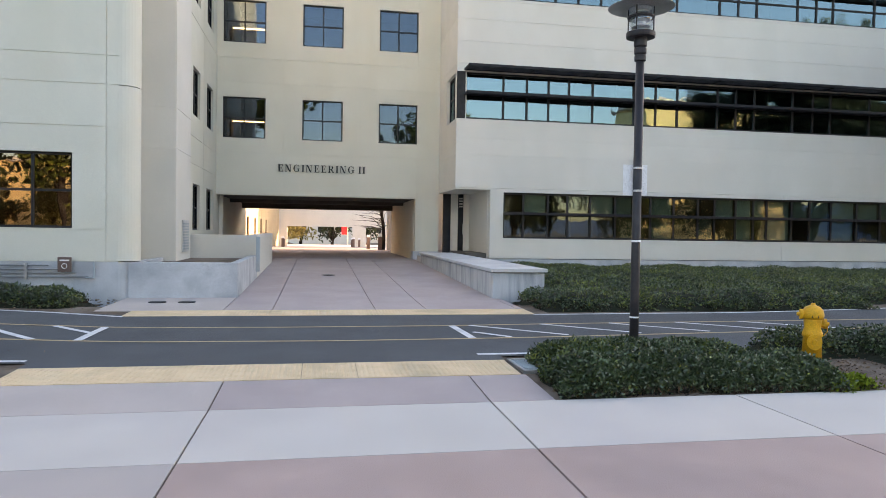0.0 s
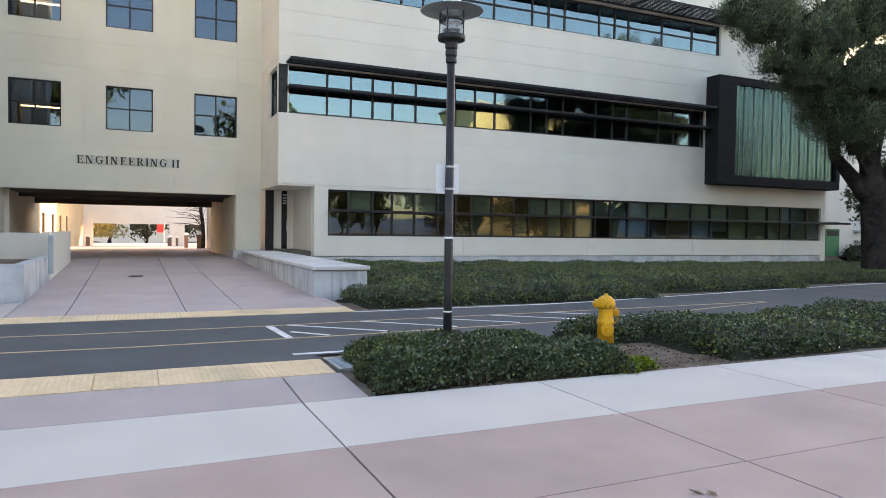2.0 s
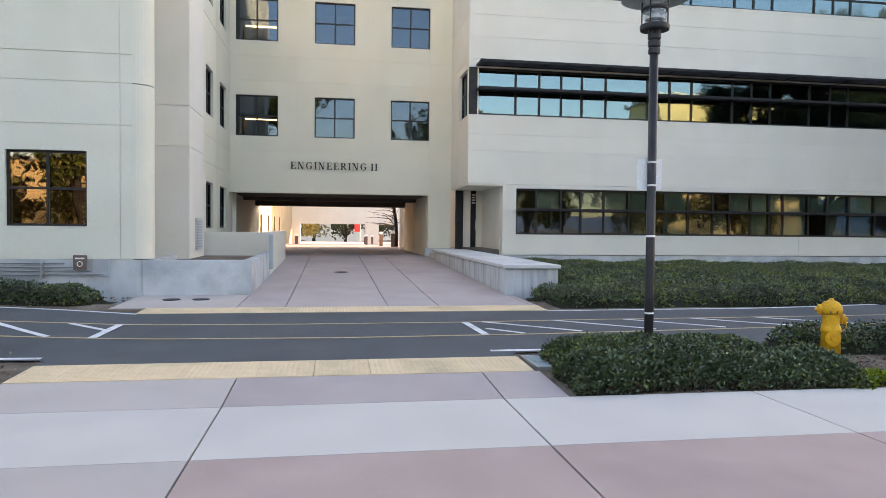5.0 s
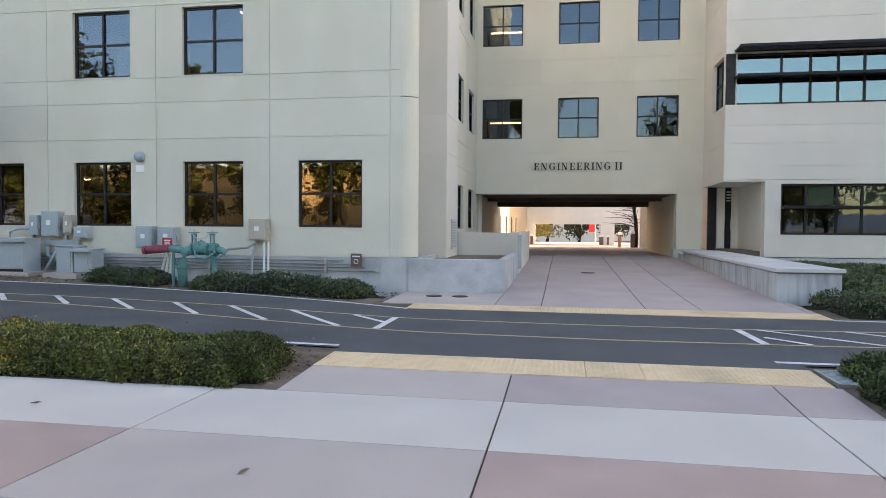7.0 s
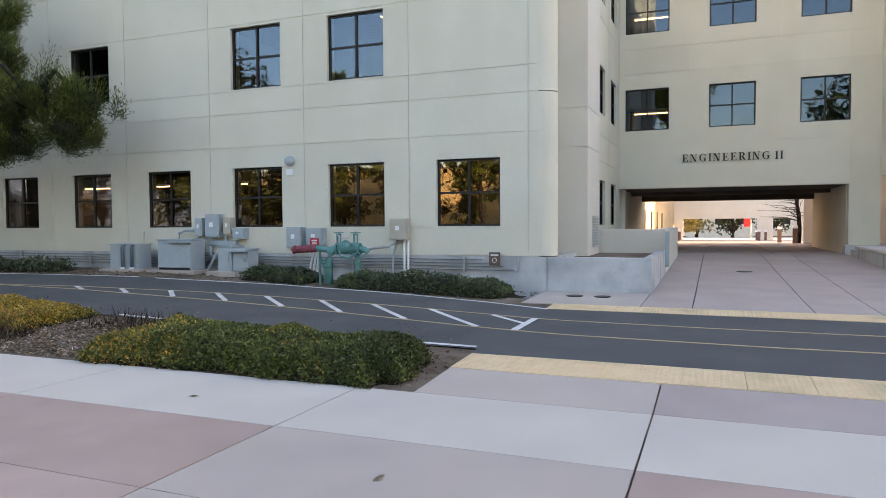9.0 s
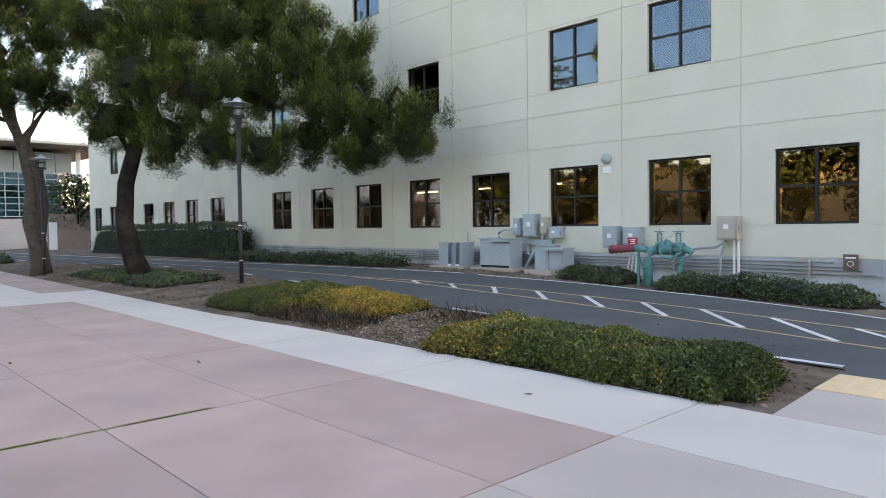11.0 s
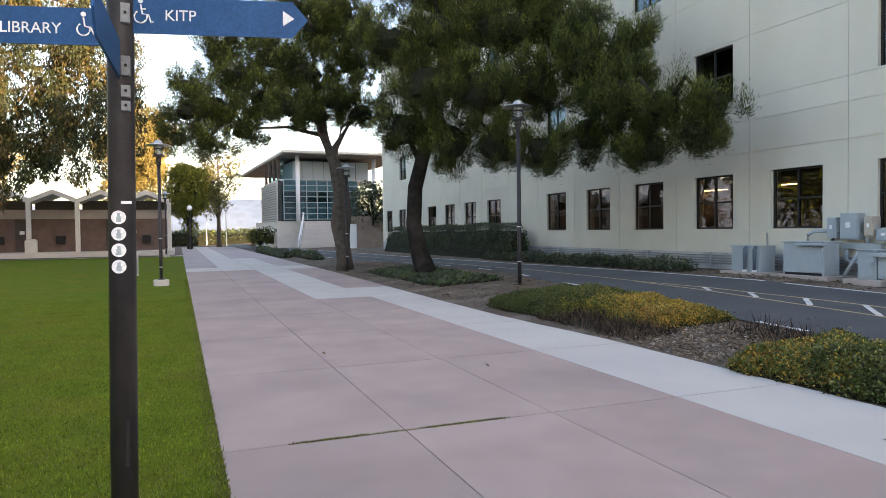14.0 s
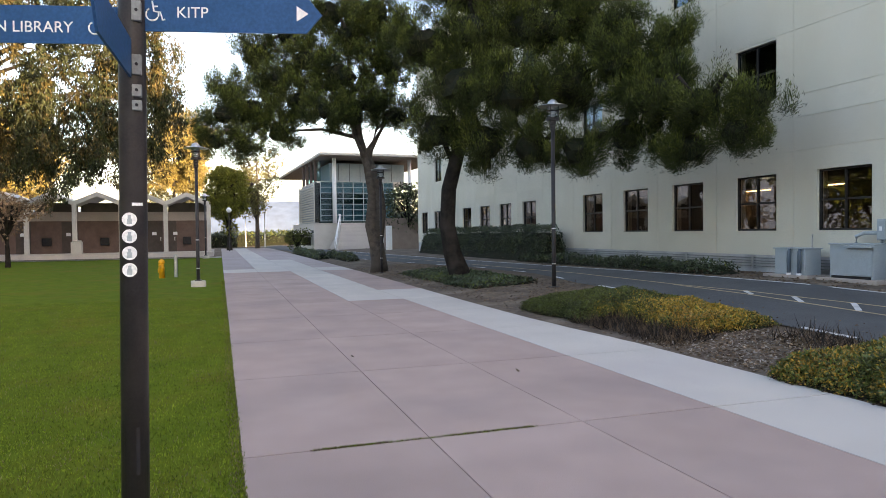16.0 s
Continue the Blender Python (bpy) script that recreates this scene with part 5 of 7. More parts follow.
tv = thing("backflow_valve", "teal painted pipe valve assembly with handwheels and red fire connection", "valve", pose(-8.02, 15.35, height(-8.2, 15.35)))
part("riser", tube(bmesh.new(), [(-0.45, 0, -0.1), (-0.45, 0, 0.58), (-0.41, 0, 0.72), (-0.3, 0, 0.8), (-0.18, 0, 0.82)], 0.1, 16), TEAL, tv, smooth=True)
part("riser", tube(bmesh.new(), [(0.26, 0.1, -0.1), (0.26, 0.1, 0.72)], 0.055, 12), TEAL, tv, smooth=True)
part("main_pipe", tube(bmesh.new(), [(-0.2, 0, 0.82), (0.36, 0, 0.82)], 0.085, 14), TEAL, tv, smooth=True)
part("valve_body", tube(bmesh.new(), [(-0.16, 0, 0.82), (-0.1, 0, 0.83), (0.0, 0, 0.86), (0.1, 0, 0.83), (0.15, 0, 0.82)], [0.1, 0.14, 0.17, 0.14, 0.1], 16), TEAL, tv, smooth=True)
part("elbow", tube(bmesh.new(), [(0.36, 0, 0.82), (0.5, 0, 0.8), (0.58, 0.03, 0.74)], [0.085, 0.075, 0.06], 12), TEAL, tv, smooth=True)
part("thin_line", tube(bmesh.new(), [(0.5, 0.05, 0.8), (0.7, 0.1, 0.84), (0.95, 0.3, 0.86), (1.0, 0.6, 0.95)], 0.025, 8), CONDUIT, tv)
for ax, at, place in (("z", 0.42, (-0.45, 0, 0)), ("x", -0.2, (0, 0, 0.82)), ("x", 0.16, (0, 0, 0.82)), ("x", 0.36, (0, 0, 0.82)), ("z", 0.5, (0.26, 0.1, 0))):
    r = 0.09 if place[0] > 0.2 else 0.14
    fl = part("flange", lathe(bmesh.new(), [(r, at - 0.018), (r, at + 0.018)], 18, ax, place), TEAL, tv)
    for k in range(6):
        t = math.pi / 3 * k
        c, q = r * 0.82 * math.cos(t), r * 0.82 * math.sin(t)
        p0 = (place[0] + c, place[1] + q, at + 0.017) if ax == "z" else (at + 0.017, place[1] + c, place[2] + q)
        part("bolt", lathe(bmesh.new(), [(0.014, 0), (0.014, 0.02)], 6, ax, p0), TEAL, fl)
for x in (-0.17, 0.27):
    part("yoke", boxes((x - 0.055, x - 0.035, -0.02, 0.02, 0.92, 1.16), (x + 0.035, x + 0.055, -0.02, 0.02, 0.92, 1.16), (x - 0.08, x + 0.08, -0.05, 0.05, 0.9, 0.95), (x - 0.055, x + 0.055, -0.025, 0.025, 1.14, 1.17)), TEAL, tv)
    part("bonnet", lathe(bmesh.new(), [(0.09, 0.86), (0.09, 0.92), (0.05, 0.96)], 14, "z", (x, 0, 0)), TEAL, tv)
    part("stem", tube(bmesh.new(), [(x, 0, 0.9), (x, 0, 1.26)], 0.013, 8), STEEL, tv)
    part("handwheel", tube(bmesh.new(), [(x + 0.11 * math.cos(t), 0.11 * math.sin(t), 1.19) for t in np.linspace(0, 6.283, 18)], 0.013, 6, False), TEAL, tv)
    for t in (0, 1.57):
        part("spoke", tube(bmesh.new(), [(x - 0.11 * math.cos(t), -0.11 * math.sin(t), 1.19), (x + 0.11 * math.cos(t), 0.11 * math.sin(t), 1.19)], 0.01, 6), TEAL, tv)
part("chain", tube(bmesh.new(), [(-0.17, -0.1, 1.18), (-0.06, -0.12, 1.08), (0.05, -0.12, 1.05), (0.16, -0.12, 1.09), (0.27, -0.1, 1.18)], 0.01, 6), STEEL, tv)
part("small_bypass", tube(bmesh.new(), [(-0.1, -0.12, 0.8), (-0.02, -0.2, 0.66), (0.2, -0.2, 0.62), (0.42, -0.14, 0.76)], 0.022, 8), TEAL, tv)
for k in range(3):
    part("test_cock", tube(bmesh.new(), [(-0.1 + 0.14 * k, -0.08, 0.9), (-0.1 + 0.14 * k, -0.16, 0.93), (-0.07 + 0.14 * k, -0.18, 0.98)], 0.013, 6), STEEL, tv)
part("hose_loop", tube(bmesh.new(), [(0.42 + 0.16 * math.cos(t), -0.1, 0.74 + 0.1 * math.sin(t)) for t in np.linspace(2.6, 6.6, 12)], 0.016, 6), TEAL, tv)
rp = part("red_pipe", tube(bmesh.new(), [(-1.36 + 0.055 * k, 0, 0.79 + 0.004 * k) for k in range(12)], [0.05] + [0.085 + 0.013 * (k % 2) for k in range(11)], 12), REDPIPE, tv, "faded red chain-wrapped fire department connection", smooth=True)
part("cap", lathe(bmesh.new(), [(0.1, -1.4), (0.1, -1.34)], 16, "x", (0, 0, 0.79)), REDPIPE, rp)
part("red_joint", tube(bmesh.new(), [(-0.76, 0, 0.83), (-0.5, 0, 0.8), (-0.4, 0, 0.76)], 0.075, 12), TEAL, tv, smooth=True)
part("support_leg", tube(bmesh.new(), [(-0.68, 0, -0.05), (-0.68, 0, 0.74)], 0.03, 8), TEAL, tv)
part("brace", tube(bmesh.new(), [(-0.68, 0, 0.7), (-0.55, 0.05, 0.2)], 0.018, 8), TEAL, tv)
for k in range(3):
    part("pale_hose", tube(bmesh.new(), [(-1.08 + 0.1 * k, 0.2, 0.34 - 0.04 * k), (-0.92 + 0.07 * k, 0.1, 0.72)], 0.025, 8), SIGN_WHITE, tv)
part("sign_plate", boxes((-0.98, -0.74, 0.05, 0.06, 0.9, 1.06)), RED, tv, "red warning plate with white bars")
part("word_bar", boxes((-0.94, -0.78, 0.046, 0.05, 1.0, 1.025), (-0.92, -0.8, 0.046, 0.05, 0.96, 0.98), (-0.93, -0.79, 0.046, 0.05, 0.92, 0.94)), SIGN_WHITE, tv)


# ---------------------------------------------------------------- hedges
def ripple(x, y, k=1.0):
    return np.sin(2.1 * k * x + 1.3 * y * k) * 0.5 + np.sin(5.3 * k * x - 3.1 * k * y + 1.7) * 0.3 + np.sin(11.0 * k * x + 8.7 * k * y) * 0.2


def hedge(label, rects, tall, per_m2, leaf, mats, blend, seed=1, name="hedge", rough=1.0):
    """Clipped shrub mass on a footprint of rectangles: a near-black core that paints in the inner shade, under a skin
    of leaves.
    """
    rng = np.random.default_rng(seed)
    R = np.array(rects, float)
    x0, x1, y0, y1 = R[:, 0].min() - 0.1, R[:, 1].max() + 0.1, R[:, 2].min() - 0.1, R[:, 3].max() + 0.1
    gz = np.vectorize(height)

    def inside(x, y):
        d = np.full(x.shape, -9.0)
        for a, b, c, e in R:
            d = np.maximum(d, np.minimum(np.minimum(x - a, b - x), np.minimum(y - c, e - y)))
        return d + 0.09 * rough * ripple(x, y, 0.9)

    def top(x, y, d):
        return tall * np.clip(d / 0.3, 0, 1) ** 0.45 * (1 + 0.24 * rough * ripple(x + 3, y, 0.6) + 0.10 * rough * ripple(x, y, 2.0))

    ob = thing(name, label, "hedge", kind="stuff")
    step = max(0.12, min(0.24, (x1 - x0) / 60))
    xs, ys = np.arange(x0, x1 + step, step), np.arange(y0, y1 + step, min(step, 0.25))
    X, Y = np.meshgrid(xs, ys, indexing="ij")
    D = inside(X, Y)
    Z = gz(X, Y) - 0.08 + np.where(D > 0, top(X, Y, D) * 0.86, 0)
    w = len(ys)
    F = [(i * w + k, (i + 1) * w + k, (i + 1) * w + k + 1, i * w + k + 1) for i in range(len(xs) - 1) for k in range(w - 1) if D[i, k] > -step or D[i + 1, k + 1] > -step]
    mesh_ob("shade_core", np.stack([X, Y, Z], -1).reshape(-1, 3), F, HEDGE_CORE, ob)
    n = int((x1 - x0) * (y1 - y0) * per_m2)
    px, py = rng.uniform(x0, x1, n), rng.uniform(y0, y1, n)
    d = inside(px, py)
    keep = d > 0
    px, py, d = px[keep], py[keep], d[keep]
    edge = d < 0.22
    ex, ey, ed = [np.repeat(a[edge], 4) + (rng.normal(0, 0.03, 4 * edge.sum()) if i < 2 else 0) for i, a in enumerate((px, py, d))]
    h1, h2 = top(px, py, d), top(ex, ey, ed)
    z1 = h1 * (0.9 + 0.16 * rng.random(len(px)))
    z2 = h2 * rng.random(len(ex)) ** 0.7
    P = np.concatenate([np.stack([px, py, gz(px, py) + z1 - 0.03], 1), np.stack([ex, ey, gz(ex, ey) + z2], 1)])
    N = unit(np.concatenate([rng.normal(0, 0.75, (len(px), 3)) * (1.3, 1.3, 1) + (0, 0, 0.4), rng.normal(0, 0.9, (len(ex), 3)) + (0, -0.3, 0.25)]))
    L = leaf * rng.uniform(0.7, 1.25, len(P))
    V = blades(P, N, L, L * 0.44, rng)
    pick = rng.random(len(P))
    prob = blend(P[:, 0], P[:, 1]) if callable(blend) else blend
    acc, idx = 0, np.zeros(len(P), int)
    for i in range(1, len(mats)):
        p = prob[i - 1]
        idx = np.where((pick > acc) & (pick < acc + p), i, idx)
        acc = acc + p
    stem = np.concatenate([np.zeros(len(px), bool), (z2 < 0.42 * h2) & (rng.random(len(ex)) < 0.75)])
    idx = np.where(stem, len(mats), idx)
    quads_ob("leaves", V, None, ob, mats=[*mats, HEDGE_TWIG], idx=idx)
    return ob


G2 = [HEDGE, HEDGE_LIGHT]
G3 = [HEDGE_OLIVE, HEDGE_LIGHT, HEDGE_ORANGE]
spot = lambda x, y: np.clip(0.12 + 0.22 * ripple(x, y, 0.8), 0.02, 0.5)
hedge("dense dark green clipped hedge around the lamp post", [(2.85, 6.05, 7.92, 8.75), (2.95, 5.6, 8.6, 9.62)], 0.34, 4800, 0.05, G2, lambda x, y: [np.clip(0.05 + spot(x, y) * 1.3 * (y > 8.45), 0, 0.6)], 2)
hedge("dark green clipped hedge behind the hydrant", [(6.2, 8.6, 9.4, 9.98), (7.75, 12, 8.0, 9.95), (12, 19, 8.0, 10.3), (19, 32, 8.0, 11.2)], 0.37, 1000, 0.058, G2, lambda x, y: [spot(x, y) * 1.2], 3)
hedge("broad bed of dark green clipped shrubs before the pale facade", [(4.75, 10.5, 13.95, 16.0), (5.9, 12, 14.0, 25.4), (12, 18.5, 14.95, 25.4), (18, 34, 16.2, 25.4)], 0.36, 560, 0.064, G2, lambda x, y: [np.clip(spot(x, y) * 1.7 + 0.08, 0, 0.7)], 4)
hedge("clipped hedge turning from green to yellow", [(-7.5, -3.5, 7.85, 9.5), (-4.6, -3.2, 8.05, 9.1)], 0.31, 4600, 0.042, G3, lambda x, y: [np.clip(0.16 + 0.3 * (x < -4.9) + 0.3 * ripple(x, y, 0.9), 0.03, 0.7), np.clip((-5.2 - x) * 0.16 + 0.3 * ripple(x, y, 1.1) - 0.04, 0, 0.4)], 5)
hedge("low bushes with orange and yellow leaves", [(-14.8, -12.2, 8.05, 10.1), (-12.5, -9.9, 8.75, 10.2)], 0.3, 3400, 0.044, G3, lambda x, y: [0.28 + 0.1 * ripple(x, y, 0.9), np.clip(1.25 - 0.85 * np.hypot((x + 10.9) / 1.3, (y - 9.5) / 0.9) + 0.35 * ripple(x, y, 1.1), 0, 0.8)], 6)
hedge("clipped dark hedge before the long wing", [(-8.0, -4.1, 14.75, 15.8)], 0.34, 900, 0.062, G2, lambda x, y: [spot(x, y) * 0.6], 7)
hedge("clipped dark hedge beside the service cabinets", [(-10.75, -9.0, 14.95, 15.9)], 0.32, 900, 0.062, G2, lambda x, y: [spot(x, y) * 0.5], 8)
hedge("long low clipped hedge along the wing", [(-30, -16.6, 14.75, 15.6)], 0.34, 220, 0.1, G2, lambda x, y: [spot(x, y) * 0.4], 9)
hedge("tall dark clipped hedge under the windows", [(-46.5, -27.6, 15.05, 16.15)], 1.55, 700, 0.085, G2, lambda x, y: [spot(x, y) * 0.4], 10, rough=0.15)
hedge("ground cover of dark ivy leaves under the pine", [(-27, -19.2, 8.6, 10.6)], 0.16, 260, 0.09, G2, lambda x, y: [spot(x, y)], 11, "ground_cover")
hedge("low green hedge beside the walk", [(-62, -46, 7.9, 8.7), (-50, -40, 8.9, 9.5)], 0.45, 150, 0.12, G2, lambda x, y: [spot(x, y)], 12)
hedge("mixed green shrubs closing the end of the walk", [(-104, -97, -14, 4), (-112, -104, 2, 30)], 1.7, 24, 0.4, G2, lambda x, y: [0.25 + 0 * x], 15, "shrubs")
hedge("bright green weed tuft at the hedge foot", [(5.95, 6.5, 7.88, 8.15)], 0.2, 1500, 0.06, [GRASS], lambda x, y: [], 13, "weed_tuft")


def ground_litter(label, x0, x1, y0, y1, n, mats, size, seed):
    """Dry leaves and wood chips lying on bare soil."""
    rng = np.random.default_rng(seed)
    P = np.stack([rng.uniform(x0, x1, n), rng.uniform(y0, y1, n), np.zeros(n)], 1)
    P[:, 2] = [height(a, b) - 0.013 for a, b in P[:, :2]]
    N = unit(rng.normal(0, 1, (n, 3)) * (1, 1, 0.18) + (0, 0, 0.05))
    quads_ob("leaf_litter", blades(P, N, size * rng.uniform(0.5, 1.4, n), size * 0.4, rng), None, thing("leaf_litter", label, "litter", kind="stuff"), mats=mats, idx=rng.integers(0, len(mats), n))


CHIP = leaf_mat("wood_chip", (0.16, 0.10, 0.06), (0.3, 0.22, 0.15), rough=0.9)
CHIP_PALE = leaf_mat("pale_chip", (0.26, 0.22, 0.19), (0.4, 0.35, 0.31), rough=0.9)
CHIP_DARK = leaf_mat("dry_leaf", (0.07, 0.045, 0.03), (0.14, 0.09, 0.05), rough=0.9)
ground_litter("dry leaves and wood chips on the soil", -34, -2.9, 7.9, 11.4, 9000, [CHIP, CHIP_DARK], 0.06, 21)
ground_litter("pale grey wood chips between the bushes", -10.4, -7.8, 7.9, 9.9, 3800, [CHIP_PALE, CHIP, CHIP_DARK], 0.055, 24)
ground_litter("dry leaves and wood chips by the hydrant", 5.8, 9, 7.9, 10, 1500, [CHIP, CHIP_DARK], 0.05, 22)
ground_litter("dry leaves along the wing", -30, -3.6, 14.4, 16.3, 3500, [CHIP, CHIP_DARK], 0.07, 23)


def lawn_blades():
    rng = np.random.default_rng(31)
    n = 120000
    r = rng.random(n) ** 1.6
    x = -4.0 - 17 * r
    y = 2.05 - rng.random(n) * (2.2 + 9 * r)
    P = np.stack([x, y, np.full(n, -0.015)], 1)
    P[:9000, 0] = -4.0 - 24 * rng.random(9000) ** 1.5
    P[:9000, 1] = 2.03 - np.abs(rng.normal(0, 0.06, 9000))
    N = unit(rng.normal(0, 0.45, (n, 3)) + (0, 0, 1))
    L = rng.uniform(0.018, 0.042, n)
    dry = 0.05 + 0.25 * np.clip(np.sin(2.3 * P[:, 0]) * np.sin(3.1 * P[:, 1] + P[:, 0]) - 0.35, 0, 1) + np.where(P[:, 1] > 1.93, 0.28, 0)
    idx = (rng.random(n) < dry).astype(int)
    quads_ob("grass", blades(P, N, L, 0.008 + 0.004 * r, rng), None, thing("grass_blades", "short mown green grass", "grass", kind="stuff"), mats=[GRASS, OLIVE], idx=idx)


lawn_blades()


# ---------------------------------------------------------------- trees
def needles(lobes, per, seed, size=0.17, width=0.02, count=9, squash=0.8, droop=0.0, upright=0.0):
    rng = np.random.default_rng(seed)
    out, lit_needles = [], []
    for x, y, z, r in lobes:
        n = int(per * r * r)
        u = unit(rng.normal(size=(n, 3)))
        bump = 1 + 0.22 * np.sin(4 * u[:, 0] + 3 * x) * np.sin(4.5 * u[:, 1] + y) + 0.12 * np.sin(9 * u[:, 2] + 7 * u[:, 0])
        far = rng.random(n) ** 0.5
        rad = r * bump * (0.55 + 0.55 * far)
        lit_needles.append(np.repeat((far > 0.72) & (rng.random(n) < 0.75), count))
        c = np.array((x, y, z)) + u * rad[:, None] * (1, 1, squash)
        d0 = unit(u * (1.0 - 0.35 * upright) + (0, 0, 0.75 + 0.6 * upright - droop * 2.2))
        C, D = np.repeat(c, count, 0), np.repeat(d0, count, 0)
        D = unit(D + rng.normal(0, 0.62 - 0.22 * upright, D.shape))
        L = size * rng.uniform(0.7, 1.2, len(C))
        out.append(blades(C, D, L, width * rng.uniform(0.8, 1.4, len(C)), rng))
    return np.concatenate(out), np.concatenate(lit_needles).astype(int)


def pine_sprays(lobes, per, seed, width, count, squash=0.8):
    """Rounded tufts of fine upswept needles gathered in lobes; 1 marks the upper outer needles painted as lit. per:
    tufts a square metre of lobe, count: needles a tuft.
    """
    rng = np.random.default_rng(seed)
    out, lit_needles = [], []
    for x, y, z, r in lobes:
        n = int(per * r * r) + 8
        u = unit(rng.normal(size=(n, 3)))
        bump = 1 + 0.22 * np.sin(4 * u[:, 0] + 3 * x) * np.sin(4.5 * u[:, 1] + y) + 0.1 * np.sin(9 * u[:, 2] + 5 * u[:, 0])
        c = np.array((x, y, z)) + u * (1.08 * r * bump * rng.uniform(0.5, 1.0, n))[:, None] * (1, 1, squash)
        lean = unit(u * 0.5 + (0, 0, 0.9) + rng.normal(0, 0.22, (n, 3)))
        size = rng.uniform(0.15, 0.33, n)
        C, A, S = np.repeat(c, count, 0), np.repeat(lean, count, 0), np.repeat(size, count)
        d = unit(rng.normal(size=C.shape))
        up = (d * A).sum(1)
        rad = S * rng.random(len(C)) ** 0.45
        loose = rng.random(len(C)) < 0.1
        P = C + d * (rad * np.where(loose, 1.6, 1.0))[:, None] + A * (rad * np.clip(up, -0.1, 1) * 1.35)[:, None]
        D = unit(d * 0.6 + A * 0.9 + rng.normal(0, 0.4, d.shape))
        out.append(blades(P, D, rng.uniform(0.07, 0.145, len(P)), width * rng.uniform(0.7, 1.2, len(P)), rng))
        lit_needles.append((up > 0.05) & ~loose & (rad > 0.55 * S) & (np.repeat(u[:, 2] > -0.45, count)) & (rng.random(len(C)) < 0.75))
    return np.concatenate(out), np.concatenate(lit_needles).astype(int)


def limb(ob, pts, radii, mat, name="limb", wob=0.0):
    part(name, tube(bmesh.new(), pts, list(radii), 12), mat, ob, smooth=True)


def tree(label, base, trunk, lobes, fork, per, seed, bark, leafmat, size=0.17, width=0.02, count=9, droop=0.0, squash=0.8, more=(), category="tree", limbs=None, core=0.0):
    """trunk: points with radii from the base; each limb runs from the fork to a lobe."""
    ob = thing("tree", label, category, pose(*base))
    limb(ob, [p[:3] for p in trunk], [p[3] for p in trunk], bark, "trunk")
    for t in more:
        limb(ob, [p[:3] for p in t], [p[3] for p in t], bark)
    rng = random.Random(seed)
    for k, (x, y, z, r) in enumerate(lobes):
        if limbs is not None and k % limbs:
            continue
        f = Vector(fork[k % len(fork)])
        e = Vector((x, y, z))
        if (e - f).length > 4.0:
            near = [Vector(q[:3]) for q in lobes if (Vector(q[:3]) - f).length < (e - f).length - 0.5]
            f = min(near, key=lambda q: (q - e).length)
        mid = f.lerp(e, 0.5) + Vector((rng.uniform(-0.3, 0.3), rng.uniform(-0.3, 0.3), rng.uniform(0.2, 0.8)))
        limb(ob, [f, f.lerp(mid, 0.5), mid, mid.lerp(e, 0.6), e], (0.1, 0.085, 0.065, 0.045, 0.02), bark)
    # dark lumps added inside the lobes for crown shade and to block light
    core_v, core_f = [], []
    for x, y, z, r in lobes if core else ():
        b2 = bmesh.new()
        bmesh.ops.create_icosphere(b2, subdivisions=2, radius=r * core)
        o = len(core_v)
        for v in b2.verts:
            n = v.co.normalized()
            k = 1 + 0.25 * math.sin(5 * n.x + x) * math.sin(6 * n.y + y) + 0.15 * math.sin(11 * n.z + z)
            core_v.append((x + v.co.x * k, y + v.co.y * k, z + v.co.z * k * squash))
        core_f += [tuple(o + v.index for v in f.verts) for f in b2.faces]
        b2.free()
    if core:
        mesh_ob("shade_fill", core_v, core_f, HEDGE_CORE, ob)
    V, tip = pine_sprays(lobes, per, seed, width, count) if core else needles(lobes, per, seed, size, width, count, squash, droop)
    quads_ob("crown", V, None, ob, mats=[leafmat, {PINE: PINE_LIT, PINE_GREY: PINE_GREY_LIT}.get(leafmat, leafmat)], idx=tip)
    return ob


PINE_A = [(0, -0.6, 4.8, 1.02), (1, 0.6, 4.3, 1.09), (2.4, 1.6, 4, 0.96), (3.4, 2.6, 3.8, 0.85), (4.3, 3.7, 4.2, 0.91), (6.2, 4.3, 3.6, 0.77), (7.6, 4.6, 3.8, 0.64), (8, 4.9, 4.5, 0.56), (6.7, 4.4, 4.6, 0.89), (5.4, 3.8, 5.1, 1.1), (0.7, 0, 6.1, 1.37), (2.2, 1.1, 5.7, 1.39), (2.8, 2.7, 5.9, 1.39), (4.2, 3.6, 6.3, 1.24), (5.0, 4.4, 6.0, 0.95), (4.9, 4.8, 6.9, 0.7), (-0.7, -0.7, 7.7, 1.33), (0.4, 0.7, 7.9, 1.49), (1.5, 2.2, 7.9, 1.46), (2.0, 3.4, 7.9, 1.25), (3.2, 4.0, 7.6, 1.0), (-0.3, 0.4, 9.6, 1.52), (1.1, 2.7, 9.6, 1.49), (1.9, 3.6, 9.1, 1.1)]
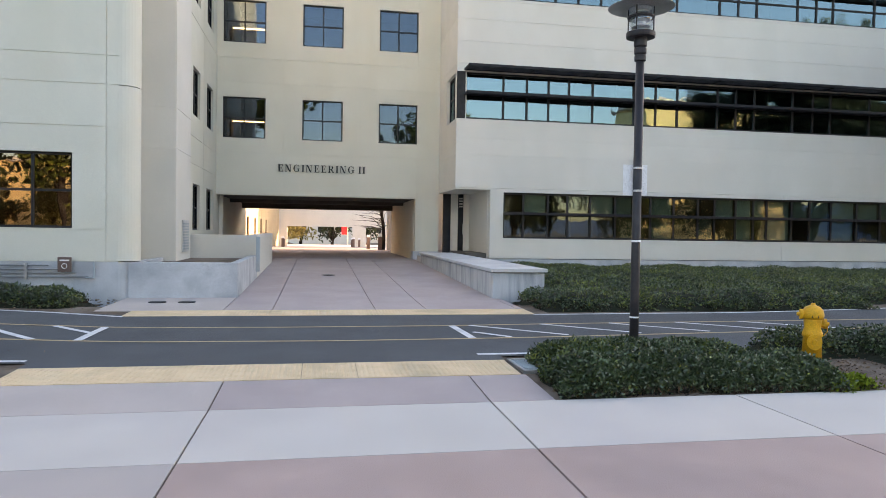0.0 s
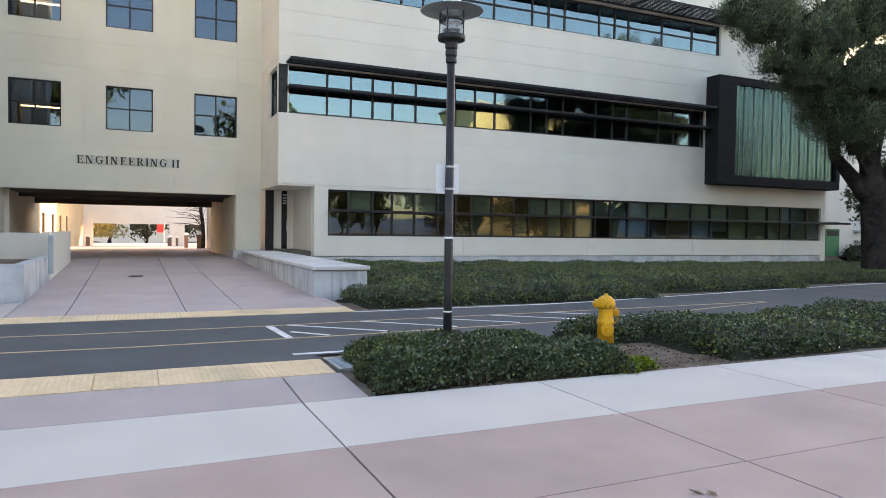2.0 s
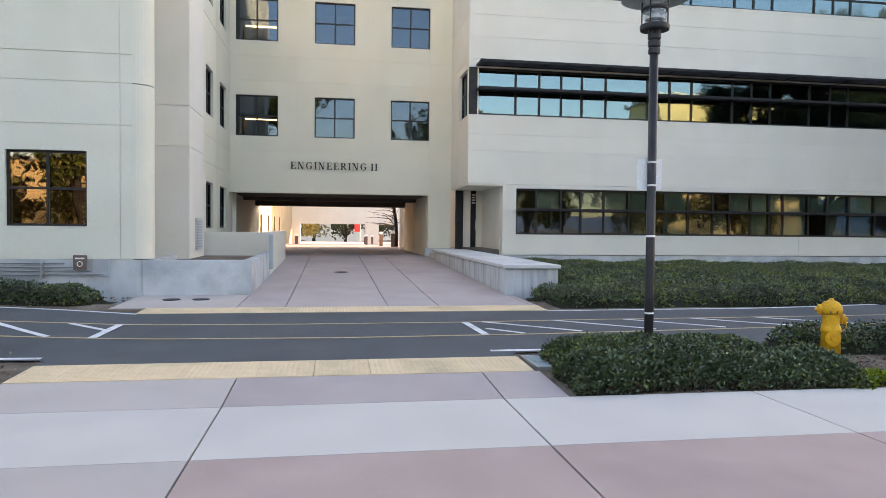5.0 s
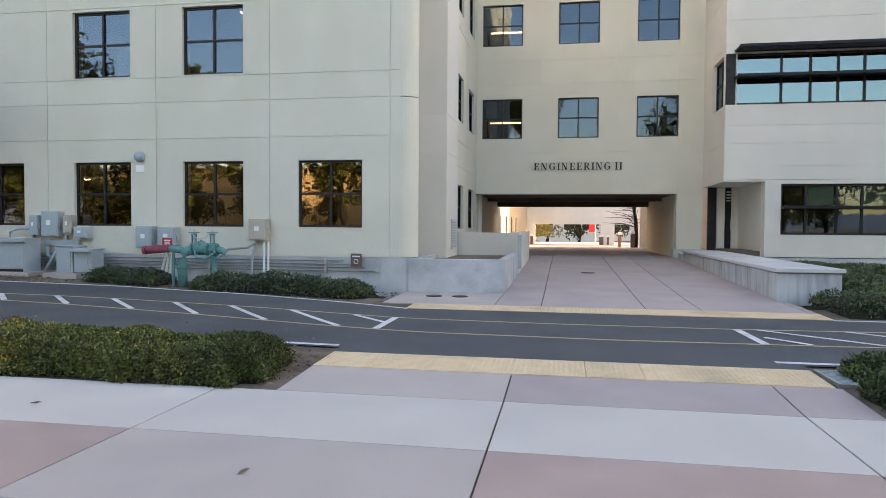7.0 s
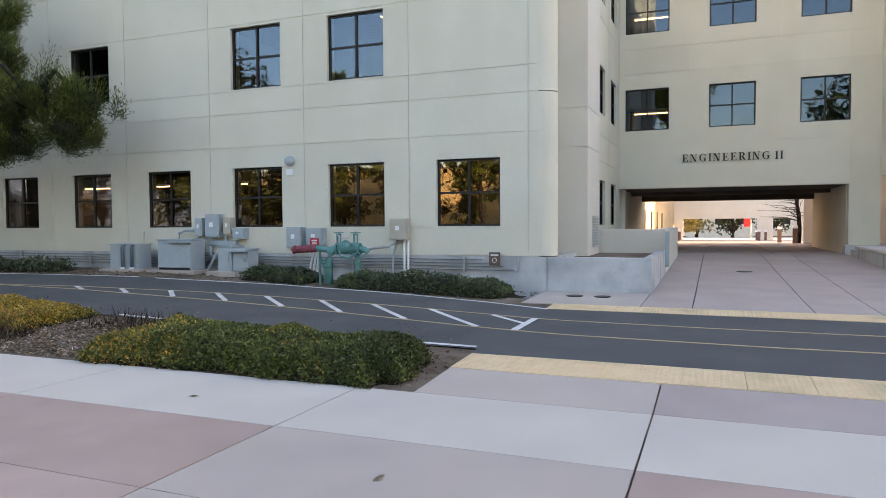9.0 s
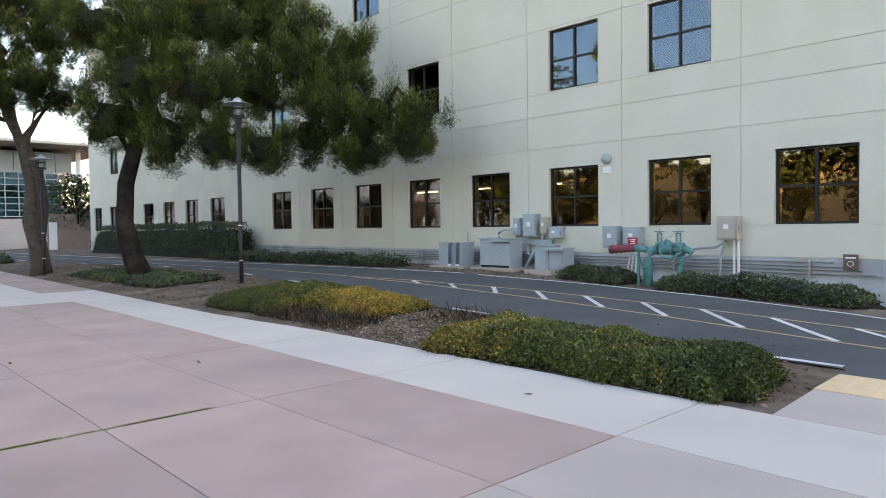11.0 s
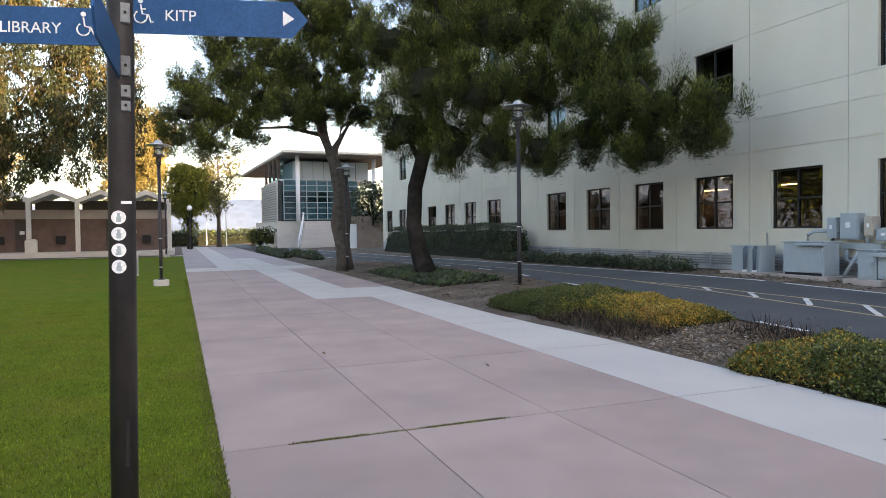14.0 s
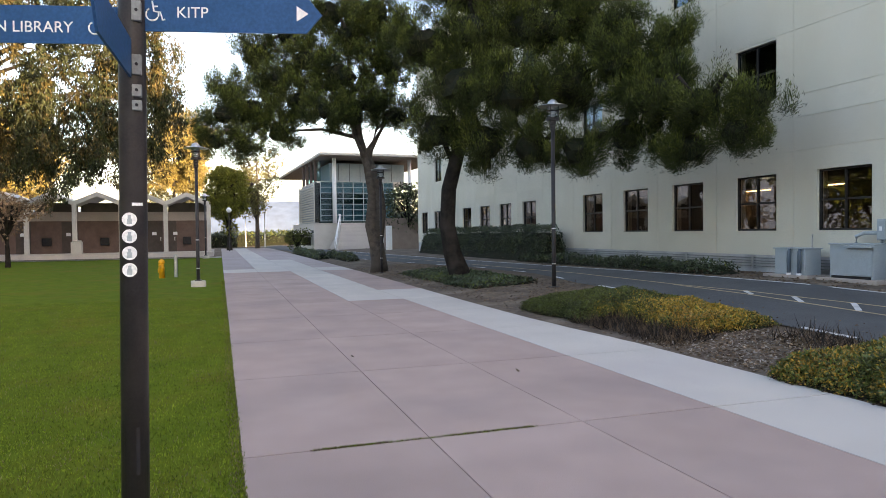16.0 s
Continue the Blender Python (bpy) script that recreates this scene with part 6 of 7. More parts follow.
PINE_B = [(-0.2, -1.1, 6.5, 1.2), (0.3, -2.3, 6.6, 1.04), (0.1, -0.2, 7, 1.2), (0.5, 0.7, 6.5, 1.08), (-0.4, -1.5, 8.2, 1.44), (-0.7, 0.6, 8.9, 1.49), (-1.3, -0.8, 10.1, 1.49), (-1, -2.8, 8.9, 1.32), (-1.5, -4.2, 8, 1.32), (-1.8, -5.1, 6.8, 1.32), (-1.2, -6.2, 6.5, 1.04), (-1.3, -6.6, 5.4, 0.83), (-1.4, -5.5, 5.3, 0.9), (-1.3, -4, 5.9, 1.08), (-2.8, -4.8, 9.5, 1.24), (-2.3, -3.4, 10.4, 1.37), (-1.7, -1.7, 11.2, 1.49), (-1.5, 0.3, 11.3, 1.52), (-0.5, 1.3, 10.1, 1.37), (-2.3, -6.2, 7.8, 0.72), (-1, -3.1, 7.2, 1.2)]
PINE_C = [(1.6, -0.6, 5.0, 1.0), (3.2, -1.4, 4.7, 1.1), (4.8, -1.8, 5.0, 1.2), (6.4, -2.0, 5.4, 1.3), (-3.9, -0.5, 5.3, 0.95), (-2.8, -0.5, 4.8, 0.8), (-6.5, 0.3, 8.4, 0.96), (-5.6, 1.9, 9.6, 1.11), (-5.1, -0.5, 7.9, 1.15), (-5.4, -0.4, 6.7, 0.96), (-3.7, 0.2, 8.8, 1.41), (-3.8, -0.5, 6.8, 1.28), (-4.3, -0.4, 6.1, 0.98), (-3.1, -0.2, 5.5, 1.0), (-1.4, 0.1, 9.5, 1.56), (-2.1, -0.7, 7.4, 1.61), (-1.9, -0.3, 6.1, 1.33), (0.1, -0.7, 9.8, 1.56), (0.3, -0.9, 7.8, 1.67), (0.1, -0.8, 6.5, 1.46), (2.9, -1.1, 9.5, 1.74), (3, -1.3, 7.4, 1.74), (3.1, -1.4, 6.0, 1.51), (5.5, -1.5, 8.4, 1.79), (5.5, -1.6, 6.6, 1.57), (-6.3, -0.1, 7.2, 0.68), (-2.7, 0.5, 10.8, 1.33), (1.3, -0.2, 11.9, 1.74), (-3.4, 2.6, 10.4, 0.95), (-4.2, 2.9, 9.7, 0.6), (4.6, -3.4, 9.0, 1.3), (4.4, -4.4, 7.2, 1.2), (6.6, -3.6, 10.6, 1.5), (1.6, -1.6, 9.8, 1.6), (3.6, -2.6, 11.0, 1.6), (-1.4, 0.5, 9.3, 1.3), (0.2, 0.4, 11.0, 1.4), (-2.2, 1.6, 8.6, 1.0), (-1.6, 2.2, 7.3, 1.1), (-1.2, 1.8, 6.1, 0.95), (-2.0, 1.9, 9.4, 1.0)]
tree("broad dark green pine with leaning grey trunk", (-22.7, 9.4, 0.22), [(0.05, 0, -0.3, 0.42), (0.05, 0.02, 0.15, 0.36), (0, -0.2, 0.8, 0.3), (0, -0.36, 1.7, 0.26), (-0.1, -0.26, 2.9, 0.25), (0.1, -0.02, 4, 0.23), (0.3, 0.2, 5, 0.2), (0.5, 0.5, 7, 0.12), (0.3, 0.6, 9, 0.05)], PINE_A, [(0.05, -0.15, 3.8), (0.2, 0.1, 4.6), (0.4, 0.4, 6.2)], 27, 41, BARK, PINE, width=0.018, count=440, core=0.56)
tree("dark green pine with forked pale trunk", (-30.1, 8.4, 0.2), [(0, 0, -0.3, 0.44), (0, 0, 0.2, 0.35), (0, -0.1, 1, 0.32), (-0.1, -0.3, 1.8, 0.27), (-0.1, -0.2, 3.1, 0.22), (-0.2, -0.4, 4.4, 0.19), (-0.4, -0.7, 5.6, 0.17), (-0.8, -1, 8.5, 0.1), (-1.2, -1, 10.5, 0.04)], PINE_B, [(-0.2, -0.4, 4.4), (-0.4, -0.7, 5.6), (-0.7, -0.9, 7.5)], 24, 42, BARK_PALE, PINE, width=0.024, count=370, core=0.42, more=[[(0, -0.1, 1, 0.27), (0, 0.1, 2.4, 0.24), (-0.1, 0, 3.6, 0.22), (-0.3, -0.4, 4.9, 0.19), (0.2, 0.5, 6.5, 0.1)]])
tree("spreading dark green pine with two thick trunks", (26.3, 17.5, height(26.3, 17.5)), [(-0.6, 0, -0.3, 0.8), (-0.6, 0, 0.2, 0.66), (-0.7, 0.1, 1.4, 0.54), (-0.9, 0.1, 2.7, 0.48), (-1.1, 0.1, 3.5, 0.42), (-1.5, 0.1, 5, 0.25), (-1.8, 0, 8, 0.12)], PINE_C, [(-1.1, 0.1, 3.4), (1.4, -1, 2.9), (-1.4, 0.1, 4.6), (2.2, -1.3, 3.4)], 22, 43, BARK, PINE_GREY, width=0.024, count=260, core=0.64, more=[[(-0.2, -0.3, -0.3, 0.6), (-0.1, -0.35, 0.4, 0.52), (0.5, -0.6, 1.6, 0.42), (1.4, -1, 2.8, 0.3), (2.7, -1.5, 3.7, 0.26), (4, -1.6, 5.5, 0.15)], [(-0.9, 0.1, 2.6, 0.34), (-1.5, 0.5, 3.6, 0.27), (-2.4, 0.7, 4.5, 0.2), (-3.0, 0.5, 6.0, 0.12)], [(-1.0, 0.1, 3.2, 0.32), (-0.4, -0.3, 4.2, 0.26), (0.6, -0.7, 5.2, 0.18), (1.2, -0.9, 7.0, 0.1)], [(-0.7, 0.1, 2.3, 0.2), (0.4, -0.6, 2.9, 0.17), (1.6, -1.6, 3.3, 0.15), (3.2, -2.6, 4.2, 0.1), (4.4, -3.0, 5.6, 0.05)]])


def cloud_lobes(rng, n, rx, ry, rz, cz, r0, r1):
    out = []
    for _ in range(n):
        u = Vector((rng.gauss(0, 1), rng.gauss(0, 1), rng.gauss(0, 1))).normalized() * rng.uniform(0.45, 1.0)
        out.append((round(u.x * rx, 1), round(u.y * ry, 1), round(cz + u.z * rz, 1), round(rng.uniform(r0, r1), 2)))
    return out


def round_tree(label, x, y, tall, spread, seed, leafmat, bark=BARK, n=16, per=60, size=0.35, width=0.13, count=4, droop=0.0, clear=0.35, z=0.0, lobe=(0.9, 1.6)):
    rng = random.Random(seed)
    cz, q = tall * (1 + clear) / 2, min(1.0, tall / 9)
    lobes = cloud_lobes(rng, n, spread, spread, tall * (1 - clear) / 2, cz, *lobe)
    return tree(label, (x, y, z), [(0, 0, -0.3, 0.35 * q), (0, 0, 0.5, 0.28 * q), (0.1, 0, tall * clear, 0.22 * q), (0, 0.1, cz, 0.14 * q), (0, 0, tall * 0.85, 0.05 * q)], lobes, [(0.1, 0, tall * clear), (0.05, 0.05, tall * clear * 1.3)], per, seed, bark, leafmat, size, width, count, droop, 0.9)


# drooping gum trees over the lawn
def gum_tree(label, x, y, tall, curtains, seed):
    """Pale trunk, long arching limbs and hanging strands of narrow leaves; curtains: (y, top, foot, half width) in the crown."""
    ob = thing("tree", label, "tree", pose(x, y, 0))
    limb(ob, [(0, 0, -0.3), (0.1, 0.1, 2.5), (-0.1, 0.4, 6), (0.2, 0.9, 10), (0, 1.6, tall * 0.85)], (0.5, 0.4, 0.33, 0.22, 0.06), BARK_PALE, "trunk")
    rng = np.random.default_rng(seed)
    rnd = random.Random(seed)
    V, warm = [], []
    for at, top, foot, half in curtains:
        cy = at - y
        cx = rnd.uniform(-2.0, 2.0)
        s = Vector((0, 0.4 + rnd.uniform(0, 0.5), min(top * 0.8, 11)))
        e = Vector((cx, cy, top))
        limb(ob, [s, s.lerp(e, 0.4) + Vector((0, 0, 0.9)), s.lerp(e, 0.75) + Vector((0, 0, 0.8)), e], (0.13, 0.09, 0.06, 0.02), BARK_PALE)
        for _ in range(int(9.5 * half * (top - foot) ** 0.9)):
            px, py = cx + rng.normal(0, 0.8), cy + rng.uniform(-half, half)
            z1 = foot + 0.7 + (top - foot - 0.7) * rng.random() ** 0.8 - abs(py - cy) * 0.3 + rng.uniform(-0.3, 0.5)
            z0 = z1 - rng.uniform(0.6, 1.9)
            m = int(70 * max(0.5, z1 - z0))
            t = rng.random(m) ** 0.85
            fat = 0.05 + 0.2 * np.sin(np.pi * np.clip(t, 0.08, 0.95)) * rng.uniform(0.6, 1.2)
            P = np.stack([px + rng.normal(0, 1, m) * fat + 0.15 * np.sin(5 * t), py + rng.normal(0, 1, m) * fat + 0.12 * np.sin(4 * t + px), z1 + (z0 - z1) * t], 1)
            V.append(blades(P, unit(rng.normal(0, 0.45, (m, 3)) + (0, 0, -0.9)), rng.uniform(0.18, 0.36, m), 0.085, rng))
            warm.append(np.full(m, int(rng.random() < 0.35)))
    quads_ob("crown", np.concatenate(V), None, ob, mats=[EUCA, EUCA_WARM], idx=np.concatenate(warm))
    return ob


gum_tree("tall gum tree with hanging olive-brown foliage", -46, -12.8, 17, [(-1.2, 14.5, 9.4, 0.9), (-0.6, 11.6, 7.5, 0.4), (-2.2, 12.5, 5.0, 0.9), (-3.4, 15.0, 8.0, 1.2), (-3.6, 9.5, 4.7, 0.9), (-4.8, 12.5, 4.3, 1.0), (-5.8, 8.4, 4.0, 0.8), (-6.2, 15.5, 9.0, 1.2), (-7.4, 12.0, 6.4, 0.9), (-7.9, 7.6, 4.3, 0.7), (-8.3, 10.0, 6.0, 0.9), (-9.3, 8.6, 5.6, 0.7), (-6.8, 10.5, 6.6, 0.8), (-8.8, 14.5, 8.5, 1.0), (-10.0, 11.0, 5.2, 0.9), (-11.5, 13.5, 6.5, 1.2), (-13.5, 12.0, 5.0, 1.3), (-5.0, 17.5, 12.5, 1.6), (-8.5, 18.0, 13.0, 1.8), (-2.4, 16.8, 12.5, 1.1)], 51)
round_tree("tall gum tree with drooping olive foliage", -69, -26, 24, 7, 52, EUCA, BARK_PALE, 50, 105, 0.5, 0.055, 8, 1.1, 0.22, lobe=(0.6, 1.35))
round_tree("sunlit golden leafy tree behind the arcade", -92, -3.4, 19, 4.4, 53, SUNTREE, BARK_PALE, 60, 130, 0.3, 0.1, 6, 0.3, 0.22, lobe=(0.8, 1.7))
round_tree("sunlit golden leafy tree behind the arcade", -90, -20, 17, 6, 54, SUNTREE, BARK_PALE, 40, 110, 0.32, 0.11, 6, 0.3, 0.2, lobe=(1.0, 1.9))
round_tree("rounded yellow-green conifer by the walk end", -80, 2.9, 10.2, 1.9, 55, CONIFER, BARK, 40, 190, 0.26, 0.055, 8, 0, 0.2, lobe=(0.55, 1.15))
round_tree("thin pale leafy tree beyond the walk", -88, 6.3, 13, 3.4, 56, OLIVE, BARK_PALE, 34, 75, 0.3, 0.1, 5, 0.4, 0.25, lobe=(0.6, 1.2))
round_tree("dark leafy tree beside the long wing", -60, 17.8, 6.2, 2.0, 57, PINE_GREY, BARK, 18, 190, 0.16, 0.05, 10, 0, 0.25, lobe=(0.6, 1.1))
round_tree("small bare-branched shrub with reddish leaves", -46, -9.6, 4.3, 1.5, 58, CHIP, BARK, 18, 110, 0.16, 0.05, 6, 0.5, 0.35, lobe=(0.4, 0.8))
round_tree("round clipped dark shrub", -70, 9.2, 2.4, 0.9, 59, PINE, BARK, 12, 220, 0.15, 0.06, 5, 0, 0.15, lobe=(0.5, 0.7))
for k, (x, y, h) in enumerate(((-5.5, 112, 7), (2.5, 118, 8), (-3, 128, 9), (8, 124, 8))):
    round_tree("leafy street tree beyond the court gateway", x, y, h, 2.6, 60 + k, SUNTREE if k in (0, 2) else EUCA, BARK, 16, 60, 0.4, 0.18, 4, 0, 0.06, z=-0.9)
round_tree("small dark pine at the end of the facade", 37.5, 24.5, 6.0, 2.0, 64, PINE_GREY, BARK, 16, 200, 0.17, 0.045, 9, 0, 0.3, lobe=(0.7, 1.1))
round_tree("dark leafy tree before the pale hall", 47, 25.5, 7.0, 2.2, 65, PINE_GREY, BARK, 18, 170, 0.17, 0.05, 10, 0, 0.4, lobe=(0.7, 1.2))
# trees behind the walk, mirrored in the windows
for k, (x, y, h) in enumerate(((-20, -42, 6), (-25.5, -41, 8), (-31, -43, 6.5), (-36, -42, 9), (-42, -42, 6), (-48, -41, 9), (-55, -43, 7))):
    round_tree("leafy garden tree before the sunlit hall", x, y, h, 1.9, 110 + k, OLIVE, BARK, 16, 60, 0.35, 0.13, 6, 0, 0.2, lobe=(0.6, 1.2))
for k, (x, y, h) in enumerate(((-19, -25, 19), (-14, -27, 15), (-5, -22, 21), (5, -26, 13), (13, -23, 17), (22, -25, 12), (28, -30, 11), (35, -26, 12), (42, -31, 11), (49, -27, 12), (56, -33, 13), (66, -36, 22), (78, -38, 24), (90, -36, 22), (-36, -26, 20), (-46, -28, 20), (-55, -33, 13), (-64, -36, 14), (-50, -38, 12), (72, -27, 9), (84, -29, 10), (97, -36, 12), (109, -40, 13), (122, -44, 14), (137, -48, 14))):
    round_tree("broad dark tree on the far side of the lawn", x, y, h, 4.4, 70 + k, EUCA if k % 2 else PINE, BARK, 24, 34, 0.42, 0.17, 6, 0, 0.16 if k < 14 else 0.04, lobe=(1.1, 1.9))

# ---------------------------------------------------------------- arcade across the lawn
AX = -58.0
ar = thing("arcade_building", "low brown building with white columns and folded white roof", "building", pose(AX, 0, 0))
part("plinth", boxes((-9, 1.2, -22, 1.4, -0.3, 0.42)), CONC_LIGHT, ar)
part("wall", boxes((-8.5, -2.2, -21.5, 1.0, 0.42, 2.9)), BROWN, ar)
part("wall_band", boxes((-8.5, -2.19, -21.5, 1.0, 2.9, 3.6)), CONC_TAN, ar)
YS = [1.1 - 3.15 * k for k in range(8)]
for y in YS:
    part("column", boxes((-0.3, 0, y - 0.15, y + 0.15, 0.42, 4.1), bevel=0.02), ROOF_WHITE, ar)
for a, c in zip(YS, YS[1:]):
    m = (a + c) / 2
    for x in (0.05, -2.3):
        bm = bmesh.new()
        pts = [(a, 4.05), (m, 4.75), (c, 4.05)]
        up, lo = [], []
        for (y, z) in pts:
            up.append([bm.verts.new((x - 0.5 * 0, y, z + 0.3)), bm.verts.new((x - 2.4, y, z + 0.3))])
            lo.append([bm.verts.new((x, y, z - 0.05)), bm.verts.new((x - 2.4, y, z - 0.05))])
        for i in range(2):
            bm.faces.new((up[i][0], up[i + 1][0], up[i + 1][1], up[i][1]))
            bm.faces.new((lo[i][0], lo[i][1], lo[i + 1][1], lo[i + 1][0]))
            bm.faces.new((up[i][0], lo[i][0], lo[i + 1][0], up[i + 1][0]))
        part("roof_fold", bm, ROOF_WHITE, ar)
    part("gable_shade", boxes((-2.18, -2.1, c + 0.1, a - 0.1, 3.6, 4.3)), SOFFIT, ar)
for y0, y1 in ((-12.7, -11.7), (-9.6, -8.55), (-3.5, -2.45), (-1.95, -1.4), (-15.9, -14.9)):
    dd = part("door", boxes((-2.2, -2.13, y0, y1, 0.43, 2.85)), DOORBROWN, ar, "dark brown flush door")
    part("door_sign", boxes((-2.13, -2.11, y0 + 0.3, y0 + 0.62, 1.75, 2.0)), SIGN_WHITE, dd)
    part("handle", boxes((-2.13, -2.08, y1 - 0.16, y1 - 0.1, 1.3, 1.6)), STEEL, dd)
for y in (-10.6, -0.6, -6.6):
    part("wall_bin", boxes((-2.19, -1.85, y - 0.3, y + 0.3, 1.0, 1.6), bevel=0.03), BLACKMETAL, ar)
dn = thing("drinking_fountain", "pale ribbed concrete drinking fountain by a column", "fountain", pose(AX + 0.6, -8.1, 0.42))
part("body", boxes((-0.35, 0.35, -0.35, 0.35, 0, 0.9), bevel=0.04), ROOF_WHITE, dn)
part("bowl", lathe(bmesh.new(), [(0.3, 0.9), (0.34, 0.95), (0.3, 1.0), (0.1, 0.96)], 20), ROOF_WHITE, dn)
ribbon("path", np.linspace(-57.5, -55.2, 3), lambda x: -20, lambda x: 2.0, 0.01, CONC_LIGHT, "pale cross path before the arcade", "path", 4)
ribbon("soil_strip", np.linspace(-56.8, -55.6, 3), lambda x: -20, lambda x: 1.6, 0.05, SOIL, "strip of bare soil before the arcade", "soil", 4)

# ---------------------------------------------------------------- glazed pavilion past the long wing
PX, PY = -68.6, 11.3
pv = thing("glazed_pavilion", "modern pavilion with blue-green glass, white louvres and flat roof", "building", pose(PX, PY, 0, 0, 0, 2.5))
part("base_wall", boxes((-14, -0.3, -0.6, 9.5, -0.3, 2.75)), ROOF_WHITE, pv)
part("terrace", boxes((-0.3, 0.6, 1.9, 9.5, -0.3, 2.72)), CONC_LIGHT, pv)
bw = part("base_window", boxes((-7.5, -2.2, -0.66, -0.6, 0.5, 1.35)), FRAME, pv)
for k in range(4):
    part("pane", boxes((-7.4 + 1.3 * k, -6.2 + 1.3 * k, -0.68, -0.66, 0.57, 1.28)), GLASS, bw)
part("louvre_backing", boxes((-9.5, -0.5, -0.3, -0.15, 2.75, 6.6)), CABINET, pv)
for k in range(15):
    part("louvre", boxes((-9.5, -0.25, -0.56, -0.3, 2.82 + 0.25 * k, 2.93 + 0.25 * k)), ROOF_WHITE, pv)
for x in (-9.6, -0.25):
    part("louvre_frame", boxes((x, x + 0.12, -0.6, -0.14, 2.7, 6.65)), ROOF_WHITE, pv)
part("corner_glass", boxes((-0.12, -0.08, -0.5, 0.05, 2.8, 6.75)), GLASS, pv, "dark narrow glazing beside the louvres")
COLS = [0.05, 1.25] + [1.25 + 1.03 * k for k in range(1, 7)]
ROWS = [2.95 + 0.55 * k for k in range(8)]
for a, c in zip(COLS, COLS[1:]):
    for i, (b, d) in enumerate(zip(ROWS, ROWS[1:])):
        part("pane", boxes((-0.02, 0.0, a + 0.04, c - 0.04, b + 0.03, d - 0.03)), PAV_GLASS, pv)
        if i in (3, 4) or (a < 0.5 and i < 5):
            continue
        part("blind", boxes((-0.3, -0.28, a + 0.05, c - 0.05, b + 0.02, d)), PAVBACK, pv, "pale blue-green blind behind the glass")
for a in COLS:
    part("mullion", boxes((-0.05, 0.05, a - 0.04, a + 0.04, 2.9, 6.8)), PAVMETAL, pv)
for b in ROWS:
    part("transom", boxes((-0.04, 0.04, 0.05, COLS[-1], b - 0.035, b + 0.035)), PAVMETAL, pv)
part("room_back", boxes((-5, -4.8, 0.2, 9, 2.75, 6.8)), TEALDARK, pv)
part("upper_wall", boxes((-9.0, -1.2, 1.2, 9.0, 6.85, 8.75)), CABINET, pv, "grey metal panel wall under the roof")
for k in range(6):
    part("panel_joint", boxes((-1.2, -1.18, 2.1 + 1.1 * k, 2.14 + 1.1 * k, 6.9, 8.7)), FRAME, pv)
part("clerestory", boxes((-9.0, -0.9, 0.2, 0.26, 6.7, 8.9)), PAV_GLASS, pv)
part("floor_slab", boxes((-9.5, -0.02, -0.3, 9.5, 6.66, 6.85)), ROOF_WHITE, pv)
for x in (-2.2, -4.6, -7.0, -9.4):
    part("roof_post", boxes((x, x + 0.25, -0.2, 0.05, 6.6, 9.1)), BROWN, pv)
part("soffit", boxes((-27.8, 2.2, -0.2, 12.8, 9.08, 9.16)), PAVSOFFIT, pv, "brown timber roof underside")
part("roof", boxes((-28, 2.4, -0.4, 13, 9.164, 9.42), bevel=0.06), ROOF_WHITE, pv, "broad flat pale roof slab")
for y in (1.3, 9.0):
    part("column", lathe(bmesh.new(), [(0.2, 2.7), (0.2, 9.1)], 16, "z", (0.6, y, 0)), SIGN_WHITE, pv, smooth=True)
for k in range(15):
    part("step", boxes((0.6 + 0.0, 4.6 - 0.27 * k, 2.0 - 0.1 * (15 - k) * 0.9, 4.9, 0.18 * k, 0.18 * (k + 1))), CONC_LIGHT, pv)
for y0, y1 in ((0.45, 1.8), (5.1, 5.1)):
    part("balustrade", tube(bmesh.new(), [(4.7, y0, 1.0), (0.7, y1, 3.55), (0.2, y1, 3.55)], 0.07, 8), SIGN_WHITE, pv)
    for k in range(5):
        f = k / 4
        part("baluster", tube(bmesh.new(), [(4.6 - 3.9 * f, y0 + (y1 - y0) * f, 0.05 + 2.5 * f), (4.6 - 3.9 * f, y0 + (y1 - y0) * f, 1.05 + 2.5 * f)], 0.04, 6), SIGN_WHITE, pv)
part("word_bar", boxes((-1.6, -0.5, -0.63, -0.6, 1.75, 2.05)), LETTER, pv)
pyl = thing("white_pylon", "slim white painted wall end beside the brown wall", "wall", pose(-57.0, 15.3, 0.2), kind="structure")
part("panel", boxes((-0.12, 0.12, -0.2, 0.3, 0, 2.1), bevel=0.01), SIGN_WHITE, pyl)
gl = thing("globe_lamp", "thin pole with a white globe lantern", "lamp", pose(-75, 2.84, 0))
part("pole", lathe(bmesh.new(), [(0.06, -0.05), (0.05, 4.0)], 12), POLE, gl)
part("globe", lathe(bmesh.new(), [(0.06, 4.0), (0.2, 4.06), (0.28, 4.2), (0.24, 4.38), (0.1, 4.5), (0.01, 4.52)], 18), SIGN_WHITE, gl, "white globe shade", smooth=True)
for x, y, h0 in ((-95, 7.6, 6.5), (-102, 5.4, 5.0)):
    fp0 = thing("flag_pole", "thin pale pole beyond the end of the walk", "pole", pose(x, y, -0.02))
    part("shaft", lathe(bmesh.new(), [(0.08, 0), (0.05, h0)], 10), SIGN_WHITE, fp0)
bwl = thing("garden_wall", "plain brownish wall between pavilion and wing", "wall", kind="structure")
part("panel", boxes((-60, -59.6, 15.6, 22, -0.2, 3.0)), WALLBROWN, bwl)

# ---------------------------------------------------------------- far right: pale hall with green doors
FRY = 31.0
fr = thing("pale_hall", "pale stucco hall with green doors behind the pine", "building", pose(0, FRY, 0))
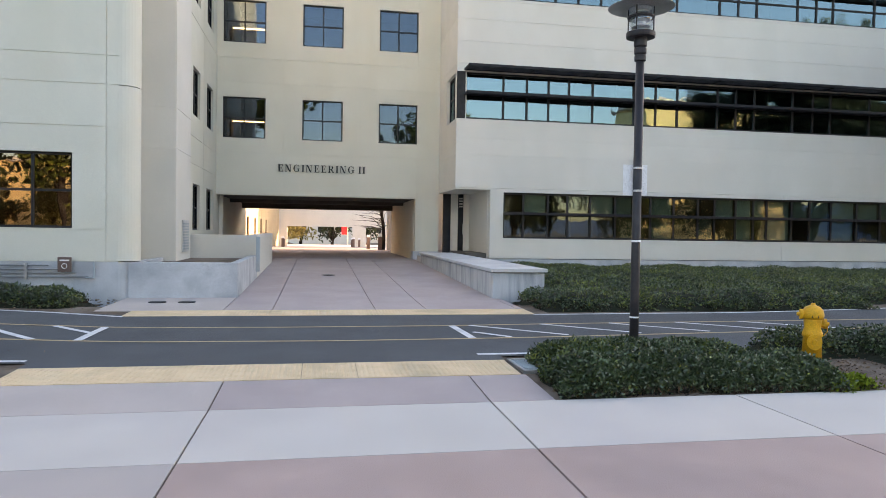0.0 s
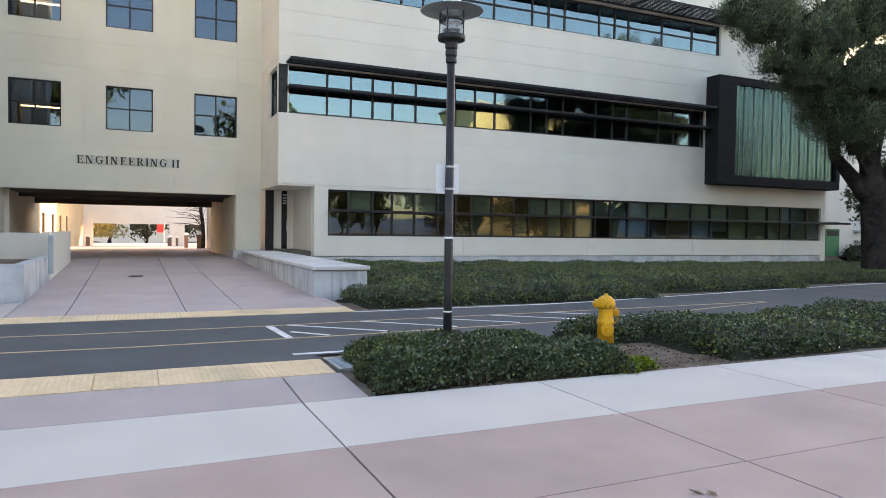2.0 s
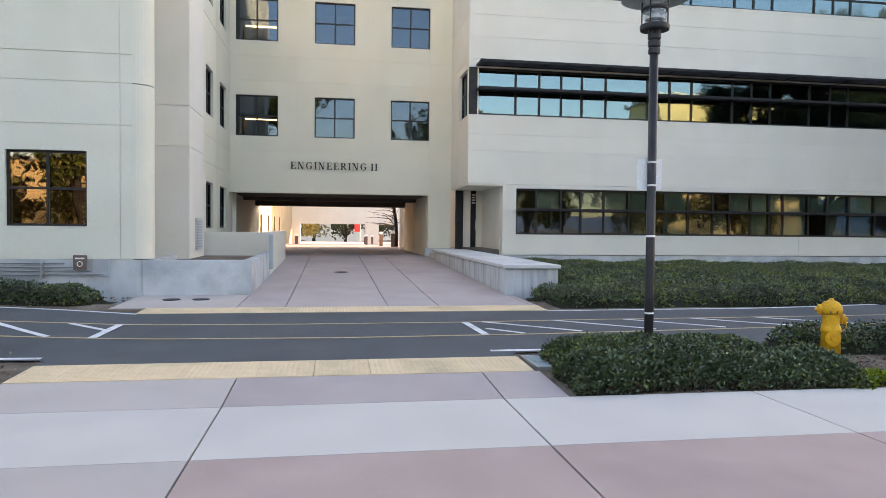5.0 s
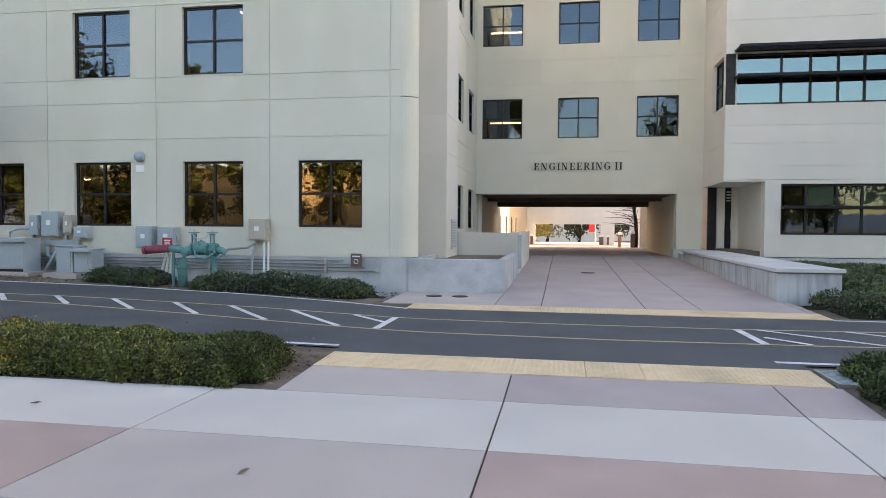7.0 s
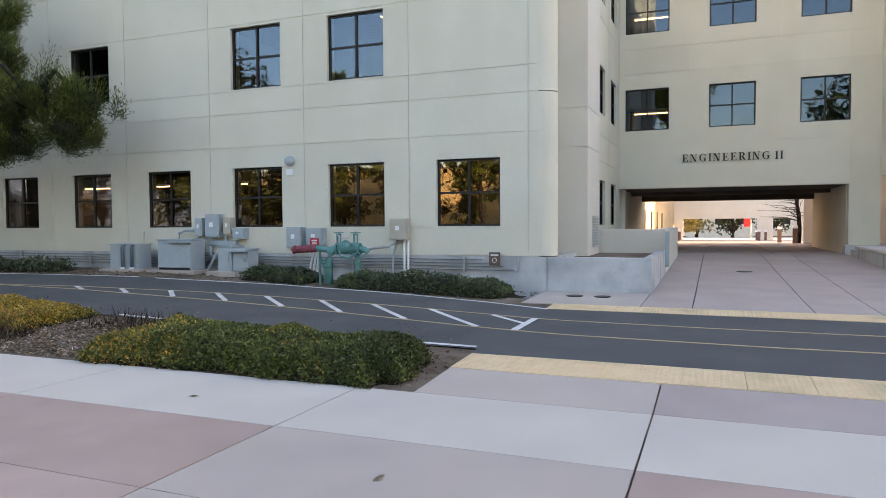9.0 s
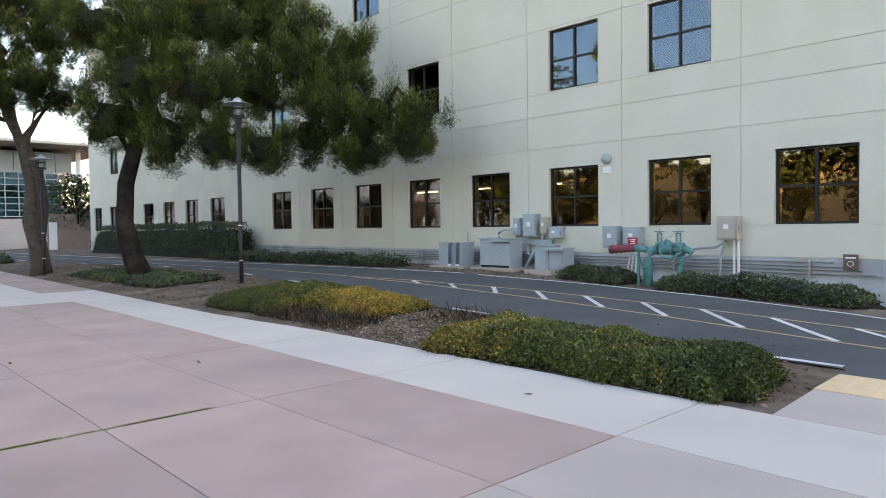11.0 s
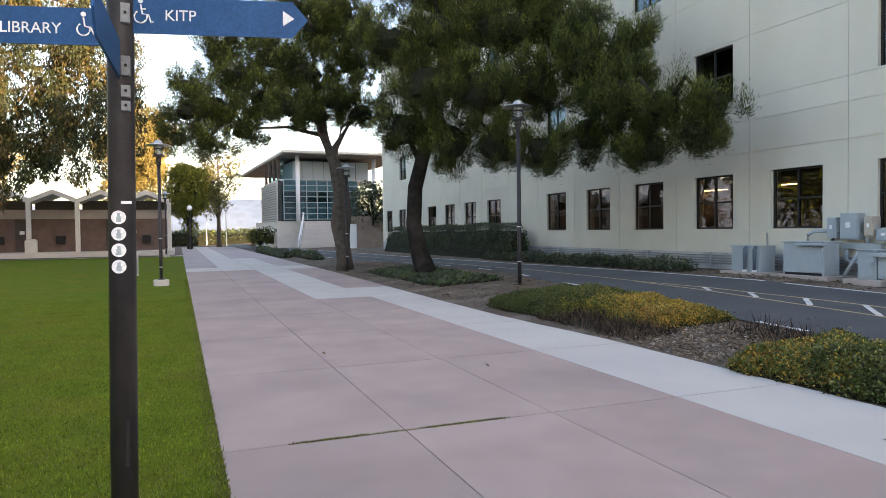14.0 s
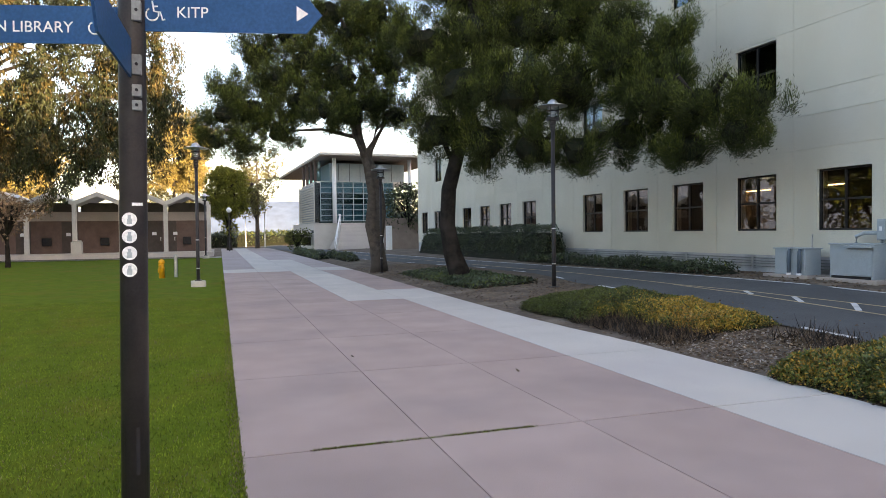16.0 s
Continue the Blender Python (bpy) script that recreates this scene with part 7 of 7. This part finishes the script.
# upper wall added up to 12.5 m to block low sun from the walk
part("wall", boxes((37.5, 90, 0, 10, -0.5, 12.5)), STUCCO_W, fr)
part("plinth", boxes((37.5, 90, -0.03, 0, -0.5, 0.25)), CONCRETE, fr)
for x in (41.6, 51.6, 56.2, 62):
    d = part("door", boxes((x - 0.65, x + 0.65, -0.06, 0, 0.0, 2.2), bevel=0.01), GREEN_DOOR, fr)
    part("door_light", boxes((x - 0.55, x + 0.55, -0.075, -0.06, 1.75, 2.1)), FRAME, d)
for x in (44.0, 54.0):
    part("wall_light", boxes((x - 0.35, x + 0.35, -0.35, 0, 2.0, 2.15), bevel=0.03), CABINET, fr)
part("canopy", boxes((37.5, 41.0, -1.0, 0, 2.45, 2.6)), BLACKMETAL, fr)
for x in (39.5, 47, 58):
    w = part("window", boxes((x - 0.7, x + 0.7, -0.03, 0, 4.2, 5.6)), FRAME, fr)
    part("pane", boxes((x - 0.62, x + 0.62, -0.045, -0.03, 4.28, 5.52)), GLASS, w)
hedge("low shrubs along the pale hall", [(42, 75, 28.6, 30.6)], 0.9, 60, 0.16, G2, lambda x, y: [spot(x, y)], 14)
street_lamp(46.5, 27.5, 3.9, "dark lamp post before the pale hall")

# ---------------------------------------------------------------- inner court
def court_bollard(x, y):
    ob = thing("bollard_light", "square brown bollard with white cap in the court", "bollard", pose(x, y, height(x, y)), "court bollards")
    part("post", boxes((-0.13, 0.13, -0.13, 0.13, 0, 0.95), bevel=0.01), BROWN, ob)
    part("cap", boxes((-0.14, 0.14, -0.14, 0.14, 0.95, 1.15), bevel=0.02), SIGN_WHITE, ob)


for x, y in ((-3.6, 78), (-3.9, 86), (4.2, 80), (4.4, 88), (5.2, 86), (4.2, 56), (4.6, 50)):
    court_bollard(x, y)
ut = thing("utility_screen", "grey-green metal screen in the court", "screen", pose(4.6, 46, 0.3))
part("panel", boxes((0.6, 3.2, 0, 0.1, 0.3, 2.0)), CABINET, ut)
part("foot_wall", boxes((0.5, 3.2, -0.1, 0.2, 0, 0.35)), BROWN, ut)
bt = thing("bare_tree", "leafless pale-branched tree in the court", "tree", pose(5.0, 52, 0.2))
rng = random.Random(8)
limb(bt, [(0, 0, -0.2), (0.05, 0, 1), (0, 0, 2.0), (-0.2, 0, 3.0)], (0.16, 0.14, 0.12, 0.08), BARK, "trunk")
for k in range(26):
    z = rng.uniform(1.5, 3.0)
    dx, dz = rng.uniform(-2.8, 0.8), rng.uniform(-0.1, 1.0)
    dy = rng.uniform(-1, 1)
    limb(bt, [(0, 0, z), (dx * 0.4, dy * 0.4, z + dz * 0.7), (dx * 0.75, dy * 0.7, z + dz * 0.8), (dx, dy, z + dz)], (0.03, 0.02, 0.012, 0.005), BARK_PALE)
fb = thing("street_building", "bright pale building beyond the court gateway", "building", pose(0, 150, 0))
part("wall", boxes((-40, 60, 0, 10, -3, 11)), ROOF_WHITE, fb)
for k in range(12):
    w = part("window", boxes((-20 + 4 * k, -18.4 + 4 * k, -0.06, 0, 1.2, 3.4)), FRAME, fb)
bn = thing("banner", "red hanging banner beyond the gateway", "banner", pose(4.0, 104, 1.0))
part("cloth", boxes((-0.4, 0.4, 0, 0.03, 0.0, 1.9)), RED, bn)
part("pole", tube(bmesh.new(), [(0.5, 0, -2), (0.5, 0, 3)], 0.05, 8), STEEL, bn)


# ---------------------------------------------------------------- far side of the lawn, seen mirrored in the windows
def south_hall(x0, x1, y, tall, label):
    sh = thing("south_hall", label, "building", pose(0, y, 0))
    part("wall", boxes((x0, x1, -12, 0, -1, tall)), WARMWALL, sh)
    part("roof", boxes((x0 - 1, x1 + 1, -13, 0.8, tall, tall + 0.4)), CONC_LIGHT, sh)


south_hall(-62, -12, -48, 8.5, "warm sunlit stucco hall across the lawn")
south_hall(52, 78, -52, 23.0, "tall warm sunlit block beyond the trees")

# distant hills and woods
def hills(name, dist, tall, seed, mat, label):
    rng = np.random.default_rng(seed)
    ang = np.linspace(0, 2 * np.pi, 160)
    h = tall * (0.6 + 0.25 * np.sin(3 * ang + seed) + 0.15 * np.sin(7 * ang + 2 * seed) + 0.08 * np.sin(17 * ang))
    V, F = [], []
    for a, z in zip(ang, h):
        c, s = math.cos(a), math.sin(a)
        V += [(dist * c, dist * s, -12), (dist * 1.04 * c, dist * 1.04 * s, z * 0.5), (dist * 1.1 * c, dist * 1.1 * s, z)]
    for i in range(159):
        for k in range(2):
            F.append((3 * i + k, 3 * i + 3 + k, 3 * i + 4 + k, 3 * i + k + 1))
    tagged(mesh_ob(name, V, F, mat, smooth=True), label, "hills", kind="structure")


hills("backdrop", 1250, 95, 3, HILL, "hazy distant hills")


# ---------------------------------------------------------------- small things on the paving
def joint_weeds():
    """Dry moss and grass grown in one open joint."""
    rng = np.random.default_rng(77)
    n = 3400
    y = rng.uniform(2.55, 4.5, n)
    P = np.stack([-6.71 + rng.normal(0, 0.011, n), y, np.full(n, -0.02)], 1)
    P = P[rng.random(n) < 0.35 + 0.6 * (np.sin(5 * y) > -0.3)]
    quads_ob("moss", blades(P, unit(rng.normal(0, 0.8, P.shape) + (0, 0, 0.8)), 0.036, 0.013, rng), None, thing("joint_weeds", "dry moss growing along an open paving joint", "weeds", kind="stuff"), mats=[CHIP_DARK, GRASS], idx=(rng.random(len(P)) < 0.45).astype(int))


joint_weeds()
for k, (x, y) in enumerate(((3.95, 4.55), (3.87, 4.6), (-8.9, 5.3), (-4.9, 6.9), (1.2, 4.0), (-10.6, 3.6), (7.3, 5.5), (-2.2, 5.6))):
    ob = thing("dry_leaf", "small curled dry brown leaf on the paving", "leaf", pose(x, y, 0.004, 8 * (k % 3), 6, 47 * k), "fallen leaves")
    bm = bmesh.new()
    vs = [bm.verts.new(p) for p in ((0, -0.05, 0.004), (0.022, -0.01, 0.014), (0.014, 0.03, 0.01), (0, 0.055, 0.012), (-0.016, 0.03, 0.016), (-0.02, -0.01, 0.01))]
    c = bm.verts.new((0, 0, 0))
    for a, b2 in zip(vs, vs[1:] + vs[:1]):
        bm.faces.new((a, b2, c))
    part("blade", bm, CHIP, ob)


def twigs(label, x0, x1, y0, y1, tall, n, seed):
    """Leafless twiggy shrub: thin dark stems fanning up from the soil."""
    rng = np.random.default_rng(seed)
    P = np.stack([rng.uniform(x0, x1, n), rng.uniform(y0, y1, n), np.zeros(n)], 1)
    P[:, 2] = [height(a, b) - 0.03 for a, b in P[:, :2]]
    N = unit(rng.normal(0, 0.6, (n, 3)) + (0, 0, 0.8))
    quads_ob("stems", blades(P, N, tall * rng.uniform(0.4, 1.2, n), 0.012, rng), None, thing("bare_shrub", label, "shrub", kind="stuff"), mats=[CHIP_DARK, BARK], idx=rng.integers(0, 2, n))


twigs("dark leafless twigs between the bushes", -12.5, -9.6, 8.0, 8.85, 0.24, 2600, 91)
twigs("dark leafless twigs at the road edge", -9.2, -7.6, 9.3, 10.0, 0.32, 500, 92)
twigs("brown bare stems along the hedge foot", 2.9, 6.2, 7.9, 8.1, 0.16, 900, 93)
